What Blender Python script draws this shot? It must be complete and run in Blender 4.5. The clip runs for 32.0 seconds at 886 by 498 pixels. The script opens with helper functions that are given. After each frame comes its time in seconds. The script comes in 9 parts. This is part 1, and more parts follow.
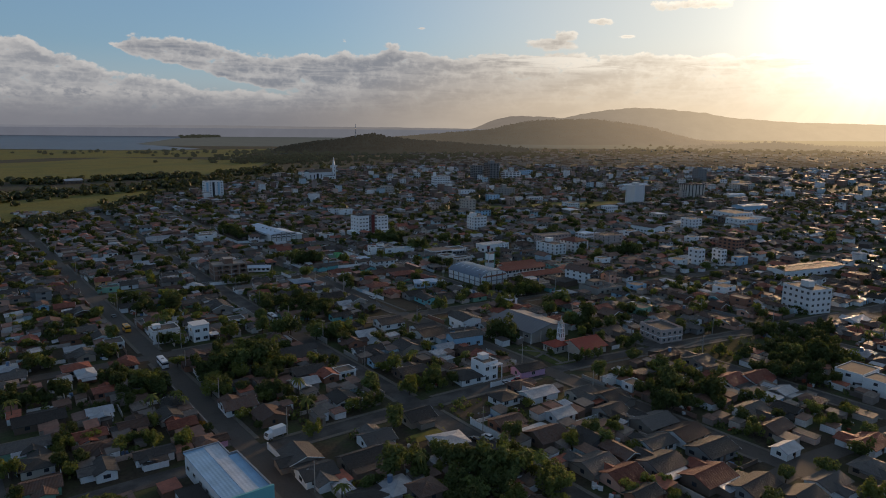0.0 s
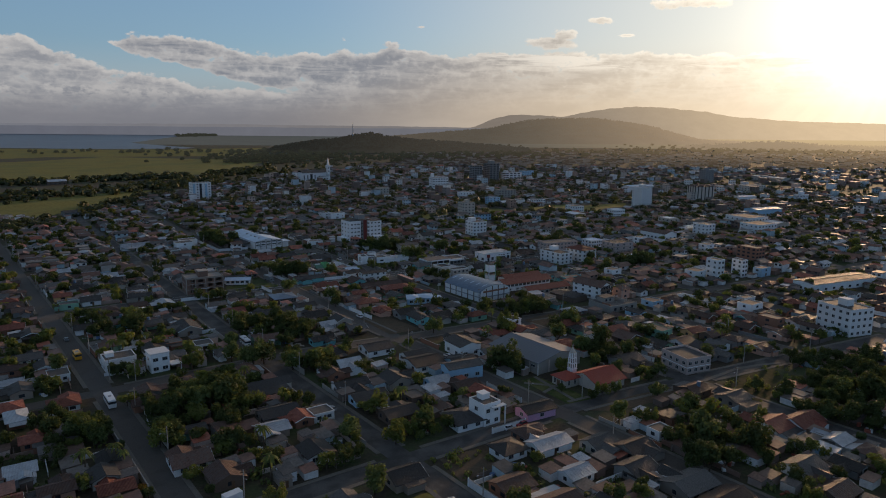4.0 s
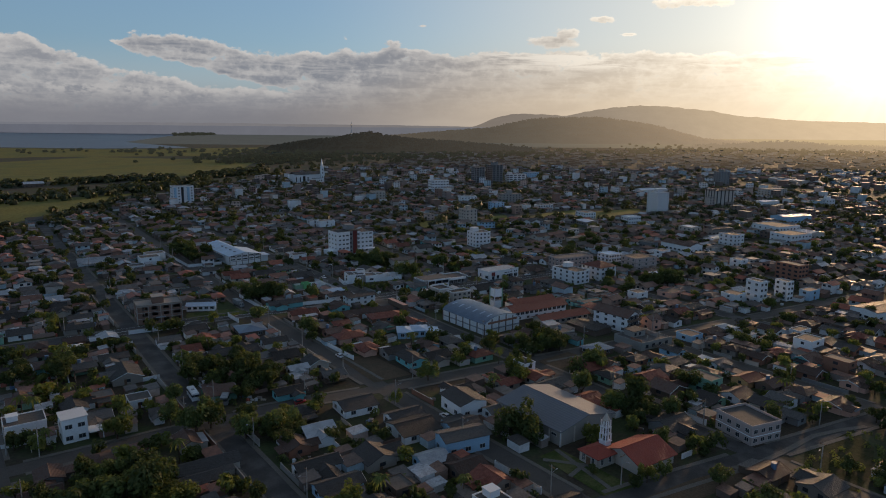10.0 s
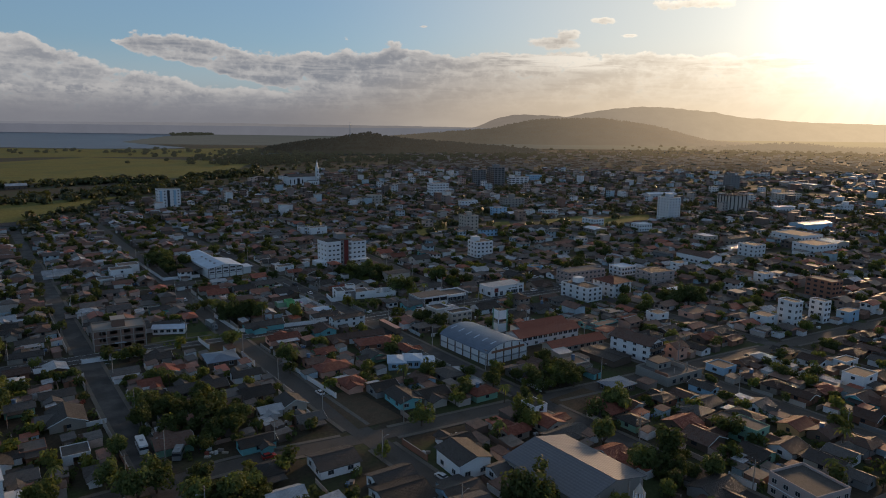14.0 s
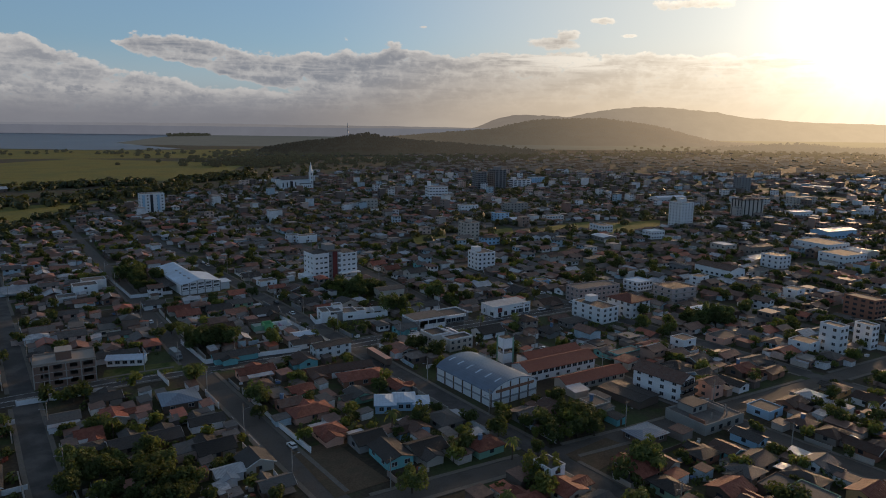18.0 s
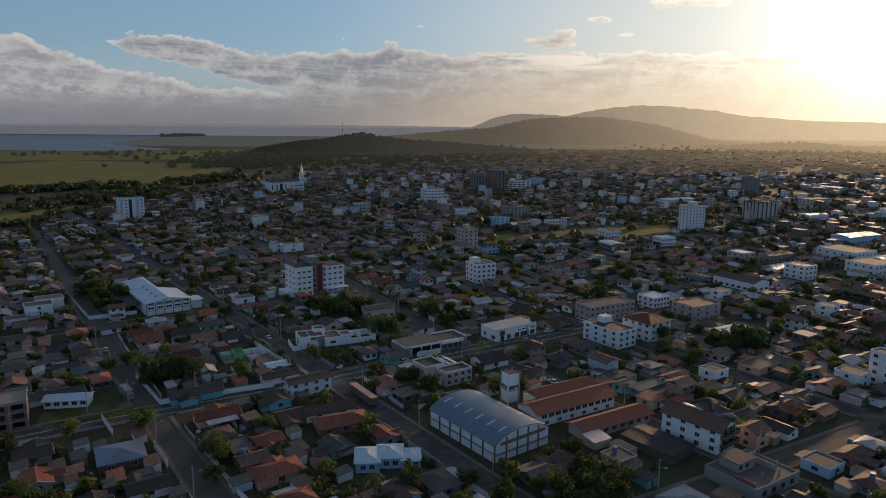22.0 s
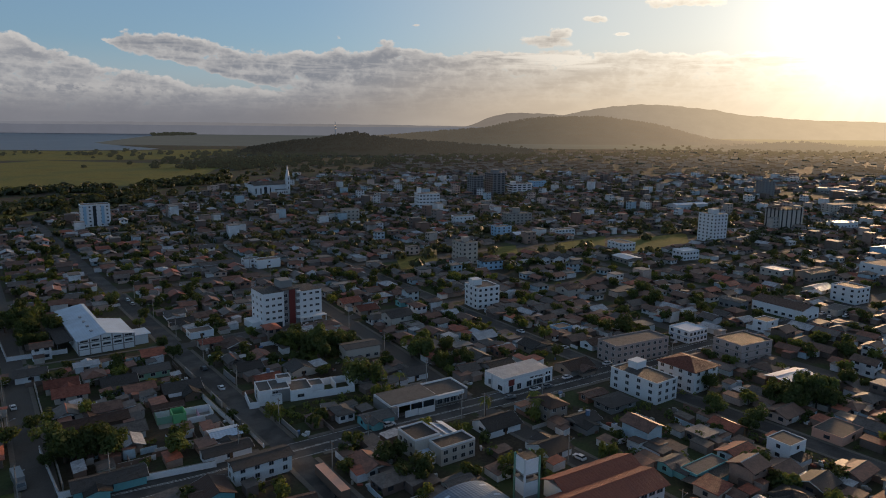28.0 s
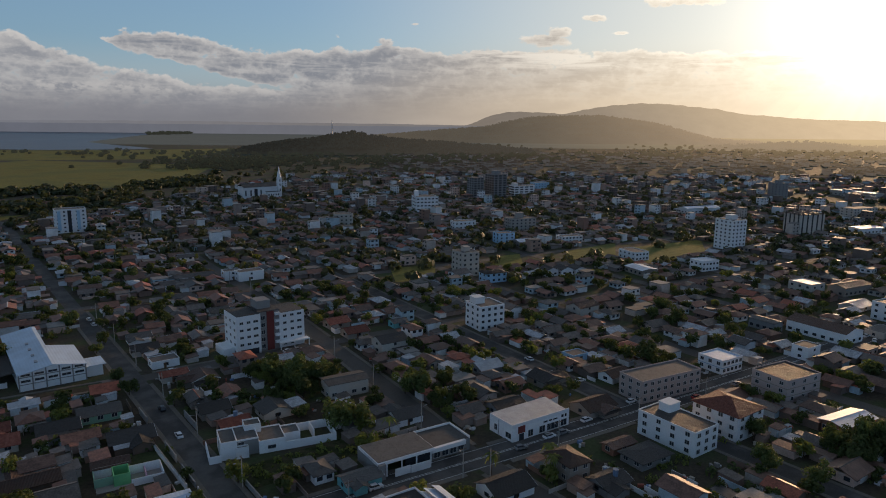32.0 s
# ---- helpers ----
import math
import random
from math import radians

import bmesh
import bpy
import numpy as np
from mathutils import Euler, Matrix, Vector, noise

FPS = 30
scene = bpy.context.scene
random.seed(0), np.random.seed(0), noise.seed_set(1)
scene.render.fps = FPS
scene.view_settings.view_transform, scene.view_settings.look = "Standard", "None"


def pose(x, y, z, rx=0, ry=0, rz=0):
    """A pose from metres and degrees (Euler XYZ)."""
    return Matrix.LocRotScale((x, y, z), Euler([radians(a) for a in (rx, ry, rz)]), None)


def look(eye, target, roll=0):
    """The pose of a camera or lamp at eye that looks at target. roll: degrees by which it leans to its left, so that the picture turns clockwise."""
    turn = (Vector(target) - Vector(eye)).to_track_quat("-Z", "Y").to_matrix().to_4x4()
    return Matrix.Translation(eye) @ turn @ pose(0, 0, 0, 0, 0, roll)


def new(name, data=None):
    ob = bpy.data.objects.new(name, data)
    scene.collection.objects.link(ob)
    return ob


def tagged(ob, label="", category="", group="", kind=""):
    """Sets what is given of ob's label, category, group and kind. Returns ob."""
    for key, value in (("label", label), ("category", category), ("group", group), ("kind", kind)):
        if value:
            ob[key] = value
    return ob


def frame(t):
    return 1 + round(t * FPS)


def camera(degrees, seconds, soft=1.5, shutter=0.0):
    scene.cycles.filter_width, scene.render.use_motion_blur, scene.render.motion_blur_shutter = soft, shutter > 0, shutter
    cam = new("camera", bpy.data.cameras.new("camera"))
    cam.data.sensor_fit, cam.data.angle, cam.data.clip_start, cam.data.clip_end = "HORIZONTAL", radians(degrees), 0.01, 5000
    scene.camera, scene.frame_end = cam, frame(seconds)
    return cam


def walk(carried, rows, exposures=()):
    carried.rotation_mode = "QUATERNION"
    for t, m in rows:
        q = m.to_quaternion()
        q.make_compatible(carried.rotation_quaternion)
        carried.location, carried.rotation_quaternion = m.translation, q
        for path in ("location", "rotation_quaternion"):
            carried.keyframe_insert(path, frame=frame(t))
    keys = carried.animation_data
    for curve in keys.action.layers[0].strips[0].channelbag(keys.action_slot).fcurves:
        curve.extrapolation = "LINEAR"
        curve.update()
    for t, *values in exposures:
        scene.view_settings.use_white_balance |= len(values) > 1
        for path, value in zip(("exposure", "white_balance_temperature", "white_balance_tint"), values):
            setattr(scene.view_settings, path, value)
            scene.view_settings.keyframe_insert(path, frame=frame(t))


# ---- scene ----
cam = camera(65.5, 32.0, soft=1.0)
METRES, EYE, TURN = 312.3, 95.0, -38.0
ROWS = [
    (0.0, 0.0000, 0.0000, 0.0000, 0.20, -10.45, -0.42),
    (0.5, 0.0011, 0.0152, -0.0000, 0.17, -10.46, -0.42),
    (1.0, 0.0023, 0.0304, 0.0000, 0.15, -10.47, -0.41),
    (1.5, 0.0033, 0.0458, -0.0000, 0.15, -10.48, -0.42),
    (2.0, 0.0041, 0.0613, -0.0000, 0.15, -10.49, -0.42),
    (2.5, 0.0047, 0.0770, -0.0000, 0.14, -10.50, -0.42),
    (3.0, 0.0052, 0.0927, -0.0000, 0.14, -10.52, -0.43),
    (3.5, 0.0055, 0.1085, -0.0000, 0.14, -10.53, -0.45),
    (5.5, 0.0070, 0.1718, 0.0001, 0.22, -10.61, -0.50),
    (6.0, 0.0071, 0.1879, 0.0000, 0.23, -10.62, -0.52),
    (6.5, 0.0074, 0.2038, 0.0000, 0.25, -10.62, -0.52),
    (7.0, 0.0075, 0.2195, 0.0000, 0.25, -10.61, -0.52),
    (7.5, 0.0078, 0.2353, 0.0000, 0.27, -10.62, -0.52),
    (8.0, 0.0083, 0.2511, -0.0000, 0.28, -10.62, -0.54),
    (8.5, 0.0090, 0.2668, -0.0000, 0.30, -10.64, -0.52),
    (9.0, 0.0094, 0.2827, -0.0001, 0.29, -10.65, -0.52),
    (9.5, 0.0101, 0.2984, -0.0001, 0.28, -10.64, -0.52),
    (10.0, 0.0109, 0.3141, -0.0001, 0.28, -10.63, -0.51),
    (10.5, 0.0117, 0.3294, -0.0001, 0.28, -10.62, -0.54),
    (11.0, 0.0122, 0.3448, -0.0001, 0.28, -10.62, -0.56),
    (11.5, 0.0128, 0.3604, -0.0001, 0.30, -10.62, -0.58),
    (12.0, 0.0129, 0.3760, -0.0001, 0.30, -10.61, -0.61),
    (12.5, 0.0132, 0.3912, -0.0001, 0.30, -10.61, -0.62),
    (13.0, 0.0134, 0.4061, -0.0001, 0.30, -10.60, -0.65),
    (13.5, 0.0135, 0.4211, -0.0001, 0.32, -10.59, -0.66),
    (14.0, 0.0138, 0.4364, -0.0001, 0.33, -10.58, -0.68),
    (14.5, 0.0145, 0.4519, -0.0002, 0.35, -10.58, -0.68),
    (16.5, 0.0177, 0.5158, -0.0003, 0.34, -10.57, -0.63),
    (17.0, 0.0170, 0.5317, -0.0003, 0.33, -10.56, -0.64),
    (17.5, 0.0168, 0.5477, -0.0003, 0.33, -10.55, -0.65),
    (18.0, 0.0171, 0.5640, -0.0003, 0.32, -10.55, -0.64),
    (18.5, 0.0170, 0.5801, -0.0003, 0.29, -10.56, -0.63),
    (19.0, 0.0172, 0.5961, -0.0004, 0.24, -10.56, -0.57),
    (19.5, 0.0179, 0.6116, -0.0004, 0.21, -10.58, -0.51),
    (20.0, 0.0178, 0.6275, -0.0005, 0.18, -10.58, -0.51),
    (20.5, 0.0183, 0.6426, -0.0005, 0.16, -10.57, -0.50),
    (21.0, 0.0188, 0.6580, -0.0005, 0.13, -10.58, -0.47),
    (21.5, 0.0195, 0.6734, -0.0005, 0.10, -10.59, -0.47),
    (22.0, 0.0202, 0.6888, -0.0005, 0.08, -10.60, -0.46),
    (22.5, 0.0206, 0.7041, -0.0005, 0.06, -10.62, -0.47),
    (23.0, 0.0211, 0.7194, -0.0005, 0.05, -10.64, -0.47),
    (23.5, 0.0214, 0.7349, -0.0005, 0.03, -10.66, -0.49),
    (24.0, 0.0217, 0.7505, -0.0005, 0.01, -10.68, -0.50),
    (24.5, 0.0219, 0.7662, -0.0005, -0.02, -10.68, -0.49),
    (25.0, 0.0217, 0.7819, -0.0005, -0.03, -10.70, -0.49),
    (25.5, 0.0216, 0.7978, -0.0005, -0.06, -10.70, -0.50),
    (27.5, 0.0210, 0.8615, -0.0006, -0.23, -10.69, -0.53),
    (28.0, 0.0211, 0.8774, -0.0007, -0.25, -10.68, -0.53),
    (28.5, 0.0210, 0.8930, -0.0007, -0.28, -10.68, -0.52),
    (29.0, 0.0210, 0.9085, -0.0008, -0.28, -10.70, -0.51),
    (29.5, 0.0212, 0.9237, -0.0008, -0.28, -10.71, -0.52),
    (30.0, 0.0214, 0.9390, -0.0008, -0.28, -10.72, -0.53),
    (30.5, 0.0216, 0.9541, -0.0008, -0.30, -10.73, -0.53),
    (31.0, 0.0221, 0.9692, -0.0009, -0.32, -10.74, -0.54),
    (31.5, 0.0225, 0.9842, -0.0009, -0.33, -10.75, -0.55),
    (32.0, 0.0227, 0.9992, -0.0009, -0.33, -10.76, -0.56),
]
walk(cam, [(t, pose(0, 0, EYE, 0, 0, TURN) @ pose(METRES * x, METRES * y, METRES * z, 90 + pitch, roll, yaw))
           for t, x, y, z, yaw, pitch, roll in ROWS])

# ---------------------------------------------------------------- world, sun, exposure
SUN_AZ, SUN_EL = 33.0, 7.5            # degrees to the side of the heading, and above the horizon
HEAD = -TURN                          # heading, clockwise from +y


class Nodes:
    """Short hand for node trees."""

    def __init__(self, tree):
        self.t = tree
        tree.nodes.clear()

    def add(self, kind, **inputs):
        n = self.t.nodes.new(kind)
        for k, v in inputs.items():
            self.put(n.inputs[k.replace("_", " ")], v)
        return n

    def put(self, socket, v):
        if isinstance(v, bpy.types.NodeSocket):
            self.t.links.new(v, socket)
        else:
            socket.default_value = v

    def m(self, op, a, b=0.0, c=0.0, clamp=False):
        n = self.t.nodes.new("ShaderNodeMath")
        n.operation, n.use_clamp = op, clamp
        for i, v in enumerate((a, b, c)):
            self.put(n.inputs[i], v)
        return n.outputs[0]

    def step(self, v, lo, hi):
        n = self.t.nodes.new("ShaderNodeMapRange")
        n.interpolation_type = "SMOOTHSTEP"
        for k, x in (("Value", v), ("From Min", lo), ("From Max", hi)):
            self.put(n.inputs[k], x)
        return n.outputs[0]

    def mix(self, f, a, b, kind="MIX"):
        n = self.t.nodes.new("ShaderNodeMix")
        n.data_type, n.blend_type = "RGBA", kind
        self.put(n.inputs[0], f)
        self.put(n.inputs[6], a if isinstance(a, bpy.types.NodeSocket) else (*a, 1))
        self.put(n.inputs[7], b if isinstance(b, bpy.types.NodeSocket) else (*b, 1))
        return n.outputs[2]

    def noise(self, vec, scale, detail=4.0, rough=0.55, dist=0.0):
        n = self.add("ShaderNodeTexNoise", Scale=scale, Detail=detail, Roughness=rough, Distortion=dist)
        if vec is not None:
            self.t.links.new(vec, n.inputs["Vector"])
        return n.outputs["Fac"]

    def xyz(self, x, y, z):
        return self.add("ShaderNodeCombineXYZ", X=x, Y=y, Z=z).outputs[0]


def make_world():
    world = bpy.data.worlds.new("sky")
    scene.world = world
    world.use_nodes = True
    n = Nodes(world.node_tree)
    sky = n.add("ShaderNodeTexSky")
    sky.sky_type, sky.sun_disc = "NISHITA", False
    sky.sun_elevation, sky.sun_rotation = radians(SUN_EL), radians(HEAD + SUN_AZ)
    sky.altitude, sky.air_density, sky.dust_density = 100, 1.0, 0.6
    sky.ozone_density = 1.5
    blue = n.mix(1.0, sky.outputs[0], (SKY * 0.8, SKY, SKY * 1.35), "MULTIPLY")
    blue = n.mix(0.6, blue, (0.20, 0.335, 0.485))
    way = n.add("ShaderNodeTexCoord").outputs["Generated"]
    turn = n.add("ShaderNodeVectorRotate", Vector=way, Angle=radians(HEAD))
    turn.rotation_type = "Z_AXIS"
    sep = n.add("ShaderNodeSeparateXYZ", Vector=turn.outputs[0])
    x, y, z = sep.outputs
    az = n.m("MULTIPLY", n.m("ARCTAN2", x, y), 57.3)
    el = n.m("MULTIPLY", n.m("ARCSINE", z), 57.3)
    s = (math.sin(radians(SUN_AZ)) * math.cos(radians(SUN_EL)), math.cos(radians(SUN_AZ)) * math.cos(radians(SUN_EL)), math.sin(radians(SUN_EL)))
    dot = n.m("ADD", n.m("ADD", n.m("MULTIPLY", x, s[0]), n.m("MULTIPLY", y, s[1])), n.m("MULTIPLY", z, s[2]))
    off = n.m("MULTIPLY", n.m("ARCCOSINE", n.m("MINIMUM", dot, 0.99999)), 57.3)
    blue = n.mix(n.m("MULTIPLY", n.step(off, 46.0, 12.0), 0.72), blue, (0.60, 0.60, 0.56))
    blue = n.mix(n.m("MULTIPLY", n.step(el, 6.0, 2.0), 0.5), blue, (0.37, 0.42, 0.46))
    # clouds: a heaped bank, a long torn cloud and a flat bank towards the sun, all broken up by noise
    def along(pts):
        """A height that follows the azimuth from point to point."""
        x0, x1 = pts[0][0], pts[-1][0]
        ramp = n.add("ShaderNodeValToRGB", Fac=n.m("DIVIDE", n.m("SUBTRACT", az, float(x0)), float(x1 - x0), clamp=True))
        els = ramp.color_ramp.elements
        for i, (px, py) in enumerate(pts):
            e = els[i] if i < 2 else els.new(0.999)
            e.position, e.color = (px - x0) / (x1 - x0), (py / 20 + 0.5,) * 3 + (1,)
        return n.m("MULTIPLY", n.m("SUBTRACT", ramp.outputs[0], 0.5), 20.0)

    heap = along([(-60, 6.6), (-36, 6.2), (-30.5, 5.9), (-28.7, 4.85), (-27, 4.5), (-25.5, 3.9), (-23.8, 3.85), (-21.4, 3.3), (-19.4, 2.85), (-14, 2.6), (-8, 2.3)])
    crest = along([(-25.6, 5.5), (-24.6, 6.1), (-23.6, 6.35), (-21.2, 6.35), (-17.6, 6.1), (-15.9, 5.35), (-10.4, 5.3), (-7.7, 5.7), (-6, 5.4), (-4.4, 6.1), (-2.6, 5.9), (0.4, 5.3), (3.1, 5.65), (13.7, 5.6), (24, 5.3), (60, 4.8)])
    under = along([(-26.0, 5.9), (-25.2, 5.15), (-24, 4.5), (-21.3, 3.95), (-18.5, 3.4), (-16.5, 2.8), (-13.5, 2.2), (-10, 0.5), (0, -3.0)])
    lenses = ((8.2, 6.1, 2.4, 0.55, 1.2), (9.5, 6.75, 1.2, 0.6, 1.2), (12.1, 7.7, 1.4, 0.30, 1.0), (14.2, 6.6, 1.0, 0.16, 0.6), (18.6, 8.75, 4.2, 0.5, 1.0), (-8.1, 6.2, 0.35, 0.3, 0.7), (-4.0, 5.9, 1.2, 0.45, 1.0), (-2.0, 7.3, 0.5, 0.12, 0.6))

    def density(right, up):
        e, h = n.m("ADD", el, up), n.m("ADD", az, right)
        env = n.m("MAXIMUM", n.m("SUBTRACT", heap, e), n.m("MINIMUM", n.m("SUBTRACT", crest, e), n.m("MULTIPLY", n.m("SUBTRACT", e, under), 1.6)))
        env = n.m("MAXIMUM", n.m("MINIMUM", n.m("MULTIPLY", env, 1.6), 1.0), -1.1)
        for a, b, sa, sb, w in lenses:
            q = n.m("ADD", n.m("POWER", n.m("ABSOLUTE", n.m("DIVIDE", n.m("SUBTRACT", h, float(a)), float(sa))), 2.0),
                    n.m("POWER", n.m("ABSOLUTE", n.m("DIVIDE", n.m("SUBTRACT", e, float(b)), float(sb))), 2.0))
            env = n.m("MAXIMUM", env, n.m("SUBTRACT", n.m("MULTIPLY", n.m("EXPONENT", n.m("MULTIPLY", q, -1.0)), float(w) + 0.3), 0.3))
        f = n.m("SUBTRACT", n.noise(n.xyz(n.m("MULTIPLY", h, 0.5), e, 3.3), 0.8, 8.0, 0.6, 0.4), 0.5)
        cell = n.add("ShaderNodeTexVoronoi", Vector=n.xyz(n.m("MULTIPLY", h, 0.62), n.m("ADD", e, n.m("MULTIPLY", f, 0.5)), 1.7), Scale=0.85, Detail=2.5, Roughness=0.5)
        puff = n.m("SUBTRACT", 0.42, cell.outputs["Distance"])
        curl = n.add("ShaderNodeTexVoronoi", Vector=n.xyz(n.m("MULTIPLY", h, 0.75), n.m("ADD", e, n.m("MULTIPLY", f, 0.8)), 5.2), Scale=2.6, Detail=2.0, Roughness=0.55)
        wild = n.m("ADD", n.m("MULTIPLY", f, 1.3), n.m("MULTIPLY", n.m("SUBTRACT", 0.5, curl.outputs["Distance"]), 0.34))
        return n.m("ADD", env, n.m("ADD", wild, n.m("MULTIPLY", puff, 0.75)))

    d0, d1 = density(0.0, 0.0), density(0.30, 0.36)
    cover = n.step(d0, -0.2, 0.2)
    lit = n.step(n.m("SUBTRACT", d0, d1), 0.05, 0.95)
    thick = n.step(d0, 0.0, 0.7)
    warm = n.step(off, 40.0, 4.0)
    body = n.mix(warm, (0.200, 0.218, 0.258), (0.62, 0.53, 0.42))
    rim = n.mix(warm, (0.57, 0.55, 0.535), (1.02, 0.93, 0.78))
    pale = n.m("MULTIPLY", n.step(n.m("SUBTRACT", heap, el), -0.3, 0.5), n.step(az, -7.0, -16.0))
    body = n.mix(n.m("MULTIPLY", pale, 0.16), body, rim)
    # lighter and darker layers within the clouds, and a row of low bright puffs
    layers = n.step(n.noise(n.xyz(n.m("MULTIPLY", az, 0.2), n.m("MULTIPLY", el, 1.5), 2.2), 1.0, 5.0, 0.6, 0.5), 0.42, 0.62)
    row = n.m("MULTIPLY", n.m("EXPONENT", n.m("MULTIPLY", n.m("POWER", n.m("DIVIDE", n.m("SUBTRACT", el, 2.0), 0.5), 2.0), -1.0)), n.step(az, -9.0, -15.0))
    row = n.m("MULTIPLY", row, n.step(n.noise(n.xyz(n.m("MULTIPLY", az, 0.9), n.m("MULTIPLY", el, 1.6), 6.4), 1.0, 5.0, 0.6), 0.44, 0.6))
    body = n.mix(n.m("MAXIMUM", n.m("MULTIPLY", layers, 0.34), n.m("MULTIPLY", row, 0.75)), body, rim)
    # torn bright streaks in the bank below the sun
    torn = n.step(n.noise(n.xyz(n.m("MULTIPLY", az, 0.16), n.m("MULTIPLY", el, 1.5), 9.1), 1.0, 6.0, 0.62, 0.3), 0.44, 0.60)
    torn = n.m("MULTIPLY", torn, n.m("MULTIPLY", n.step(az, -1.0, 4.0), n.step(n.m("ABSOLUTE", n.m("SUBTRACT", el, 4.7)), 1.3, 0.3)))
    lit = n.m("MULTIPLY", lit, n.m("SUBTRACT", 1.0, n.m("MULTIPLY", n.m("MULTIPLY", thick, 0.7), n.m("SUBTRACT", 1.0, n.m("MULTIPLY", pale, 0.6)))))
    cloud = n.mix(n.m("MAXIMUM", lit, torn), n.mix(thick, n.mix(0.55, body, rim), body), rim)
    # low haze, with faint beams fanning out from the veiled sun
    haze = n.mix(n.step(off, 52.0, 8.0), (0.184, 0.187, 0.214), (0.70, 0.54, 0.36))
    wide = n.m("ADD", 1.75, n.m("MULTIPLY", n.step(az, -14.0, 4.0), 1.75))
    hz = n.m("EXPONENT", n.m("MULTIPLY", n.m("POWER", n.m("DIVIDE", n.m("MAXIMUM", el, 0.0), wide), 2.0), -1.0))
    streak = n.noise(n.xyz(n.m("MULTIPLY", az, 0.06), n.m("MULTIPLY", el, 0.7), 0.0), 1.0, 3.0)
    haze = n.mix(1.0, haze, n.mix(streak, (0.86, 0.86, 0.88), (1.14, 1.13, 1.11)), "MULTIPLY")
    fan = n.noise(n.xyz(n.m("MULTIPLY", n.m("ARCTAN2", n.m("SUBTRACT", el, SUN_EL), n.m("SUBTRACT", az, SUN_AZ)), 9.0), 0.0, 4.0), 1.0, 2.0)
    haze = n.mix(1.0, haze, n.mix(n.step(fan, 0.3, 0.7), (0.93, 0.93, 0.93), (1.07, 1.07, 1.06)), "MULTIPLY")
    col = n.mix(cover, blue, cloud)
    col = n.mix(n.m("MULTIPLY", hz, 0.95), col, haze)
    # overhead sky deeper; unseen sky behind brightened and blued to light facing walls
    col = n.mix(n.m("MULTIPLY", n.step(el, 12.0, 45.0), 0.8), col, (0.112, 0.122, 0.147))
    rear_fill = n.step(y, 0.3, -0.8)
    col = n.mix(1.0, col, n.xyz(*[n.m("ADD", 1.0, n.m("MULTIPLY", rear_fill, k)) for k in (0.22, 0.30, 0.42)]), "MULTIPLY")
    # brightness round the veiled sun
    glow = n.m("ADD", n.m("MULTIPLY", n.m("EXPONENT", n.m("DIVIDE", off, -3.2)), 3.0), n.m("MULTIPLY", n.m("EXPONENT", n.m("DIVIDE", off, -14.0)), 0.58))
    col = n.mix(1.0, col, n.mix(1.0, (1.0, 0.875, 0.68), n.xyz(glow, glow, glow), "MULTIPLY"), "ADD")
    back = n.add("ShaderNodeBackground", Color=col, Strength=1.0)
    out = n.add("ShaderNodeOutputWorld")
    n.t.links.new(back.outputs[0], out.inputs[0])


SKY = 0.10
make_world()
sun = new("sun", bpy.data.lights.new("sun", "SUN"))
sun.data.energy, sun.data.angle, sun.data.color = 3.0, radians(5.0), (1.0, 0.62, 0.34)
a = radians(HEAD + SUN_AZ)
sun.matrix_world = look((0, 0, 300), (-math.sin(a) * 100, -math.cos(a) * 100, 300 - 100 * math.tan(radians(SUN_EL))))
scene.view_settings.exposure = 0.0

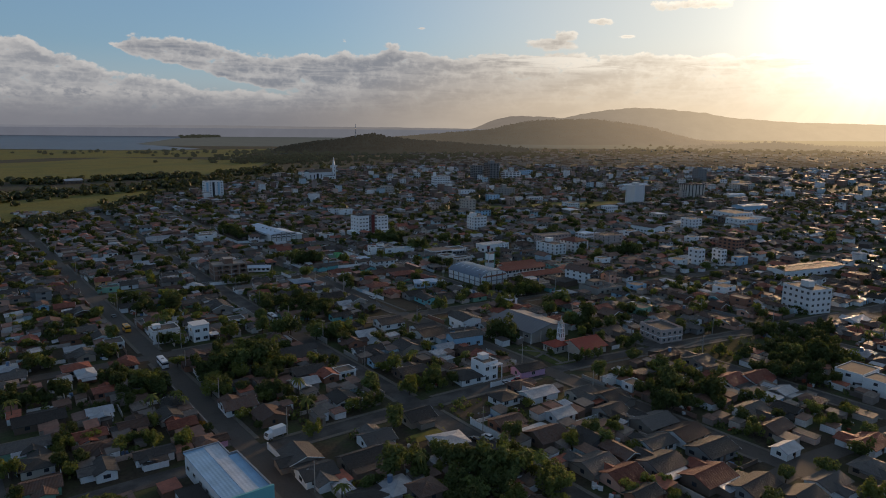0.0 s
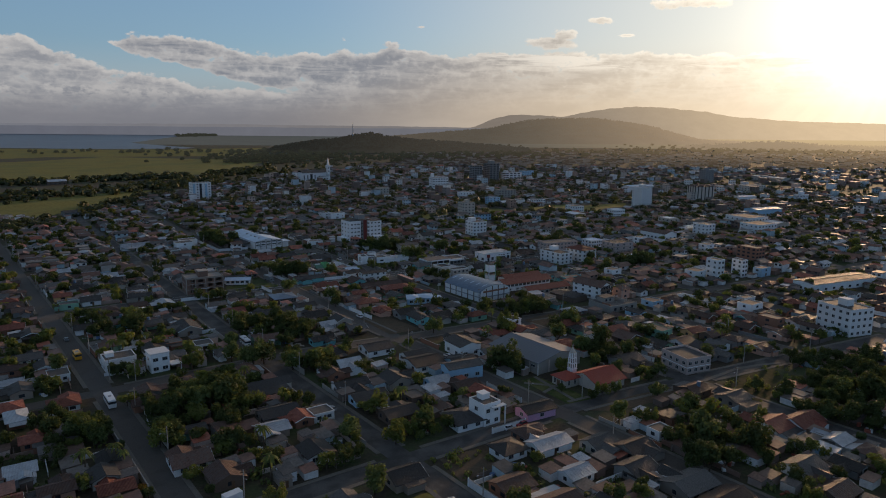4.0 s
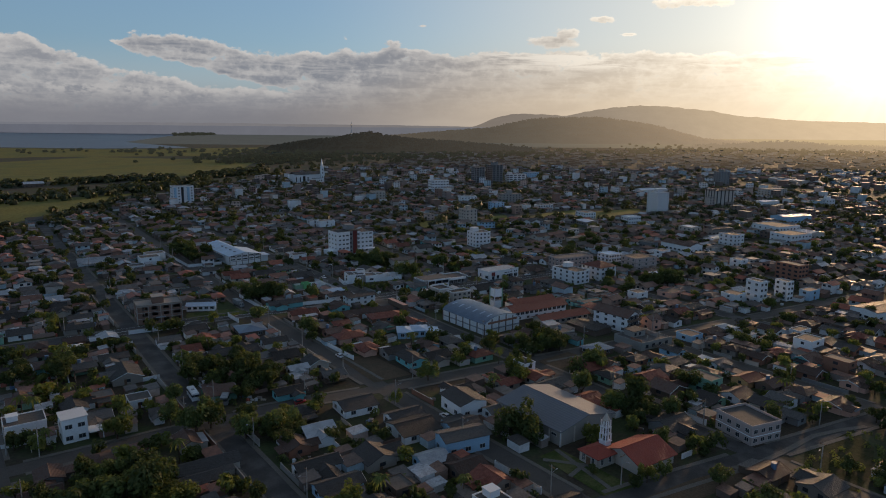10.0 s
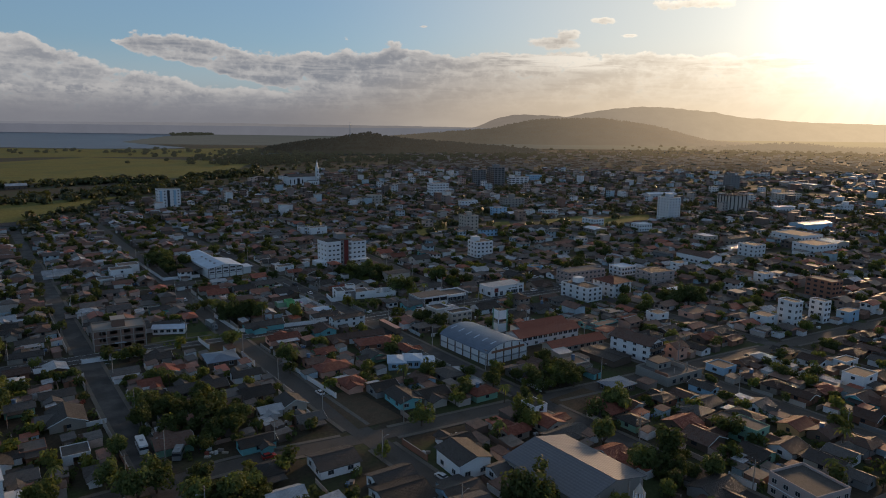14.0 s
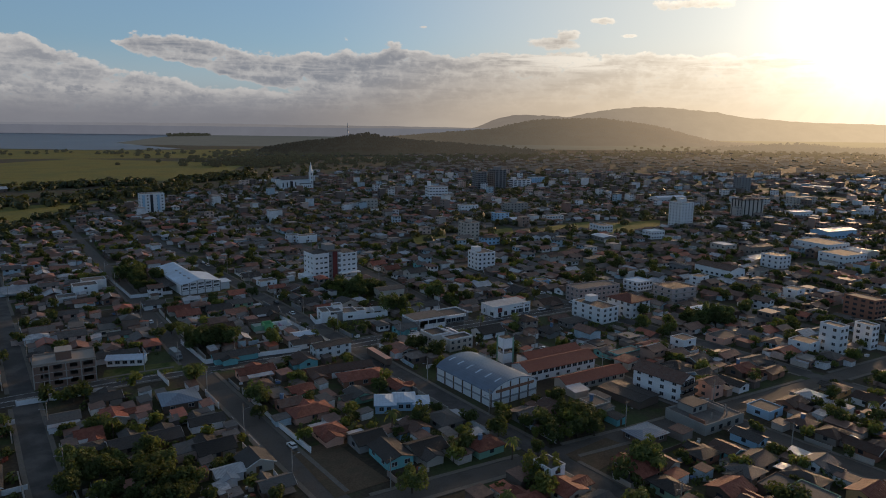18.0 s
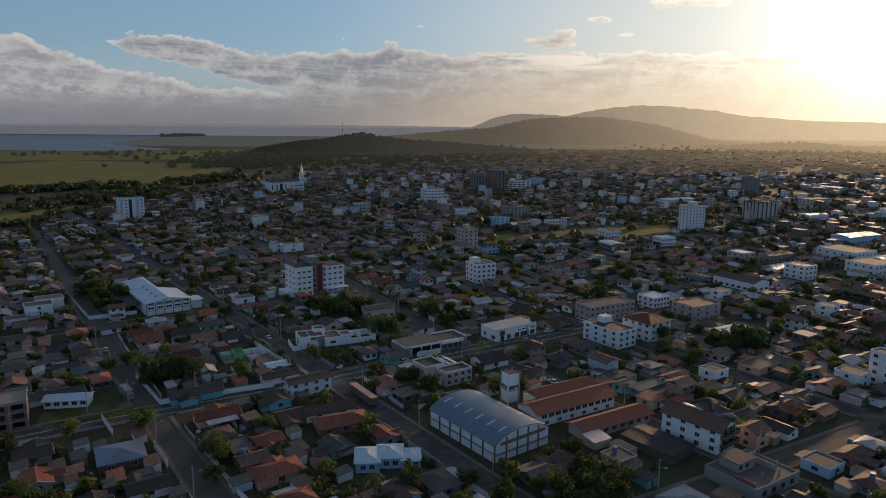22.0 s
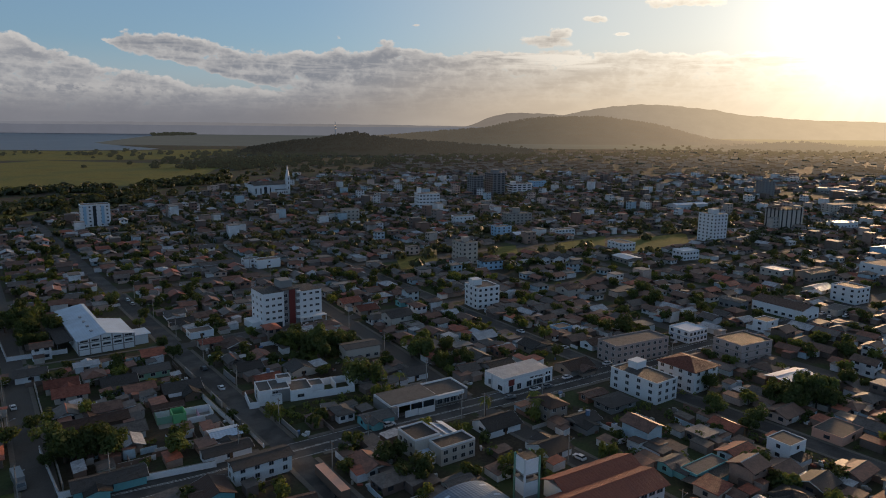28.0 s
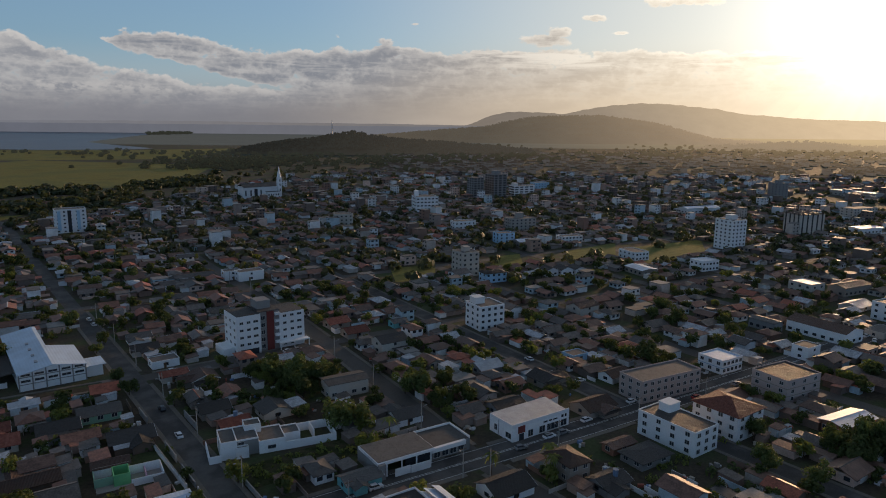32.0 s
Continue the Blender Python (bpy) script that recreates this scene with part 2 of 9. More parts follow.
# ---------------------------------------------------------------- materials
def material(name, colour, rough=0.8, vary=0.25, scale=0.6, grain=12.0, bump=0.25, metal=0.0, second=None, island=None, objects=0.0, space="Object", stripes=0.0, spec=0.4, through_light=0.0):
    """A surface with stains at one scale and grain at another. second: a colour that patches mix in; island: colours that differ from piece to piece;
    objects: how far the brightness differs from thing to thing; stripes: ribs to the metre."""
    mat = bpy.data.materials.new(name)
    mat.use_nodes = True
    n = Nodes(mat.node_tree)
    tc = n.add("ShaderNodeTexCoord").outputs["Object"]
    if space == "World":
        tc = n.add("ShaderNodeNewGeometry").outputs["Position"]
    large, fine = n.noise(tc, scale, 5.0, 0.6), n.noise(tc, grain, 3.0, 0.6)
    if island:
        ramp = n.add("ShaderNodeValToRGB", Fac=n.add("ShaderNodeNewGeometry").outputs["Random Per Island"])
        ramp.color_ramp.interpolation = "CONSTANT"
        els = ramp.color_ramp.elements
        for i, c in enumerate(island):
            e = els[i] if i < 2 else els.new(0.99)
            e.position = i / len(island)
            e.color = (*c, 1)
        base = ramp.outputs[0]
    else:
        base = n.mix(n.step(large, 0.42, 0.62), colour, second) if second else n.mix(0.0, colour, colour)
    k = n.m("ADD", 1.0 - vary, n.m("ADD", n.m("MULTIPLY", n.step(large, 0.3, 0.7), vary * 1.1), n.m("MULTIPLY", n.step(fine, 0.25, 0.75), vary * 0.9)))
    if objects:
        k = n.m("MULTIPLY", k, n.m("ADD", 1.0 - objects, n.m("MULTIPLY", n.add("ShaderNodeObjectInfo").outputs["Random"], 2 * objects)))
    base = n.mix(1.0, base, n.xyz(k, k, k), "MULTIPLY")
    height = fine
    if stripes:
        sp = n.add("ShaderNodeSeparateXYZ", Vector=tc)
        height = n.m("ADD", n.m("SINE", n.m("MULTIPLY", sp.outputs[0], stripes * 6.283)), n.m("SINE", n.m("MULTIPLY", sp.outputs[1], stripes * 6.283)))
    bp = n.add("ShaderNodeBump", Strength=bump, Distance=0.05, Height=height)
    bs = n.add("ShaderNodeBsdfPrincipled", Base_Color=base, Metallic=metal, Normal=bp.outputs[0],
               Roughness=n.m("ADD", rough - 0.08, n.m("MULTIPLY", large, 0.16)))
    bs.inputs["Specular IOR Level"].default_value = spec
    out = n.add("ShaderNodeOutputMaterial")
    shader = bs.outputs[0]
    if through_light:
        tr = n.add("ShaderNodeBsdfTranslucent", Color=n.mix(1.0, base, (1.25, 1.25, 0.7), "MULTIPLY"))
        mx = n.add("ShaderNodeMixShader", Fac=through_light)
        n.t.links.new(shader, mx.inputs[1])
        n.t.links.new(tr.outputs[0], mx.inputs[2])
        shader = mx.outputs[0]
    n.t.links.new(shader, out.inputs[0])
    return mat


def haze_glow_material(name, colour, glow_left, glow_right, span, deep=None):
    """A distant surface with evening haze painted into its emission, warmer towards the sun."""
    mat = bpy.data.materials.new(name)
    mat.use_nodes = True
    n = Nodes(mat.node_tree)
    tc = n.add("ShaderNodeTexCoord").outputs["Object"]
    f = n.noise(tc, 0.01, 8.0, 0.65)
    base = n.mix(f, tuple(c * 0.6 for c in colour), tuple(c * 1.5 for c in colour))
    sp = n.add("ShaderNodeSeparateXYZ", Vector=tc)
    painted_haze = n.mix(n.step(sp.outputs[0], span[0], span[1]), glow_left, glow_right)
    painted_haze = n.mix(1.0, painted_haze, n.mix(f, (0.9, 0.9, 0.9), (1.1, 1.1, 1.1)), "MULTIPLY")
    # the painted haze is halved at the near end
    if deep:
        painted_haze = n.mix(n.step(sp.outputs[1], deep[0], deep[1]), n.mix(1.0, painted_haze, (0.5, 0.5, 0.5), "MULTIPLY"), painted_haze)
    bs = n.add("ShaderNodeBsdfPrincipled", Base_Color=base, Roughness=1.0, Emission_Color=painted_haze, Emission_Strength=1.0)
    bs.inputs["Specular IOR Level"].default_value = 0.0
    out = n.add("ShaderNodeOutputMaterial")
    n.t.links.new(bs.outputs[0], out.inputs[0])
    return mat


M = {}
M["ground"] = material("town_ground", (0.070, 0.058, 0.042), 0.9, 0.5, 0.05, 0.9, 0.4, second=(0.046, 0.060, 0.026), space="World", spec=0.15)
M["field"] = material("meadow", (0.205, 0.185, 0.052), 0.95, 0.5, 0.012, 0.3, 0.3, second=(0.115, 0.120, 0.040), space="World", spec=0.1)
M["lawn"] = material("lawn", (0.060, 0.085, 0.025), 0.95, 0.5, 0.12, 2.0, 0.3, second=(0.10, 0.10, 0.04), space="World", spec=0.1)
M["dirt"] = material("bare_earth", (0.13, 0.095, 0.065), 0.95, 0.45, 0.15, 2.0, 0.3, second=(0.08, 0.065, 0.045), space="World", spec=0.1)
M["asphalt"] = material("asphalt", (0.068, 0.065, 0.063), 0.8, 0.4, 0.12, 4.0, 0.15, second=(0.09, 0.085, 0.08), space="World", spec=0.22)
M["setts"] = material("stone_setts", (0.100, 0.090, 0.080), 0.8, 0.45, 0.2, 3.0, 0.3, second=(0.078, 0.071, 0.065), space="World", spec=0.22)
M["paving"] = material("concrete_paving", (0.17, 0.155, 0.138), 0.9, 0.4, 0.3, 3.0, 0.2, second=(0.13, 0.12, 0.10), space="World", spec=0.2)
M["water"] = material("lake_water", (0.105, 0.112, 0.135), 0.4, 0.2, 0.004, 0.05, 0.05, space="World", spec=0.1)
M["marking"] = material("road_paint", (0.6, 0.6, 0.58), 0.7, 0.3, 1.0, 5.0, 0.1, space="World")
for key, c in dict(white=(0.70, 0.71, 0.72), cream=(0.44, 0.40, 0.35), beige=(0.27, 0.23, 0.195), grey=(0.22, 0.215, 0.21), brown=(0.13, 0.092, 0.07), green=(0.20, 0.36, 0.27),
                   teal=(0.16, 0.42, 0.44), blue=(0.32, 0.48, 0.62), pink=(0.62, 0.36, 0.52), ochre=(0.55, 0.34, 0.16), brick=(0.27, 0.13, 0.085),
                   lime=(0.15, 0.44, 0.20), red=(0.17, 0.036, 0.030), concrete=(0.30, 0.28, 0.255), salmon=(0.60, 0.34, 0.25), salmon_grey=(0.40, 0.325, 0.30)).items():
    M[key] = material(key + "_render", c, 0.85, 0.22, 0.35, 5.0, 0.12, second=tuple(v * 0.86 for v in c), objects=0.10)
M["shell_brick"] = material("bare_brown_brickwork", (0.175, 0.108, 0.082), 0.9, 0.3, 0.5, 5.0, 0.3, second=(0.14, 0.095, 0.075))
M["clay"] = material("clay_tiles", (0.20, 0.063, 0.043), 0.7, 0.55, 0.9, 4.0, 0.5, second=(0.18, 0.066, 0.045), objects=0.3, stripes=3.2, spec=0.25)
M["old_clay"] = material("weathered_clay_tiles", (0.112, 0.064, 0.049), 0.68, 0.65, 0.9, 4.0, 0.5, second=(0.075, 0.052, 0.044), objects=0.45, stripes=3.2, spec=0.25)
M["fibre"] = material("fibre_cement_sheets", (0.100, 0.094, 0.090), 0.68, 0.65, 0.9, 4.0, 0.5, second=(0.070, 0.066, 0.063), objects=0.45, stripes=4.0, spec=0.25)
M["dark_fibre"] = material("blackened_fibre_cement_sheets", (0.056, 0.050, 0.047), 0.68, 0.65, 0.9, 4.0, 0.5, second=(0.040, 0.037, 0.035), objects=0.4, stripes=4.0, spec=0.25)
M["zinc"] = material("galvanised_sheets", (0.36, 0.38, 0.41), 0.5, 0.3, 0.3, 3.0, 0.4, metal=0.2, objects=0.15, stripes=3.0)
M["slab"] = material("roof_slab", (0.115, 0.108, 0.102), 0.8, 0.45, 0.5, 4.0, 0.2, second=(0.10, 0.095, 0.09), objects=0.2, spec=0.2)
M["hall_roof"] = material("blue_grey_sheet_roof", (0.13, 0.175, 0.24), 0.38, 0.2, 0.25, 3.0, 0.3, metal=0.3, stripes=1.2)
M["white_sheet"] = material("white_sheet_roof", (0.44, 0.53, 0.64), 0.5, 0.2, 0.15, 3.0, 0.3, stripes=1.0)
M["glass"] = material("window_glass", (0.035, 0.040, 0.048), 0.12, 0.3, 0.5, 3.0, 0.02, spec=0.6)
M["frame"] = material("window_frame_paint", (0.45, 0.44, 0.42), 0.6, 0.2, 1.0, 6.0, 0.1)
M["wood"] = material("door_wood", (0.13, 0.075, 0.04), 0.6, 0.3, 1.0, 8.0, 0.2)
M["metal"] = material("painted_metal", (0.30, 0.31, 0.33), 0.5, 0.25, 1.0, 6.0, 0.1, metal=0.5)
M["tank"] = material("blue_plastic_tank", (0.10, 0.16, 0.25), 0.5, 0.2, 1.0, 6.0, 0.1)
M["rubber"] = material("tyre_rubber", (0.02, 0.02, 0.02), 0.8, 0.2, 2.0, 8.0, 0.1)
M["bark"] = material("bark", (0.075, 0.055, 0.04), 0.95, 0.4, 1.5, 8.0, 0.6)
M["leaf"] = material("foliage", (0.05, 0.07, 0.02), 0.7, 0.2, 0.8, 4.0, 0.1, objects=0.35, spec=0.2,
                     through_light=0.42, island=((0.078, 0.104, 0.038), (0.105, 0.136, 0.046), (0.090, 0.116, 0.042), (0.118, 0.142, 0.050), (0.062, 0.086, 0.032)))
M["leaf_light"] = material("yellow_green_foliage", (0.09, 0.11, 0.03), 0.7, 0.2, 0.8, 4.0, 0.1, objects=0.2, spec=0.2,
                           through_light=0.5, island=((0.150, 0.178, 0.054), (0.120, 0.152, 0.046), (0.168, 0.188, 0.058), (0.136, 0.156, 0.050)))
M["leaf_yellow"] = material("yellow_blossom", (0.45, 0.24, 0.02), 0.7, 0.2, 0.8, 4.0, 0.1, through_light=0.4, island=((0.45, 0.23, 0.02), (0.35, 0.20, 0.03), (0.10, 0.10, 0.03)))
M["far_wall"] = material("far_house_walls", (0.5, 0.5, 0.5), 0.65, 0.25, 0.2, 2.0, 0.1, space="World", spec=0.45,
                         island=((0.62, 0.62, 0.63), (0.40, 0.35, 0.31), (0.15, 0.11, 0.09), (0.24, 0.19, 0.165), (0.62, 0.60, 0.58), (0.20, 0.12, 0.09), (0.36, 0.45, 0.50), (0.30, 0.20, 0.155), (0.60, 0.60, 0.60), (0.50, 0.37, 0.31), (0.13, 0.10, 0.085)))
M["far_roof"] = material("far_house_roofs", (0.2, 0.15, 0.1), 0.58, 0.45, 0.5, 2.0, 0.3, space="World", spec=0.38,
                         island=((0.11, 0.095, 0.086), (0.16, 0.078, 0.055), (0.075, 0.066, 0.061), (0.14, 0.118, 0.105), (0.29, 0.088, 0.052), (0.14, 0.078, 0.060), (0.36, 0.37, 0.39), (0.15, 0.085, 0.063), (0.22, 0.10, 0.068), (0.09, 0.078, 0.072), (0.12, 0.075, 0.058)))
M["far_leaf"] = material("distant_foliage", (0.06, 0.07, 0.03), 0.55, 0.2, 0.8, 4.0, 0.1, spec=0.35,
                         through_light=0.42, island=((0.050, 0.060, 0.028), (0.066, 0.078, 0.034), (0.058, 0.064, 0.032), (0.085, 0.094, 0.040), (0.044, 0.052, 0.026)))
M["car_white"] = material("white_car_paint", (0.65, 0.66, 0.68), 0.3, 0.1, 1.0, 6.0, 0.02, spec=0.6)
M["car_grey"] = material("grey_car_paint", (0.18, 0.185, 0.19), 0.3, 0.1, 1.0, 6.0, 0.02, spec=0.6)
M["car_red"] = material("red_car_paint", (0.30, 0.02, 0.02), 0.3, 0.1, 1.0, 6.0, 0.02, spec=0.6)
M["car_yellow"] = material("yellow_bus_paint", (0.60, 0.30, 0.02), 0.35, 0.1, 1.0, 6.0, 0.02, spec=0.6)
M["car_black"] = material("black_car_paint", (0.025, 0.025, 0.028), 0.25, 0.1, 1.0, 6.0, 0.02, spec=0.6)
M["far_slab"] = material("far_flat_roofs", (0.15, 0.14, 0.13), 0.7, 0.4, 0.3, 2.0, 0.2, space="World", spec=0.3,
                         island=((0.15, 0.14, 0.13), (0.09, 0.085, 0.08), (0.20, 0.19, 0.18), (0.13, 0.12, 0.11)))
M["scrub"] = material("rough_dark_grass", (0.040, 0.050, 0.020), 0.95, 0.6, 0.25, 3.0, 0.5, second=(0.055, 0.048, 0.028), space="World", spec=0.05)
M["chapel_red"] = material("red_chapel_tiles", (0.34, 0.072, 0.048), 0.7, 0.35, 0.4, 4.0, 0.4, second=(0.25, 0.058, 0.042), stripes=3.2, spec=0.25)

# ---------------------------------------------------------------- mesh helpers
class Mesh:
    """Collects corners and faces; part() or thing() makes the object."""

    def __init__(self):
        self.v, self.f = [], []

    def add(self, verts, faces):
        b = len(self.v)
        self.v += [tuple(p) for p in verts]
        self.f += [tuple(b + i for i in q) for q in faces]
        return self

    def box(self, x0, x1, y0, y1, z0, z1):
        return self.add([(x0, y0, z0), (x1, y0, z0), (x1, y1, z0), (x0, y1, z0), (x0, y0, z1), (x1, y0, z1), (x1, y1, z1), (x0, y1, z1)],
                        [(3, 2, 1, 0), (4, 5, 6, 7), (0, 1, 5, 4), (1, 2, 6, 5), (2, 3, 7, 6), (3, 0, 4, 7)])

    def prism(self, outline, z0, z1):
        k = len(outline)
        return self.add([(x, y, z0) for x, y in outline] + [(x, y, z1) for x, y in outline],
                        [tuple(reversed(range(k))), tuple(range(k, 2 * k))] + [(i, (i + 1) % k, k + (i + 1) % k, k + i) for i in range(k)])

    def tube(self, p, q, r0, r1, sides=7):
        p, q = Vector(p), Vector(q)
        m = (q - p).to_track_quat("Z", "Y").to_matrix()
        ring = [(math.cos(2 * math.pi * i / sides), math.sin(2 * math.pi * i / sides)) for i in range(sides)]
        vs = [p + m @ Vector((c * r0, s * r0, 0)) for c, s in ring] + [q + m @ Vector((c * r1, s * r1, 0)) for c, s in ring]
        return self.add(vs, [tuple(reversed(range(sides))), tuple(range(sides, 2 * sides))] + [(i, (i + 1) % sides, sides + (i + 1) % sides, sides + i) for i in range(sides)])

    def gable(self, w, d, z, rise, over=0.5, thick=0.16, along="y"):
        """A pitched roof over w x d, with thickness and eaves; the ridge runs along the given axis."""
        a, b = (w / 2 + over, d / 2 + over) if along == "y" else (d / 2 + over, w / 2 + over)
        ze = z - rise * over / (a - over)
        prof = [(-a, ze), (0, z + rise), (a, ze), (a, ze - thick), (0, z + rise - thick), (-a, ze - thick)]
        vs = [(x, -b, zz) for x, zz in prof] + [(x, b, zz) for x, zz in prof]
        cap = [(x, y, z + rise + dz) for y in (-b - 0.03, b + 0.03) for x, dz in ((-0.22, -0.03), (0, 0.1), (0.22, -0.03))]
        if along != "y":
            vs = [(-y, x, zz) for x, y, zz in vs]
            cap = [(-y, x, zz) for x, y, zz in cap]
        self.add(cap, [(0, 3, 4, 1)[::-1], (1, 4, 5, 2)[::-1], (0, 1, 2), (5, 4, 3)])
        return self.add(vs, [(0, 6, 7, 1)[::-1], (1, 7, 8, 2)[::-1], (2, 8, 9, 3)[::-1], (3, 9, 10, 4)[::-1], (4, 10, 11, 5)[::-1], (5, 11, 6, 0)[::-1],
                             (0, 1, 4, 5)[::-1], (1, 2, 3, 4)[::-1], (6, 11, 10, 7)[::-1], (7, 10, 9, 8)[::-1]])

    def hip(self, w, d, z, rise, over=0.5, thick=0.16):
        a, b = w / 2 + over, d / 2 + over
        ze = z - 0.12
        if a < b:
            r = [(0, -(b - a), z + rise), (0, b - a, z + rise)]
            top = [(0, 1, 4), (1, 2, 5, 4), (2, 3, 5), (3, 0, 4, 5)]
        else:
            r = [(-(a - b), 0, z + rise), (a - b, 0, z + rise)]
            top = [(0, 1, 5, 4), (1, 2, 5), (2, 3, 4, 5), (3, 0, 4)]
        c = [(-a, -b, ze), (a, -b, ze), (a, b, ze), (-a, b, ze)]
        low = [(x, y, ze - thick) for x, y, _ in c]
        return self.add(c + r + low, top + [(0, 6, 7, 1), (1, 7, 8, 2), (2, 8, 9, 3), (3, 9, 6, 0), (9, 8, 7, 6)])

    def gable_end(self, w, d, z, rise, along="y"):
        """The wall triangles under a pitched roof."""
        a, b = (w / 2, d / 2) if along == "y" else (d / 2, w / 2)
        vs = [(-a, -b, z), (a, -b, z), (0, -b, z + rise - 0.1), (-a, b, z), (a, b, z), (0, b, z + rise - 0.1)]
        if along != "y":
            vs = [(-y, x, zz) for x, y, zz in vs]
        return self.add(vs, [(0, 1, 2), (3, 5, 4)])

    def moved(self, m):
        self.v = [tuple(m @ Vector(p)) for p in self.v]
        return self

    def data(self, name, mat):
        me = bpy.data.meshes.new(name)
        me.from_pydata(self.v, [], self.f)
        me.materials.append(mat)
        me.update()
        return me


def part(name, mesh, mat, parent, label="", at=None):
    """Links a mesh as one part under a thing or a part."""
    ob = new(name, mesh if isinstance(mesh, bpy.types.Mesh) else mesh.data(name, M[mat]))
    ob.parent = parent
    if at is not None:
        ob.matrix_basis = at
    return tagged(ob, label)


def thing(name, m, label, category, group="", kind=""):
    ob = new(name)
    ob.empty_display_size = 0.5
    ob.matrix_basis = m
    return tagged(ob, label, category, group, kind)


def solid(name, mesh, mat, label, category, kind="", m=None, group=""):
    ob = new(name, mesh.data(name, M[mat]))
    if m is not None:
        ob.matrix_basis = m
    return tagged(ob, label, category, group, kind)


SHARED = {}


def shared(key, make, mat):
    """One mesh for alike pieces."""
    if (key, mat) not in SHARED:
        SHARED[key, mat] = make().data(key[0], M[mat])
    return SHARED[key, mat]


def window_mesh(w, h):
    return lambda: Mesh().box(-w / 2, w / 2, -0.05, 0.03, 0, h)


def frame_mesh(w, h):
    def make():
        m = Mesh()
        for x0, x1, z0, z1 in ((-w / 2 - 0.08, w / 2 + 0.08, h, h + 0.08), (-w / 2 - 0.14, w / 2 + 0.14, -0.1, 0), (-w / 2 - 0.08, -w / 2, 0, h), (w / 2, w / 2 + 0.08, 0, h), (-0.03, 0.03, 0, h)):
            m.box(x0, x1, -0.09, 0.02, z0, z1)
        return m
    return make


def window(parent, x, y, z, turn, w=1.4, h=1.2, frame="frame", full=True):
    """A window in a wall whose outside faces -y before the turn (degrees): frame and pane."""
    w, h = round(w, 1), round(h, 1)
    if full:
        f = part("window", shared(("window", w, h), frame_mesh(w, h), frame), None, parent, at=pose(x, y, z, 0, 0, turn))
        part("pane", shared(("pane", w, h), window_mesh(w, h), "glass"), None, f)
        return f
    return part("window", shared(("pane", w, h), window_mesh(w, h), "glass"), None, parent, at=pose(x, y, z, 0, 0, turn))


def door(parent, x, y, z, turn, w=0.9, h=2.1, mat="wood"):
    return part("door", shared(("door", w, h), window_mesh(w, h), mat), None, parent, at=pose(x, y, z, 0, 0, turn))


SIDES = {"s": (0, -1, 0), "n": (0, 1, 180), "e": (1, 0, 90), "w": (-1, 0, -90)}


def facade(parent, side, w, d, floors, per, z0=1.0, storey=3.0, ww=1.4, hh=1.2, full=True, skip=(), base=0.0):
    """Rows of windows on one side of a w x d block."""
    sx, sy, turn = SIDES[side]
    run = w if side in "sn" else d
    for f in range(floors):
        for i in range(per):
            if (f, i) in skip:
                continue
            o = -run / 2 + run * (i + 0.5) / per
            x, y = (o, sy * d / 2) if side in "sn" else (sx * w / 2, o)
            window(parent, x, y, base + z0 + f * storey, turn, ww, hh, full=full)


# ---------------------------------------------------------------- roads
def offset_line(pts, off):
    out = []
    for i, p in enumerate(pts):
        a, b = Vector(pts[max(0, i - 1)]), Vector(pts[min(len(pts) - 1, i + 1)])
        t = (b - a).normalized()
        out.append((p[0] - t.y * off, p[1] + t.x * off))
    return out


def ribbon(name, pts, left, right, z0, z1, mat, label, category):
    l, r = offset_line(pts, left), offset_line(pts, right)
    m, k = Mesh(), len(pts)
    vs = [(x, y, z0) for x, y in l] + [(x, y, z0) for x, y in r] + [(x, y, z1) for x, y in l] + [(x, y, z1) for x, y in r]
    fs = []
    for i in range(k - 1):
        fs += [(2 * k + i, 3 * k + i, 3 * k + i + 1, 2 * k + i + 1), (i, 2 * k + i, 2 * k + i + 1, i + 1), (k + i, k + i + 1, 3 * k + i + 1, 3 * k + i)]
    fs += [(0, k, 3 * k, 2 * k), (k - 1, 3 * k - 1, 4 * k - 1, 2 * k - 1)]
    return solid(name, m.add(vs, fs), mat, label, category, "structure")


def lerp(pts, x):
    for (a, b), (c, d) in zip(pts, pts[1:]):
        if x <= c:
            return b + (d - b) * (x - a) / (c - a)
    return pts[-1][1]


# cross streets as y over x, long streets as x over y
CROSS = [
    [(-120, 92), (100, 84), (200, 80), (300, 62), (420, 44)],
    [(-120, 186), (71, 181), (130, 179), (200, 175), (258, 164), (300, 156), (420, 132), (520, 112)],
    [(-120, 292), (60, 284), (155, 280), (197, 271), (248, 263), (287, 256), (420, 236), (620, 206)],
    [(-60, 406), (100, 400), (176, 395), (227, 386), (289, 380), (363, 371), (471, 360), (560, 354), (900, 320)],
    [(0, 520), (190, 505), (255, 497), (326, 493), (420, 484), (700, 450), (1000, 420)],
    [(60, 632), (190, 620), (255, 612), (340, 604), (700, 560), (1200, 505)],
    [(140, 745), (260, 730), (340, 720), (700, 680), (1300, 610)],
    [(230, 860), (340, 842), (700, 800), (1400, 720)],
    [(330, 975), (700, 930), (1500, 840)],
    [(440, 1080), (760, 1050), (1600, 960)],
]
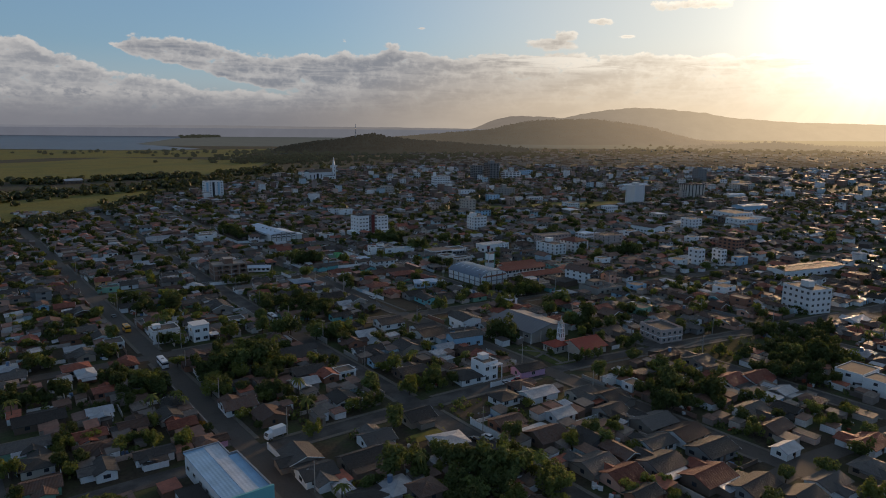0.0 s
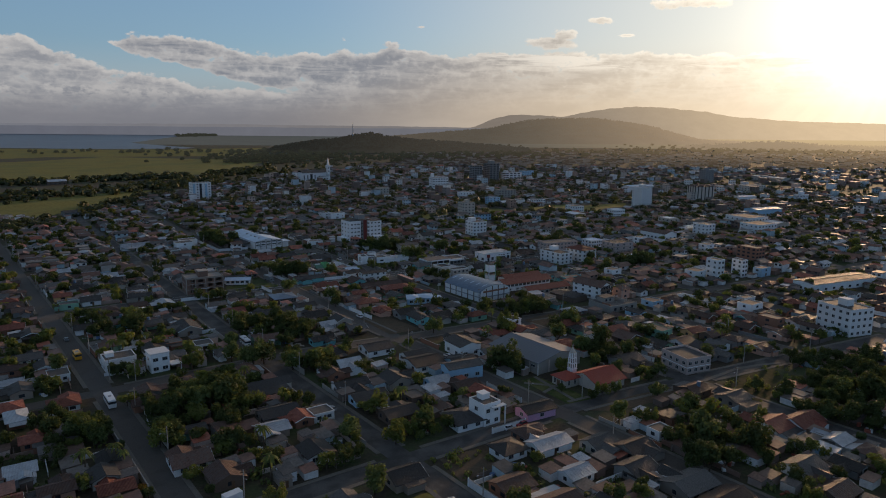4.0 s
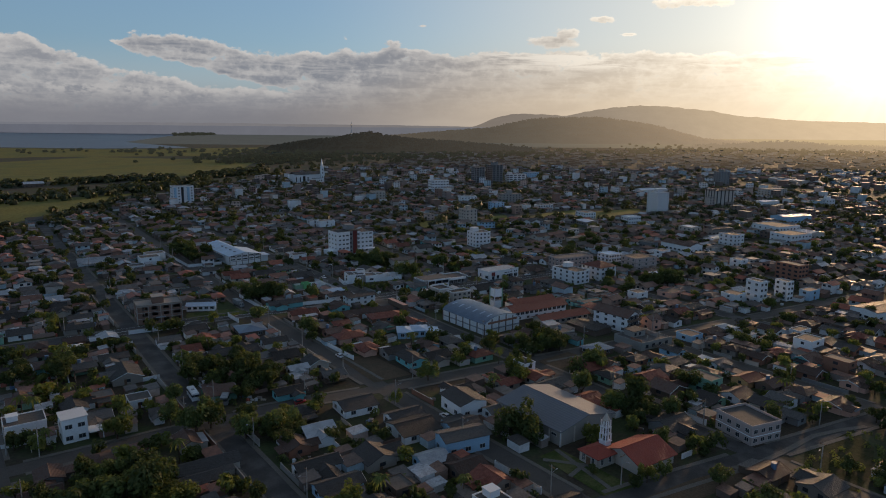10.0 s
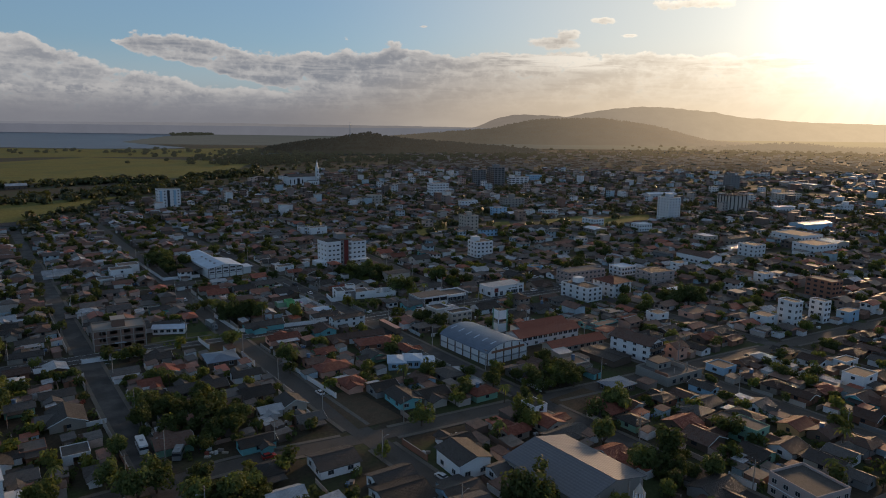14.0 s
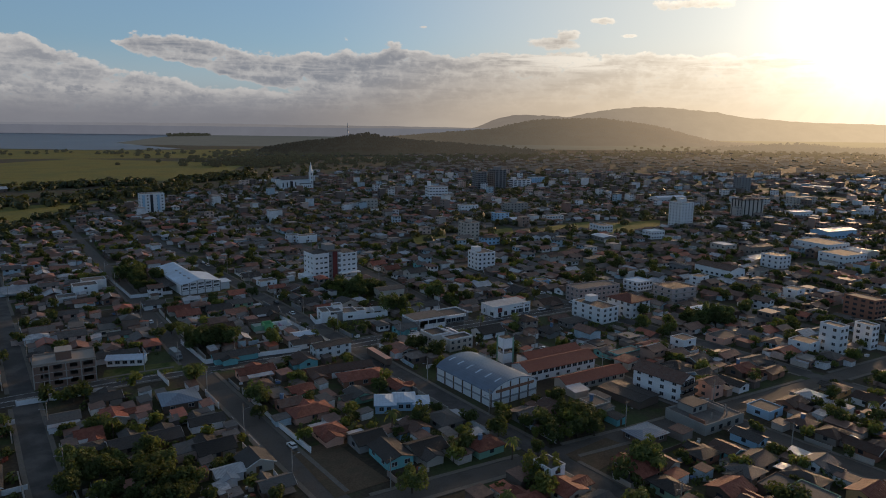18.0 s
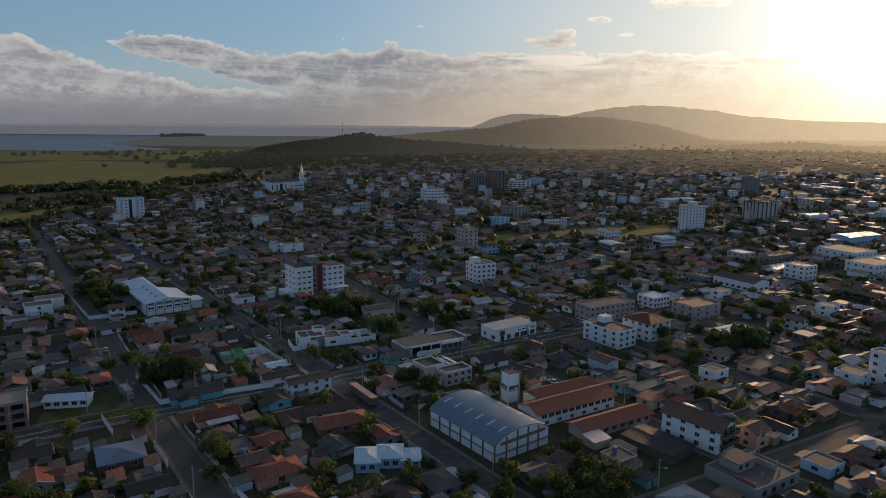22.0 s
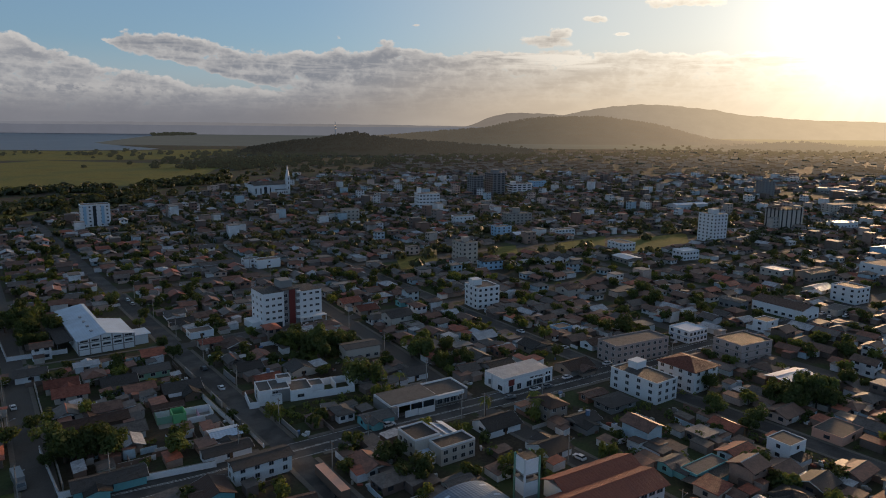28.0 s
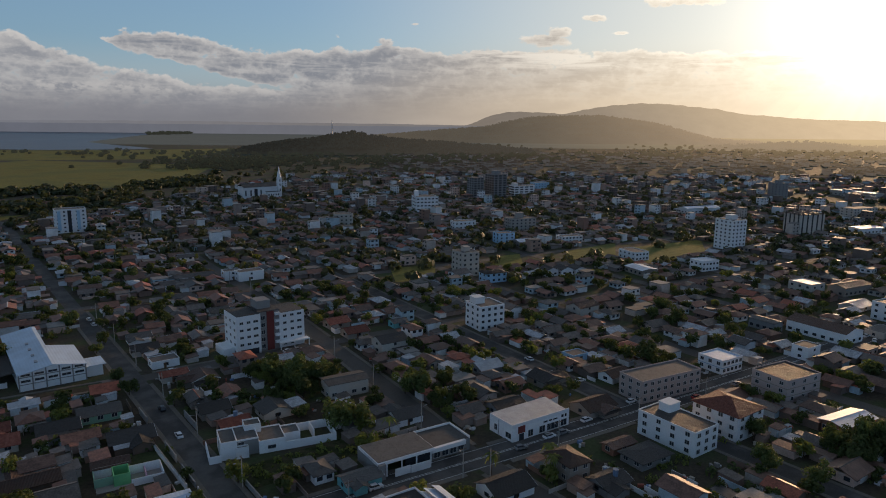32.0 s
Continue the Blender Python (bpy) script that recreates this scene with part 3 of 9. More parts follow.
LONG = [
    [(-10, 8), (700, 8)],
    [(40, 69), (230, 72), (720, 74)],
    [(20, 126), (230, 130), (340, 133), (560, 143), (780, 152)],
    [(20, 188), (300, 190), (400, 193), (600, 206), (900, 222)],
    [(20, 248), (290, 251), (400, 255), (590, 259), (760, 262), (960, 268)],
    [(0, 312), (380, 318), (430, 326), (530, 339), (1000, 372)],
    [(0, 376), (380, 382), (1050, 440)],
    [(0, 440), (380, 448), (1100, 510)],
    [(0, 505), (1100, 580)],
    [(0, 570), (1150, 650)],
    [(60, 640), (1150, 725)],
    [(100, 710), (1150, 800)],
    [(140, 780), (1150, 880)],
    [(180, 850), (1150, 955)],
    [(220, 925), (1150, 1035)],
    [(260, 1000), (1150, 1115)],
]
for i, line in enumerate(CROSS):
    hw = 5.2 if i == 3 else 3.4
    line = [(x, lerp(line, x)) for x in np.linspace(255 if i == 4 else line[0][0], line[-1][0], 40)]
    label = "grey asphalt main road through the town" if i == 3 else "worn grey street between the house blocks"
    ribbon("road", line, hw, -hw, -0.3, 0.05, "asphalt" if i in (1, 3) else "setts", label, "road")
for i, line in enumerate(LONG):
    hw = 3.6
    line = [(lerp(line, y), y) for y in np.linspace(line[0][0], line[-1][0], 40)]
    ribbon("road", line, hw, -hw, -0.3, 0.06, "setts" if i % 2 else "asphalt", "straight grey side street between the house blocks", "road")

# ---------------------------------------------------------------- ground, fields, lake, hills
def sheet(name, outline, z, mat, label, category):
    return solid(name, Mesh().add([(x, y, z) for x, y in outline], [tuple(range(len(outline)))]), mat, label, category, "structure")


def uv(u, v):
    """From metres right of and ahead along the heading to the world."""
    c, s = math.cos(radians(TURN)), math.sin(radians(TURN))
    return (c * u - s * v, s * u + c * v)


sheet("ground", [uv(-6500, -900), uv(6500, -900), uv(6500, 6500), uv(-6500, 6500)], 0.0, "ground", "brown earth and rough grass between the houses", "ground")
sheet("meadow", [(-260, 640), (30, 690), (59, 710), (141, 806), (290, 1000), (180, 985), (60, 925), (-300, 820)], 0.15, "field", "green meadow at the edge of the town", "meadow")
sheet("meadow", [(-500, 1050), (111, 1240), (455, 1226), (545, 1310), (640, 1480), (700, 1560), (420, 1900), (269, 1800), (-600, 1500)], 0.15, "field", "wide green meadow beyond the town", "meadow")
sheet("meadow", [(-700, 2000), (243, 2560), (523, 2330), (749, 2270), (1000, 2250), (700, 1800), (300, 1950), (-700, 1600)], 0.15, "field", "flat green lakeside meadow", "meadow")
sheet("lake", [(-6000, 2700), (-400, 2700), (243, 2618), (523, 2374), (749, 2308), (793, 2358), (760, 2600), (734, 2933), (1140, 3758), (1679, 4313), (2453, 5186), (2200, 6500), (-6000, 6500)],
      0.2, "water", "wide calm grey-blue lake", "lake")


def hill(name, ahead_by, depth, crest, mat, seed, label, steps=200, woods=0, size=9.0):
    """A rounded wooded ridge across the heading, so far ahead; crest: metres to the right and height, from end to end."""
    m, rows = Mesh(), 14
    left, right = crest[0][0], crest[-1][0]
    length = right - left
    xs = np.linspace(-length / 2, length / 2, steps)
    ph = np.interp(xs + (left + right) / 2, [c[0] for c in crest], [c[1] for c in crest])
    ph = np.convolve(np.pad(ph, 2, mode="edge"), np.ones(5) / 5, "valid")
    vs, fs = [], []
    for j in range(rows):
        q = j / (rows - 1)
        for i, x in enumerate(xs):
            rough = 1 + 0.03 * noise.noise((x * 0.004 + seed, q * 3, 0)) + 0.04 * noise.noise((x * 0.018 + seed, q * 9, 1)) + 0.018 * noise.noise((x * 0.08 + seed, q * 20, 2))
            vs.append((x, (q - 0.5) * depth, ph[i] * math.sin(math.pi * q) ** 0.8 * rough - 1))
    for j in range(rows - 1):
        for i in range(steps - 1):
            a = j * steps + i
            fs.append((a, a + 1, a + steps + 1, a + steps))
    m.add(vs, fs)
    # ragged tree tops over the slope
    rng = random.Random(seed)
    for _ in range(woods):
        i, j = rng.randrange(steps), rng.randrange(1, rows // 2 + 2)
        px, py, pz = vs[j * steps + i]
        px, py = px + rng.uniform(-0.5, 0.5) * length / steps, py + rng.uniform(-0.5, 0.5) * depth / rows
        k = size * rng.uniform(0.5, 1.3)
        if pz < 3:
            continue
        for _ in range(9):
            a, r, z = rng.uniform(0, 6.28), rng.uniform(0.2, 0.8) * k, rng.uniform(0.0, 0.75) * k
            q = Vector((px + math.cos(a) * r, py + math.sin(a) * r, pz + z))
            e, g = Vector((rng.gauss(0, 1), rng.gauss(0, 1), rng.gauss(0, 0.6))).normalized() * k * 0.45, Vector((0, rng.gauss(0, 0.5), 1)).normalized() * k * 0.4
            m.add([q - e, q + g, q + e, q - g], [(0, 1, 2, 3)])
    x, y = uv((left + right) / 2, ahead_by)
    return solid(name, m, mat, label, "hill", "structure", pose(x, y, 0, 0, 0, TURN))


# hills, shore, water and plain emit a haze colour, brighter towards the sun
M["hill_far"] = haze_glow_material("far_hill_woods_haze_glow", (0.05, 0.05, 0.03), (0.20, 0.165, 0.14), (0.74, 0.55, 0.345), (-1490, 910))
M["hill_near"] = haze_glow_material("near_hill_woods_haze_glow", (0.05, 0.05, 0.03), (0.085, 0.070, 0.055), (0.54, 0.385, 0.245), (-440, 1460))
M["hill_side"] = haze_glow_material("side_hill_woods_haze_glow", (0.05, 0.05, 0.03), (0.30, 0.22, 0.145), (0.56, 0.40, 0.235), (-700, 500))
M["hill_low"] = haze_glow_material("hill_scrub_haze_glow", (0.045, 0.042, 0.028), (0.012, 0.012, 0.011), (0.055, 0.046, 0.036), (-450, 450))
M["far_shore"] = haze_glow_material("far_shore_haze_glow", (0.02, 0.02, 0.02), (0.170, 0.174, 0.202), (0.19, 0.172, 0.165), (-1800, 1800))
M["far_water"] = haze_glow_material("far_water_haze_glow", (0.02, 0.02, 0.025), (0.122, 0.129, 0.158), (0.15, 0.15, 0.165), (-1800, 1800))
M["plain"] = haze_glow_material("far_plain_haze_glow", (0.04, 0.045, 0.035), (0.058, 0.060, 0.060), (0.62, 0.45, 0.25), (-200, 2300))
plain = sheet("backdrop_plain", [(-6500, 2600), (6500, 2600), (6500, 6500), (-6500, 6500)], 0.12, "plain", "flat land far beyond the town with evening haze in its glow", "backdrop")
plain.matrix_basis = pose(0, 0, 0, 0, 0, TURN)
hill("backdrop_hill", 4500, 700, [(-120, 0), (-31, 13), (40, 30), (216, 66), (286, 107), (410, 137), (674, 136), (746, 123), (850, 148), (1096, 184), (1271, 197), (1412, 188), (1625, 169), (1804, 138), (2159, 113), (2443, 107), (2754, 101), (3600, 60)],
     "hill_far", 3.0, "far wooded ridge with sunlit haze in its glow")
hill("backdrop_shore", 4180, 30, [(-3300, 66), (-2400, 62), (-1500, 68), (-800, 64), (-200, 60), (700, 52)], "far_shore", 12.0, "low far shore of the lake with haze in its glow")
hill("backdrop_water", 4130, 30, [(-3300, 50), (700, 50)], "far_water", 31.0, "far reach of the lake with haze in its glow")
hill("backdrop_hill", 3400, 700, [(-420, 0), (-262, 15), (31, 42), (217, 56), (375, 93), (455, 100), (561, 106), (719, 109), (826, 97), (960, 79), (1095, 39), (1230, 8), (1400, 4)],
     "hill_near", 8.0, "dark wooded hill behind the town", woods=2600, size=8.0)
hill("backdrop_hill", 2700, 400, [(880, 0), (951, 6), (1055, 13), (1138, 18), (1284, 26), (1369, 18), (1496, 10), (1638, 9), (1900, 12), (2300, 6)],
     "hill_side", 21.0, "low wooded rise behind the town with golden haze in its glow", woods=700, size=7.0)
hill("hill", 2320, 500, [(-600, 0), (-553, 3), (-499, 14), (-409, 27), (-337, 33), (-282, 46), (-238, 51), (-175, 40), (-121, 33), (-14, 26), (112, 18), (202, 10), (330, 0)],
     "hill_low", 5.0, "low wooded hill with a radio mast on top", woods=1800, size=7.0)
sheet("lawn", [(246, 151), (262, 158), (290, 156), (282, 147), (268, 142), (251, 139)], 0.12, "scrub", "rough green waste ground beside the street", "lawn")
sheet("lawn", [(618, 556), (702, 542), (651, 506), (574, 513)], 0.12, "field", "open yellow-green lot among the houses", "lawn")
sheet("lawn", [(517, 589), (540, 585), (515, 556), (495, 560)], 0.12, "field", "open yellow-green lot among the houses", "lawn")
sheet("lawn", [(575, 573), (634, 574), (588, 538), (540, 538)], 0.12, "field", "open green lot among the houses", "lawn")
sheet("lawn", [(439, 600), (468, 590), (443, 558), (420, 566)], 0.12, "field", "open green lot among the houses", "lawn")
sheet("lawn", [(198, 203), (206, 203), (206, 176), (196, 178)], 0.12, "lawn", "chapel lawn with crossing paths", "lawn")
sheet("bare_ground", [(195, 172), (222, 169), (246, 163), (240, 158), (205, 164)], 0.14, "dirt", "pale bare earth at a street corner", "ground")
sheet("bare_ground", [(254, 248), (275, 250), (273, 260), (255, 260)], 0.12, "dirt", "bare earth lot by the street", "ground")
sheet("lawn", [(261, 412), (293, 411), (294, 399), (261, 399)], 0.12, "scrub", "dark grassy empty lot", "lawn")
sheet("bare_ground", [(190, 279), (206, 278), (205, 308), (192, 308)], 0.12, "dirt", "empty bare lot beside the street", "ground")
sheet("lawn", [(161, 401), (188, 393), (190, 405), (164, 411)], 0.12, "lawn", "narrow grass strip along the main road", "lawn")
ribbon("path", [(236.6, 165.5), (248, 162.5), (258.9, 161.9), (275.5, 161.5), (286, 158.5), (296, 154.5)], 0.9, -0.9, 0.0, 0.2, "paving", "curved pale path beside the waste ground", "path")
sheet("lawn", [(113, 162), (126, 161), (124, 156), (113, 157)], 0.12, "field", "small yellowed lawn at the street corner", "lawn")
sheet("lawn", [(137, 174), (149, 172), (148, 159), (134, 160)], 0.12, "dirt", "dug garden plot with rows of plants", "garden")

# ---------------------------------------------------------------- places kept free of the common houses
KEEP = []


def keep(x0, x1, y0, y1, pad=1.5):
    KEEP.append((x0 - pad, x1 + pad, y0 - pad, y1 + pad))


def free(x, y, r):
    return not any(a - r < x < b + r and c - r < y < d + r for a, b, c, d in KEEP)


# open lots
for lot in ((580, 695, 512, 552), (496, 538, 558, 588), (545, 630, 540, 572), (422, 466, 562, 596), (195, 207, 176, 203), (196, 246, 160, 171), (254, 276, 248, 262), (245, 296, 139, 160), (261, 294, 399, 411), (246, 258, 340, 372), (191, 205, 278, 308), (346, 364, 338, 360), (161, 190, 393, 411), (174, 190, 376, 384), (134, 149, 160, 174), (113, 126, 156.5, 162)):
    keep(*lot, 0)


# ---------------------------------------------------------------- landmark buildings
def block(name, x0, x1, y0, y1, h, wall, label, category="building", floors=3, south=4, west=3, east=0, parapet=0.4, roof="slab", box=None, ww=1.4, hh=1.2, turn=-3.0, full=True, ground=False, top=None, group="", bands=None):
    """A flat-roofed building of several storeys: walls with parapet, roof, windows one by one, stair box."""
    keep(x0, x1, y0, y1)
    w, d, s = x1 - x0, y1 - y0, (h - parapet) / floors
    t = thing(name, pose((x0 + x1) / 2, (y0 + y1) / 2, 0, 0, 0, turn), label, category, group)
    b = Mesh().box(-w / 2, w / 2, -d / 2, d / 2, -0.2, h - parapet)
    if top is not None and top < 0:
        b.gable_end(w, d, h - parapet, -top, "y" if d > w else "x")
    part("wall", b, wall, t)
    if top is None:
        p, k = Mesh(), 0.2
        for q in ((-w / 2 - 0.05, w / 2 + 0.05, -d / 2 - 0.05, -d / 2 + k), (-w / 2 - 0.05, w / 2 + 0.05, d / 2 - k, d / 2 + 0.05),
                  (-w / 2 - 0.05, -w / 2 + k, -d / 2 + k, d / 2 - k), (w / 2 - k, w / 2 + 0.05, -d / 2 + k, d / 2 - k)):
            p.box(*q, h - parapet, h)
        part("parapet", p, wall, t)
        part("roof", Mesh().box(-w / 2 + k, w / 2 - k, -d / 2 + k, d / 2 - k, h - parapet, h - parapet + 0.1), roof, t)
    else:
        r = Mesh()
        r.hip(w, d, h - parapet, top, 0.7) if top > 0 else r.gable(w, d, h - parapet, -top, 0.7, 0.18, "y" if d > w else "x")
        part("roof", r, roof, t)
    for side, n in (("s", south), ("w", west), ("e", east)):
        if n:
            facade(t, side, w, d, floors, n, 0.95, s, ww, hh, full)
    if box:
        bx, by, bw, bd, bh = box
        part("stair_tower", Mesh().box(bx - bw / 2, bx + bw / 2, by - bd / 2, by + bd / 2, h - parapet, h + bh).box(bx - bw / 2 - 0.15, bx + bw / 2 + 0.15, by - bd / 2 - 0.15, by + bd / 2 + 0.15, h + bh, h + bh + 0.2), wall, t)
    if bands:
        for f in range(1, floors):
            part("floor_band", Mesh().box(-w / 2 - 0.08, w / 2 + 0.08, -d / 2 - 0.08, d / 2 + 0.08, f * s - 0.15, f * s + 0.1), bands, t)
    return t


def barrel(w, d, z, rise, over=0.3, thick=0.2, n=12):
    """A curved sheet roof, its ridge along y."""
    m = Mesh()
    a, b = w / 2 + over, d / 2 + over
    for lift in (0.0, -thick):
        m.v += [(a * math.sin(-1.2 + 2.4 * i / n) / math.sin(1.2), y, z + lift + rise * (math.cos(-1.2 + 2.4 * i / n) - math.cos(1.2)) / (1 - math.cos(1.2))) for y in (-b, b) for i in range(n + 1)]
    k = n + 1
    for i in range(n):
        m.f += [(i, i + 1, k + i + 1, k + i), (2 * k + i, 3 * k + i, 3 * k + i + 1, 2 * k + i + 1), (i, 2 * k + i, 2 * k + i + 1, i + 1), (k + i, k + i + 1, 3 * k + i + 1, 3 * k + i)]
    m.f += [(0, k, 3 * k, 2 * k), (n, 2 * k + n, 3 * k + n, k + n)]
    return m


def barrel_end(w, z, rise, y, n=12):
    pts = [(w / 2 * math.sin(-1.2 + 2.4 * i / n) / math.sin(1.2), y, z + rise * (math.cos(-1.2 + 2.4 * i / n) - math.cos(1.2)) / (1 - math.cos(1.2)) - 0.15) for i in range(n + 1)]
    return pts


def sports_hall():
    w, d, h, rise = 21.0, 31.0, 5.2, 3.3
    keep(259, 283, 296, 330)
    t = thing("sports_hall", pose(270.5, 313, 0, 0, 0, -1), "white sports hall with curved blue-grey metal roof and dark pillars", "sports hall")
    m = Mesh().box(-w / 2, w / 2, -d / 2, d / 2, -0.2, h)
    for y, flip in ((-d / 2, False), (d / 2, True)):
        pts = barrel_end(w, h, rise, y)
        f = tuple(range(len(pts)))
        m.add(pts, [f[::-1] if not flip else f])
    part("wall", m, "white", t)
    part("roof", barrel(w, d, h, rise), "hall_roof", t)
    for i in range(7):
        y = -d / 2 + d * i / 6
        part("pillar", Mesh().box(-w / 2 - 0.3, -w / 2 + 0.02, y - 0.2, y + 0.2, -0.2, h - 0.1), "brown", t)
    for i in range(1, 5):
        x = -w / 2 + w * i / 5
        top = h + rise * (1 - abs(x / (w / 2)) ** 2) * 0.9
        part("pillar", Mesh().box(x - 0.2, x + 0.2, -d / 2 - 0.25, -d / 2 + 0.02, -0.2, top - 0.2), "brown", t)
    part("wall_band", Mesh().box(-w / 2 - 0.18, -w / 2 + 0.02, -d / 2, d / 2, 2.2, 2.75), "metal", t)
    part("wall_band", Mesh().box(-w / 2 + 2, w / 2 - 1.6, -d / 2 - 0.32, -d / 2 + 0.02, h - 0.4, h + 0.5), "brick", t, "long brown sign band")
    part("wall_band", Mesh().box(-w / 2, w / 2, -d / 2 - 0.18, -d / 2 + 0.02, 2.0, 2.6), "metal", t)
    for i in range(6):
        y = -d / 2 + d * (i + 0.55) / 6
        for a0, a1 in ((-0.62, -0.32), (0.5, 0.72)):
            vs = []
            for a in (a0, (a0 + a1) / 2, a1):
                x, z = (w / 2 + 0.3) * math.sin(a) / math.sin(1.2), h + rise * (math.cos(a) - math.cos(1.2)) / (1 - math.cos(1.2))
                vs += [(x, y - 0.35, z + 0.05), (x, y + 0.35, z + 0.05)]
            part("skylight", Mesh().add(vs, [(0, 2, 3, 1), (2, 4, 5, 3)]), "white_sheet", t, "pale translucent roof strip")


def warehouse():
    w, d, h, rise = 23.0, 28.0, 5.0, 2.5
    keep(207, 232, 202, 233)
    t = thing("parish_hall", pose(219.3, 217.3, 0, 0, 0, -1.5), "large pale hall under a grey sheet gable roof", "hall")
    part("wall", Mesh().box(-w / 2, w / 2, -d / 2, d / 2, -0.2, h).gable_end(w, d, h, rise), "concrete", t)
    part("roof", Mesh().gable(w, d, h, rise, 0.7, 0.2), "grey_sheet", t)
    for i in range(7):
        y = -d / 2 + d * i / 6
        part("pillar", Mesh().box(-w / 2 - 0.25, -w / 2 + 0.02, y - 0.2, y + 0.2, -0.2, h - 0.3), "cream", t)
    for i in range(4):
        x = -w / 2 + w * i / 4
        part("pillar", Mesh().box(x - 0.2, x + 0.2, -d / 2 - 0.22, -d / 2 + 0.02, -0.2, h), "cream", t)
    door(t, 5, -d / 2, 0, 0, 2.6, 2.6, "metal")
    facade(t, "w", w, d, 1, 5, 2.6, 3, 2.0, 0.8)
    part("downpipe", Mesh().tube((-w / 2 - 0.4, -d / 2 - 0.2, 0), (-w / 2 - 0.4, -d / 2 - 0.2, h), 0.12, 0.12), "white", t)


def chapel():
    keep(203, 228, 176, 196)
    t = thing("chapel", pose(213.5, 188, 0, 0, 0, -4), "small cream chapel with red tile roof and white openwork bell tower", "chapel")
    part("wall", Mesh().box(-7, 7, -6.5, 6.5, -0.2, 3.2).gable_end(14, 13, 3.2, 2.5, "x").moved(pose(6, -3, 0)), "cream", t)
    r = Mesh().gable(14, 13, 3.2, 2.6, 0.8, 0.2, "x")
    r.moved(pose(6, -3, 0))
    part("roof", r, "chapel_red", t)
    part("porch", Mesh().box(-8.2, -1, -0.5, 6.2, -0.2, 3.3), "cream", t)
    pr = Mesh().hip(7.6, 7.2, 3.4, 1.6, 0.5)
    pr.moved(pose(-4.4, 2.8, 0))
    part("porch_roof", pr, "chapel_red", t)
    for y in (1.0, 4.6):
        window(t, -8.2, y, 0.9, -90, 0.9, 1.8)
    for x in (-6.2, -3.2):
        window(t, x, -0.5, 0.9, 0, 0.9, 1.8)
    door(t, -8.25, 2.8, 0, -90, 1.6, 2.4)
    bt = part("bell_tower", Mesh().box(-1.2, 1.2, 3.2, 5.6, -0.2, 4.6), "white", t)
    for k in range(3):
        z = 4.6 + 2.1 * k
        s = 1.25 - 0.12 * k
        part("tower_stage", Mesh().box(-s - 0.12, s + 0.12, 4.4 - s - 0.12, 4.4 + s + 0.12, z, z + 0.25), "white", bt)
        for sx in (-1, 0, 1):
            for sy in (-1, 0, 1):
                if sx or sy:
                    part("tower_post", Mesh().box(sx * s * 0.85 - 0.16, sx * s * 0.85 + 0.16, 4.4 + sy * s * 0.85 - 0.16, 4.4 + sy * s * 0.85 + 0.16, z + 0.25, z + 2.1), "white", bt)
        part("tower_core", Mesh().box(-s * 0.55, s * 0.55, 4.4 - s * 0.55, 4.4 + s * 0.55, z + 0.25, z + 2.1), "brown", bt)
    part("spire", Mesh().tube((0, 4.4, 10.9), (0, 4.4, 13.0), 1.25, 0.12, 8), "cream", bt)
    part("spire_cross", Mesh().box(-0.06, 0.06, 4.34, 4.46, 12.9, 14.2).box(-0.4, 0.4, 4.36, 4.44, 13.6, 13.75), "metal", bt)


def apartment_block():
    keep(292, 330, 494, 514)
    t = thing("apartment_block", pose(312, 504, 0, 0, 0, -2), "white five-storey apartment block with dark red stair core", "apartment block")
    for x0, x1, y0, y1, h, name in ((-15, -5.0, -7, 7, 16.4, "west_wing"), (3.5, 14.5, -6, 8, 15.0, "east_wing")):
        w = part(name, Mesh().box(x0, x1, y0, y1, -0.2, h), "white", t)
        part("roof", Mesh().box(x0 + 0.25, x1 - 0.25, y0 + 0.25, y1 - 0.25, h, h + 0.15), "dark_fibre", w)
        for f in range(5):
            for i in range(3):
                xx = x0 + (x1 - x0) * (i + 0.7) / 3.4
                if f or i < 2:
                    window(w, xx, y0, 1.2 + 3.0 * f, 0, 1.4 if i < 2 else 1.9, 0.9)
            for i in range(3):
                window(w, x0, y0 + (y1 - y0) * (i + 0.5) / 3, 1.2 + 3.0 * f, -90, 1.3, 1.0)
    core = part("stair_core", Mesh().box(-5.0, 3.5, -5.5, 6.5, -0.2, 16.6), "grey", t)
    part("lift_tower", Mesh().box(-4.2, 1.6, -1.5, 5.5, 16.6, 20.2), "grey", core, "dark grey lift tower")
    part("red_stripe", Mesh().box(-1.8, 1.2, -5.75, -5.5, 0.0, 16.5), "red", t, "dark red vertical stripe")
    part("core_roof", Mesh().box(-5.3, 3.8, -5.8, 6.8, 16.6, 16.85), "dark_fibre", core)
    for f in range(5):
        window(core, -3.4, -5.5, 1.2 + 3 * f, 0, 1.6, 1.6)
        part("balcony", Mesh().box(1.5, 3.6, -6.9, -5.5, 2.7 + 3 * f, 3.7 + 3 * f), "white", t)
    part("porch", Mesh().box(2.5, 15.5, -9.0, -6.0, 2.7, 3.2).box(2.6, 2.9, -8.9, -8.6, -0.1, 2.7).box(8.6, 8.9, -8.9, -8.6, -0.1, 2.7).box(15.1, 15.4, -8.9, -8.6, -0.1, 2.7), "white", t)
    part("annex", Mesh().box(-19.5, -15, -4, 6, -0.2, 3.2), "white", t)
    part("garage_door", Mesh().box(-13.5, -6, -7.1, -6.95, 0, 2.5), "glass", t)


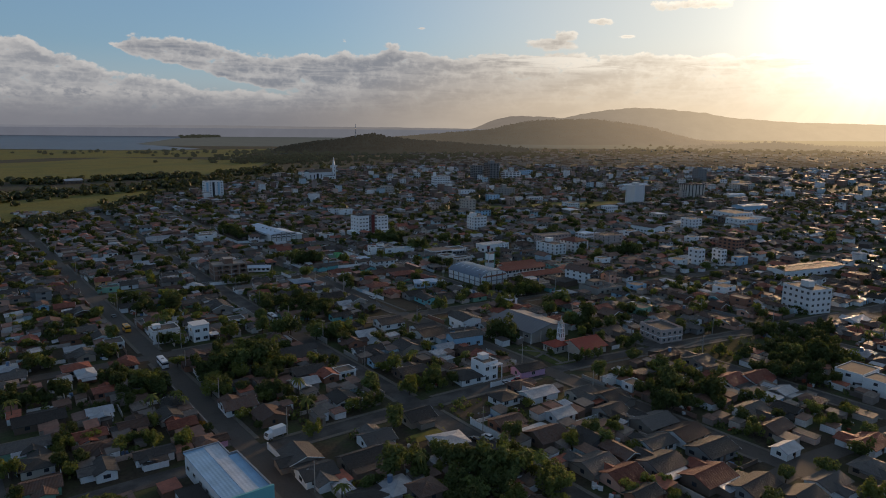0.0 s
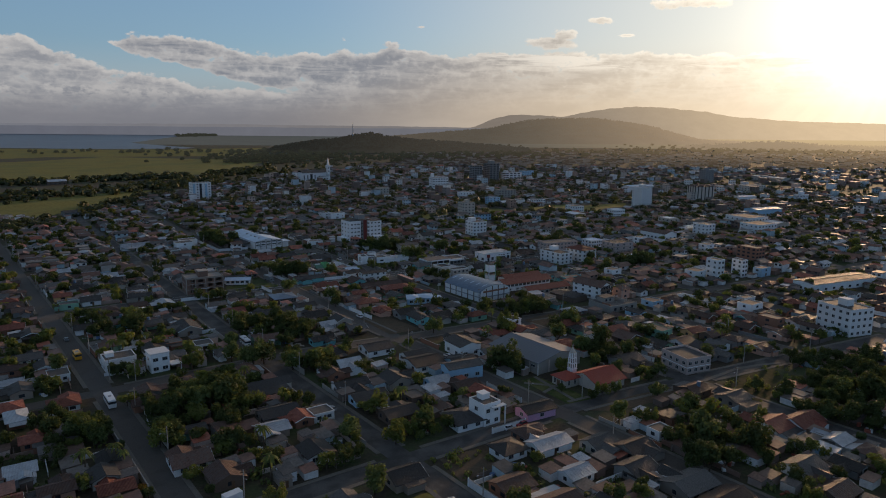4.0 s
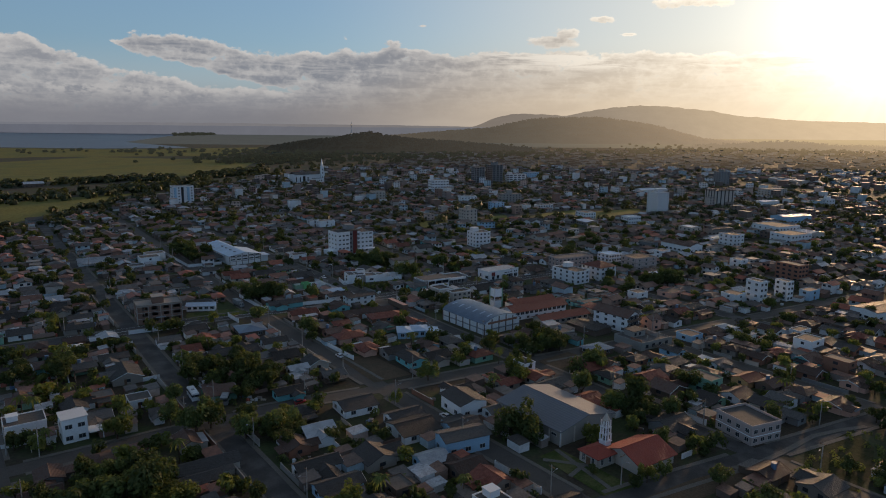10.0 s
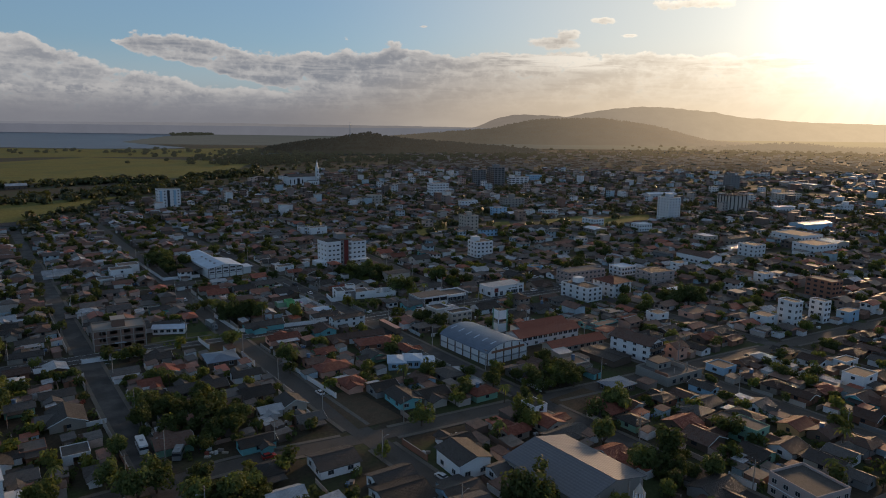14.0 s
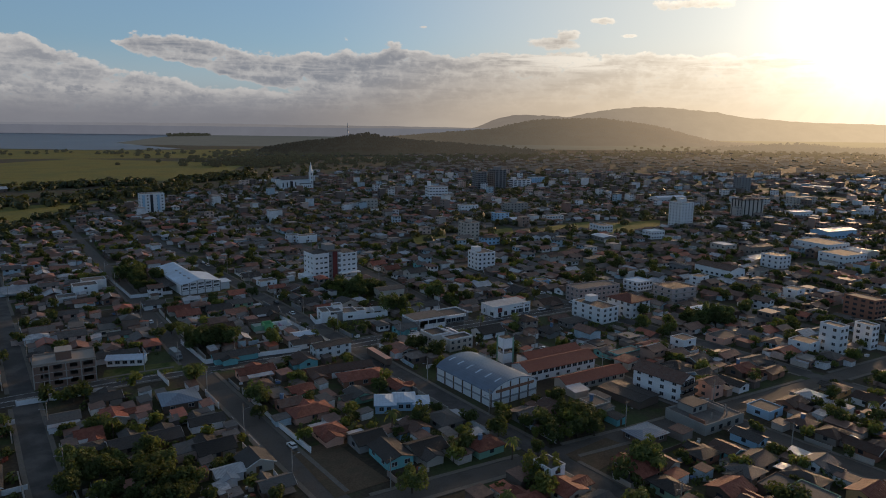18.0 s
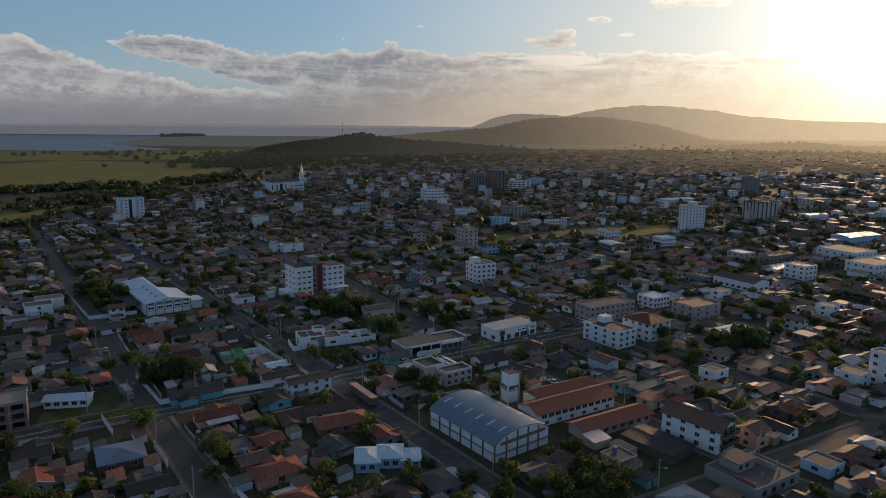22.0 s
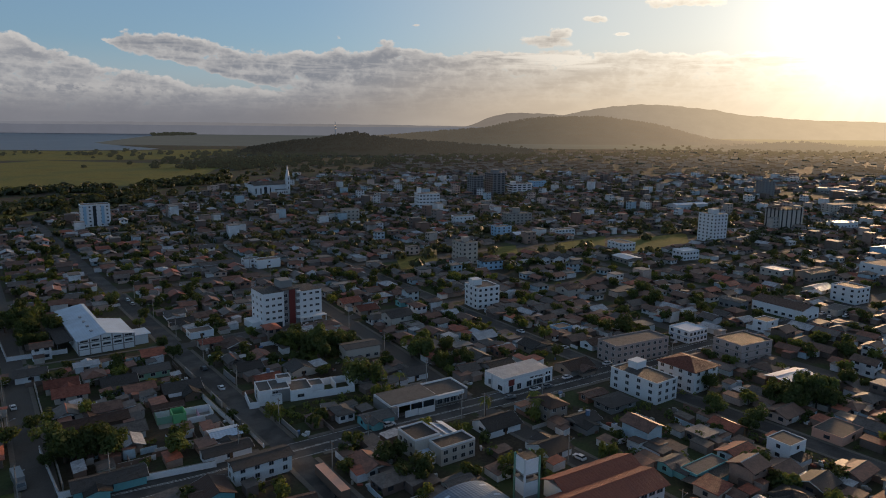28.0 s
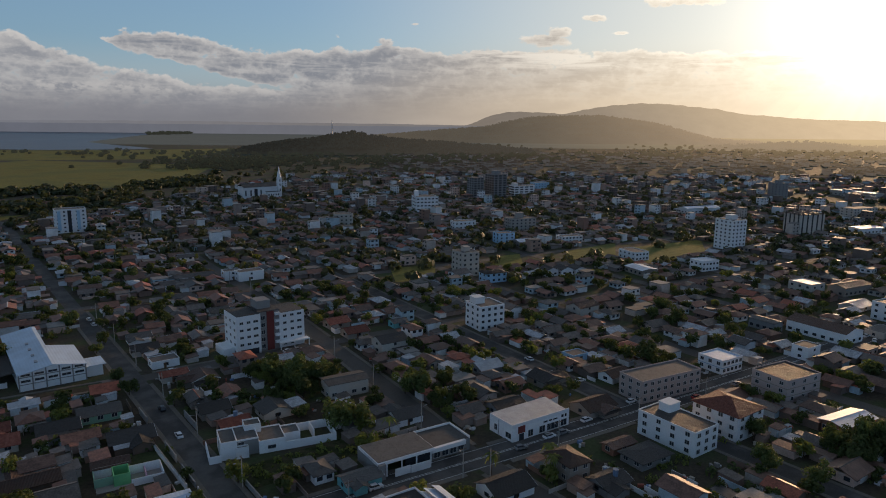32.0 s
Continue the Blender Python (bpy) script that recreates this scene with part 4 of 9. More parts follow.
def white_shed():
    w, d, h, rise = 21.0, 54.0, 6.2, 1.9
    keep(217, 253, 506, 564)
    t = thing("factory_shed", pose(234, 535, 0, 0, 0, -1), "long white factory shed with pale blue-white metal roof", "factory")
    part("wall", Mesh().box(-w / 2, w / 2, -d / 2, -2, -0.2, h).box(-w / 2, 0.8, -2, d / 2, -0.2, h).add([(-w / 2, -d / 2, h), (w / 2, -d / 2, h), (0, -d / 2, h + rise - 0.1)], [(0, 1, 2)]), "white", t)
    a, e = w / 2 + 0.5, 0.2
    zl = h - rise * 0.5 / (w / 2)

    def slope(x0, z0, x1, z1, y0, y1):
        c = [(x0, y0, z0), (x1, y0, z1), (x1, y1, z1), (x0, y1, z0)]
        return Mesh().add(c + [(x, y, z - e) for x, y, z in c], [(0, 1, 2, 3), (7, 6, 5, 4), (0, 4, 5, 1), (1, 5, 6, 2), (2, 6, 7, 3), (3, 7, 4, 0)])

    part("roof", slope(-a, zl, 0, h + rise, -d / 2 - 0.5, d / 2 + 0.5), "white_sheet", t)
    part("roof", slope(0, h + rise, a, zl, -d / 2 - 0.5, -1.6), "white_sheet", t)
    part("roof", slope(0, h + rise, 1.4, h + rise - 0.25, -1.6, d / 2 + 0.5), "white_sheet", t)
    for i in range(6):
        x = -w / 2 + w * i / 5
        part("pillar", Mesh().box(x - 0.2, x + 0.2, -d / 2 - 0.3, -d / 2 + 0.02, -0.2, h + (rise - 0.2) * (1 - abs(x) / (w / 2))), "grey", t)
    for z in (2.3, 4.9):
        part("wall_band", Mesh().box(-w / 2, w / 2, -d / 2 - 0.2, -d / 2 + 0.02, z, z + 0.25), "grey", t)
    for i in range(5):
        window(t, -w / 2 + w * (i + 0.5) / 5, -d / 2, 3.2, 0, 2.8, 0.8)
        window(t, -w / 2 + w * (i + 0.5) / 5, -d / 2, 5.4, 0, 2.8, 0.7)
    for i in range(4):
        part("roof_vent", Mesh().box(-4.6, -3.6, -20 + 8 * i, -18.2 + 8 * i, h + 1.05, h + 1.6), "metal", t)
    an = part("annex", Mesh().box(w / 2, w / 2 + 6, -d / 2 + 2, -d / 2 + 10, -0.2, 4.2), "white", t)
    part("annex_roof", Mesh().box(w / 2, w / 2 + 7, -d / 2 + 1, -d / 2 + 11, 4.2, 4.4), "white_sheet", an)
    part("loading_canopy", slope(-a - 6, 4.0, -a, 4.8, -d / 2 + 8, 16), "dark_fibre", t)
    for i in range(4):
        part("post", Mesh().box(-a - 5.8, -a - 5.5, -18 + 10 * i, -17.7 + 10 * i, -0.1, 4.0), "grey", t)


def shell_building():
    keep(138, 163, 398, 418)
    t = thing("unfinished_building", pose(150.5, 409, 0, 0, 0, -8), "unfinished three-storey brown brick building with empty openings", "building")
    for k in range(3):
        part("floor_slab", Mesh().box(-10, 10, -6.5, 6.5, 2.85 * (k + 1) - 0.2, 2.85 * (k + 1)), "concrete", t)
    for x0 in (-10, -5.2, 0.2, 5.0, 9.7):
        for y in (-6.5, 6.2):
            part("column", Mesh().box(x0, x0 + 0.35, y, y + 0.35, -0.2, 8.55), "concrete", t)
    for k in range(3):
        z = 2.85 * k
        for x0, x1 in ((-9.65, -7.6), (-4.9, -3.6), (-0.9, 0.2), (0.5, 1.6), (4.0, 5.0), (5.3, 5.9), (9.0, 9.7)):
            part("brick_panel", Mesh().box(x0, x1, -6.42, -6.22, z, z + 2.65), "shell_brick", t)
        for x0, x1 in ((-7.6, -5.2), (-3.6, -0.9), (1.6, 4.0), (5.9, 9.0)):
            part("brick_panel", Mesh().box(x0, x1, -6.42, -6.22, z, z + 0.95), "shell_brick", t)
        part("brick_panel", Mesh().box(-9.9, -9.7, -6.1, 6.2, z, z + 2.65), "shell_brick", t)
        part("brick_panel", Mesh().box(9.7, 9.9, -6.1, 6.2, z, z + 2.65), "shell_brick", t)
        part("brick_panel", Mesh().box(-9.7, 9.7, 6.2, 6.4, z, z + 2.65), "shell_brick", t)
        part("brick_panel", Mesh().box(-9.7, 9.7, 0.5, 0.7, z, z + 2.65), "brown", t)
    part("parapet", Mesh().box(-10, 10, -6.5, -6.3, 8.55, 9.2).box(-10, 10, 6.3, 6.5, 8.55, 9.2).box(-10, -9.8, -6.3, 6.3, 8.55, 9.2).box(9.8, 10, -6.3, 6.3, 8.55, 9.2), "beige", t)
    part("stair_tower", Mesh().box(-2.6, 2.4, -2.5, 3.5, 8.55, 11.6), "shell_brick", t)
    part("tower_slab", Mesh().box(-2.9, 2.7, -2.8, 3.8, 11.6, 11.85), "concrete", t)
    part("awning", Mesh().box(-2.2, 2.2, -8.0, -6.4, 2.9, 3.1), "zinc", t)


def school():
    keep(284, 324, 286, 320)
    t = thing("school_building", pose(303, 309.5, 0, 0, 0, -7), "long cream school wing with orange tile roofs and rows of windows", "school")
    part("wall", Mesh().box(-17, 16, -5, 5, -0.2, 4.5).gable_end(33, 10, 4.5, 1.8, "x"), "white", t)
    part("roof", Mesh().gable(33, 10, 4.5, 1.8, 0.7, 0.2, "x"), "clay_orange", t)
    facade(t, "s", 31, 10, 1, 11, 2.6, 2.7, 2.0, 1.2)
    facade(t, "s", 31, 10, 1, 6, 0.5, 2.7, 1.4, 1.0)
    r = Mesh().gable(26, 9, 4.5, 2.0, 0.6, 0.2, "x")
    r.moved(pose(4, 8.2, 0))
    part("rear_wall", Mesh().box(-9, 17, 5, 12.5, -0.2, 4.5), "white", t)
    part("rear_roof", r, "clay_orange", t)
    part("link_roof", Mesh().box(-19.5, -17.2, -6, 4, 2.9, 3.1), "clay_orange", t)
    g = thing("school_building", pose(304.8, 293.4, 0, 0, 0, -7), "low school wing with long orange tile roof", "school")
    part("wall", Mesh().box(-14, 14, -3.6, 3.6, -0.2, 3.4).gable_end(28, 7.2, 3.4, 1.4, "x"), "cream", g)
    part("roof", Mesh().gable(28, 7.2, 3.4, 1.5, 1.0, 0.2, "x"), "clay_orange", g)
    facade(g, "s", 28, 7.2, 1, 8, 1.0, 3, 1.8, 1.2)
    f = part("front_roof", Mesh().add([(-16, -10, 2.6), (-9, -10, 2.6), (-9, -4.4, 3.2), (-16, -4.4, 3.2), (-16, -10, 2.45), (-9, -10, 2.45), (-9, -4.4, 3.05), (-16, -4.4, 3.05)],
                                      [(0, 1, 2, 3), (7, 6, 5, 4), (0, 4, 5, 1), (1, 5, 6, 2), (2, 6, 7, 3), (3, 7, 4, 0)]), "zinc", g)
    part("front_wall", Mesh().box(-15.5, -9.4, -9.6, -4.4, -0.2, 2.4), "cream", g)


def water_tower():
    keep(286, 294, 320, 328)
    t = thing("water_tower", pose(289.8, 323.6, 0, 0, 0, -10), "square pale concrete water tower with green corner posts", "water tower")
    for sx in (-1, 1):
        for sy in (-1, 1):
            part("post", Mesh().box(sx * 2.2 - 0.2, sx * 2.2 + 0.2, sy * 2.2 - 0.2, sy * 2.2 + 0.2, -0.2, 12.9), "white" if sy < 0 and sx < 0 else "green", t)
    part("lower_tank", Mesh().box(-2.05, 2.05, -2.05, 2.05, 2.6, 6.6), "white", t)
    part("upper_tank", Mesh().box(-2.05, 2.05, -2.05, 2.05, 8.5, 12.5), "white", t)
    part("top_slab", Mesh().box(-2.0, 2.0, -2.0, 2.0, 12.5, 12.6), "dark_fibre", t)
    part("platform", Mesh().box(-2.35, 2.35, -2.35, 2.35, 6.6, 6.85).box(-2.35, 2.35, -2.35, 2.35, 8.3, 8.5), "concrete", t)
    part("railing", Mesh().box(-2.3, 2.3, -2.32, -2.26, 7.35, 7.45).box(-2.32, -2.26, -2.3, 2.3, 7.35, 7.45), "metal", t)
    part("core", Mesh().box(-1.2, 1.2, -1.2, 1.2, 6.85, 8.3), "brown", t)
    part("base_room", Mesh().box(-2.0, 2.0, -2.0, 2.0, -0.2, 2.6), "grey", t)


def villa_white():
    """The modern white house with a walled yard."""
    keep(258, 294, 412, 428)
    t = thing("modern_house", pose(270, 421, 0, 0, 0, -14), "modern white box-shaped house with parapets", "house")
    boxes = ((-9, -4.6, -4.5, 5, 4.9, "white"), (-4.6, 1.5, -3.6, 6, 4.5, "grey"), (1.5, 9, -4.5, 5, 3.5, "white"), (-1.5, 3.2, 2.5, 7, 5.8, "white"), (-5.2, -1.5, -5.2, -3.6, 2.9, "white"), (9, 14, -1, 5, 2.9, "white"))
    for x0, x1, y0, y1, h, c in boxes:
        b = part("volume", Mesh().box(x0, x1, y0, y1, -0.2, h), c, t)
        part("parapet", Mesh().box(x0, x1, y0, y0 + 0.18, h, h + 0.45).box(x0, x1, y1 - 0.18, y1, h, h + 0.45).box(x0, x0 + 0.18, y0 + 0.18, y1 - 0.18, h, h + 0.45).box(x1 - 0.18, x1, y0 + 0.18, y1 - 0.18, h, h + 0.45), "white", b)
        part("roof", Mesh().box(x0 + 0.18, x1 - 0.18, y0 + 0.18, y1 - 0.18, h, h + 0.06), "slab", b)
    for z in (1.0, 2.2, 3.4):
        window(t, -3.4, -3.6, z, 0, 1.6, 0.8)
    window(t, 5, -4.5, 1.2, 0, 2.2, 1.0)
    window(t, -9, 0, 1.2, -90, 2.0, 1.4)
    window(t, -9, 0, 3.1, -90, 2.0, 1.1)
    y = thing("garden_wall", pose(270, 421, 0, 0, 0, -14), "tall white wall round a yard", "wall", "garden walls")
    for x0, x1, y0, y1, h in ((-12, -9, -5.6, -5.3, 2.2), (-12.3, -12, -5.6, 5, 2.2), (9, 24, -4.6, -4.3, 2.4), (23.7, 24, -4.3, 6, 2.6), (14, 23.7, 5.7, 6, 2.6), (18, 18.3, -1, 5.7, 2.9)):
        part("wall_panel", Mesh().box(x0, x1, y0, y1, -0.2, h), "white", y)


def canopy_shop():
    keep(288, 322, 379, 397)
    t = thing("showroom", pose(303, 387.5, 0, 0, 0, -6), "low white flat-roofed showroom open to the road", "shop")
    part("side_wall", Mesh().box(-13.2, -11.2, -6.0, 7.5, -0.2, 4.3), "grey", t)
    part("canopy", Mesh().box(-13.2, 4.6, -5.0, 7, 3.7, 4.5), "white", t)
    part("roof", Mesh().box(-12.9, 4.4, -4.6, 6.8, 4.5, 4.6), "slab", t)
    part("back_wall", Mesh().box(-11.2, 5, 2.5, 3.0, -0.2, 3.7), "brown", t)
    part("front_wall", Mesh().box(-8.5, -3.8, -6.2, -5.9, -0.2, 2.2), "white", t)
    part("front_wall", Mesh().box(-3.8, 2.4, -6.6, -6.3, -0.2, 2.2), "white", t)
    part("glass_wall", Mesh().box(-4, 4.6, -3.2, -3.0, 0, 3.7), "glass", t)
    part("shop_room", Mesh().box(4.8, 17.5, -3.4, 7.5, -0.2, 3.6), "grey", t)
    part("fascia", Mesh().box(4.2, 15.5, -4.4, -3.4, 2.6, 3.9), "white", t)
    part("roof", Mesh().box(5.1, 17.2, -3.2, 7.2, 3.6, 3.7), "slab", t)
    part("parapet", Mesh().box(4.8, 17.5, 7.2, 7.5, 3.6, 4.3).box(17.2, 17.5, -3.4, 7.2, 3.6, 4.3), "white", t)
    for i in range(4):
        part("post", Mesh().box(-10.5 + 4.6 * i, -10.2 + 4.6 * i, -4.9, -4.6, -0.1, 3.7), "white", t)
        window(t, 6.3 + 2.7 * i, -3.4, 0.5, 0, 2.0, 1.9)


def corner_shop():
    keep(331, 357, 374, 390)
    t = thing("corner_shop", pose(344.6, 382.2, 0, 0, 0, -4), "white corner shop with shallow pale metal roof", "shop")
    part("wall", Mesh().box(-11.5, 11.5, -5.5, 5.5, -0.2, 4.4), "white", t)
    part("parapet", Mesh().box(-11.5, 11.5, -5.5, -5.25, 4.4, 5.6).box(-11.5, -11.25, -5.25, 5.5, 4.4, 5.4), "white", t)
    part("roof", Mesh().add([(-11.2, -5.2, 4.5), (11.7, -5.2, 4.5), (11.7, 5.8, 5.3), (-11.2, 5.8, 5.3), (-11.2, -5.2, 4.4), (11.7, -5.2, 4.4), (11.7, 5.8, 5.2), (-11.2, 5.8, 5.2)],
                            [(0, 1, 2, 3), (7, 6, 5, 4), (0, 4, 5, 1), (1, 5, 6, 2), (2, 6, 7, 3), (3, 7, 4, 0)]), "zinc", t)
    part("shop_sign", Mesh().box(-9.4, -6.8, -5.7, -5.5, 2.4, 4.6), "red", t, "red sign panel")
    for x, w, h in ((1.5, 1.6, 0.5), (3.6, 1.2, 0.5), (5.6, 1.8, 0.4), (8.6, 0.9, 0.9), (10.0, 0.7, 0.9)):
        part("lettering_bar", Mesh().box(x - w / 2, x + w / 2, -5.56, -5.5, 3.3, 3.3 + h), "car_black", t, "black painted lettering bar")
    door(t, -8.1, -5.55, 0, 0, 1.8, 2.2, "glass")
    for x, w in ((-4.5, 1.8), (0.2, 2.2), (3.0, 1.4), (5.4, 3.0), (9.2, 2.4)):
        window(t, x, -5.5, 0.5, 0, w, 2.0)
    window(t, -11.5, -3.5, 0.9, -90, 2.4, 1.6)
    window(t, -11.5, 2.5, 1.2, -90, 1.2, 1.8)
    part("downpipe", Mesh().tube((-11.7, 1, 0), (-11.7, 1, 5), 0.1, 0.1), "metal", t)


def pale_hall():
    """The long pale-roofed building under the start of the flight."""
    keep(48, 66, 146, 184)
    t = thing("market_hall", pose(57, 165, 0, 0, 0, 0), "long building with blue and white sheet roof", "market hall")
    part("wall", Mesh().box(-5.4, 3.6, 7, 15, -0.2, 5.8).box(-5.4, 6.0, -16, 7, -0.2, 5.8), "white", t)
    part("roof", Mesh().box(-5.7, -0.2, -16, 15.2, 5.8, 6.05), "blue_sheet", t)
    part("roof", Mesh().box(-0.2, 3.9, 6.6, 15.2, 5.8, 6.1).box(-0.2, 3.4, -16, 6.6, 5.8, 6.1), "pale_sheet", t)
    part("roof", Mesh().box(3.4, 6.0, -16, 6.6, 5.8, 6.05), "blue_sheet", t)
    part("parapet", Mesh().box(6.0, 6.4, -16, 6.9, 5.6, 6.6).box(3.9, 6.4, 6.9, 7.2, 5.6, 6.6).box(3.9, 4.2, 7.2, 15.4, 5.6, 6.6).box(-5.7, 3.9, 15.2, 15.5, 5.6, 6.5), "metal", t)
    part("front_gable", Mesh().box(-5.7, 6.4, -16.6, -16, -0.2, 7.0), "teal", t)
    facade(t, "w", 10.8, 30, 1, 6, 2.2, 3, 1.8, 1.0)
    part("side_shed", Mesh().box(-12, -6.2, -14, 2, -0.2, 3.0), "white", t)
    part("side_roof", Mesh().box(-12.2, -6.0, -14.2, 2.2, 3.0, 3.2), "dark_fibre", t)


M["grey_sheet"] = material("grey_sheet_roof", (0.145, 0.158, 0.182), 0.6, 0.25, 0.12, 3.0, 0.3, metal=0.1, second=(0.120, 0.130, 0.150), stripes=1.0)
M["clay_orange"] = material("orange_clay_tiles", (0.29, 0.090, 0.054), 0.7, 0.35, 0.3, 5.0, 0.5, second=(0.21, 0.068, 0.044), stripes=3.2)
M["blue_sheet"] = material("blue_sheet_roof", (0.25, 0.42, 0.60), 0.5, 0.2, 0.2, 3.0, 0.2, stripes=1.0)
M["pale_sheet"] = material("pale_sheet_roof", (0.52, 0.56, 0.62), 0.5, 0.25, 0.2, 3.0, 0.2, stripes=1.0)
sports_hall()
warehouse()
chapel()
apartment_block()
white_shed()
shell_building()
school()
water_tower()
villa_white()
canopy_shop()
corner_shop()
pale_hall()
# plain storeyed buildings: name, x0, x1, y0, y1, height
b = block("cube_house", 160.8, 167.6, 181.4, 189, 7.6, "white", "white two-storey cube house with flat roof", "house", 2, 2, 1, box=(0.5, 1.5, 3, 3, 1.4), turn=-2)
part("terrace_roof", Mesh().box(-1.2, 4.4, -5.6, -3.8, 6.3, 6.6).box(3.9, 4.2, -5.5, -5.2, -0.1, 6.3), "white", b)
block("house", 175, 186.2, 175, 182, 3.4, "pink", "low pink-walled corner house", "house", 1, 1, 1, roof="dark_fibre", turn=-8, top=-1.1, parapet=0.3)
cube = block("cube_house", 90.8, 97.6, 292, 299, 7.5, "white", "narrow white two-storey house with flat roof", "house", 2, 2, 1, turn=0, ww=1.8)
part("roof_slab", Mesh().box(-3.7, 3.7, -3.8, 3.8, 7.5, 7.65), "white", cube)
part("carport_roof", Mesh().box(3.4, 7.4, -5.6, -0.5, 2.5, 2.75), "white", cube)
for y in (-5.3, -0.9):
    part("carport_post", Mesh().box(7.0, 7.25, y - 0.12, y + 0.12, -0.1, 2.5), "white", cube)
block("house", 77.3, 88.5, 303, 312, 4.9, "white", "white flat-roofed house with a raised front", "house", 1, 3, 2, roof="fibre", turn=-2, box=(-3, 1, 3, 3, 1.2))
block("apartment_house", 254.8, 266.8, 168, 182, 6.4, "salmon_grey", "two-storey pale pinkish corner building with terrace roof", "building", 2, 4, 4, turn=-14, roof="slab", parapet=0.8, bands="white")
white_house = block("town_house", 314.0, 323.0, 262, 281, 8.0, "white", "white three-storey building with brown gable roof", "building", 3, 3, 4, turn=2, roof="old_clay", top=-2.2, parapet=0.4, bands=None)
for z in (2.7, 5.4):
    b = part("balcony", Mesh().box(-4.5, 4.5, -10.9, -9.5, z - 0.2, z), "brown", white_house)
    part("railing", Mesh().box(-4.5, 4.5, -10.9, -10.8, z, z + 0.95).box(-4.5, -4.4, -10.8, -9.5, z, z + 0.95).box(4.4, 4.5, -10.8, -9.5, z, z + 0.95), "brown", b)
    # dark panel on the flat wall for the shade of a recess
    part("recess", Mesh().box(-3.9, 3.9, -9.56, -9.5, z + 0.05, z + 2.2), "glass", b, "dark panel for the shade behind the balcony")
block("apartment_house", 367.8, 379, 339, 359, 7.8, "white", "pale blue-white three-storey building with weathered flat roof", "building", 3, 3, 4, turn=-3, roof="dark_fibre", box=(2.5, 5, 5, 4, 2.2), parapet=0.4)
block("apartment_house", 386.5, 400.3, 336.5, 352, 8.6, "white", "white building with red-brown hip roof and balconies", "building", 3, 3, 4, turn=-3, roof="clay", top=2.4, parapet=0.3)
block("apartment_house", 388, 416, 369, 380, 8.2, "salmon_grey", "long pinkish beige three-storey building with rows of windows", "building", 3, 9, 3, turn=-10, roof="slab", parapet=0.5)
block("shop_building", 435.5, 447.5, 369, 380, 5.6, "white", "white two-storey building with blue roof edge", "building", 2, 5, 3, turn=-6, roof="blue_sheet", bands="blue")
block("apartment_house", 428, 446, 340, 354, 8.4, "salmon_grey", "plain pinkish grey three-storey building", "building", 3, 3, 3, turn=-10, roof="dark_fibre", bands="beige")
block("town_house", 328.5, 335.5, 350.5, 360, 5.6, "beige", "beige two-storey house on the main road", "house", 2, 2, 2, turn=-8, roof="old_clay", top=1.4, parapet=0.2)
block("apartment_tower", 357, 371, 150, 168, 12.8, "white", "pale cream four-storey apartment building with white parapets", "apartment block", 4, 4, 5, turn=-18, box=(0, 0, 4, 5, 2.6))
block("apartment_tower", 412.5, 418.5, 251, 260, 12.6, "white", "slim cream four-storey apartment tower", "apartment block", 4, 2, 2, turn=-10)
block("apartment_tower", 432, 437, 246, 254, 11.0, "white", "slim cream four-storey apartment tower", "apartment block", 4, 2, 2, turn=-10)
block("apartment_tower", 461, 473, 552, 565, 15.0, "cream", "cream five-storey apartment tower", "apartment block", 5, 3, 3, turn=-10, full=False, box=(0, 0, 4, 4, 2.5))
block("apartment_tower", 398, 411, 464, 477, 11.5, "white", "stepped white four-storey building", "apartment block", 4, 4, 3, turn=-10, full=False, box=(-3, 2, 5, 5, 2.5))
meadow_tower = block("apartment_tower", 294, 317, 863, 876, 19.4, "white", "white six-storey apartment tower by the meadow", "apartment block", 6, 5, 3, turn=-5, full=False)
part("window_strip", Mesh().box(-2.2, 0.4, -6.75, -6.5, 0.5, 18.4), "glass", meadow_tower, "dark glazed stair strip")
for x in (-8.4, 5.6):
    part("balcony_strip", Mesh().box(x - 1.2, x + 1.2, -6.75, -6.5, 2.5, 18.0), "blue", meadow_tower, "pale blue balcony strip")
block("apartment_tower", 679, 694, 501, 517, 22.5, "white", "tall white eight-storey apartment tower", "apartment block", 8, 4, 4, turn=-12, full=False, box=(0, 0, 6, 6, 3))
block("apartment_tower", 789, 815, 498, 516, 18.5, "cream", "cream seven-storey apartment block", "apartment block", 7, 5, 4, turn=-20, full=False, ww=1.5, hh=2.5, roof="old_clay", top=2.0, parapet=0.2)
block("apartment_tower", 735, 749, 858, 874, 25.5, "grey", "tall apartment tower with dark window bands", "apartment block", 9, 3, 3, turn=-10, full=False, ww=3.2, hh=1.7)
block("apartment_tower", 757, 775, 846, 866, 29.0, "grey", "tall apartment tower with dark window bands", "apartment block", 10, 3, 4, turn=-10, full=False, ww=3.6, hh=1.7, box=(0, 0, 8, 8, 4))
block("apartment_tower", 603, 626, 788, 806, 17.5, "white", "white five-storey block with stair tower", "apartment block", 5, 6, 4, turn=-20, full=False, box=(-8, 4, 4, 4, 5), ww=2.2)
block("apartment_tower", 499, 515, 770, 782, 10.4, "cream", "plain cream three-storey block", "apartment block", 3, 4, 3, turn=-20, full=False)


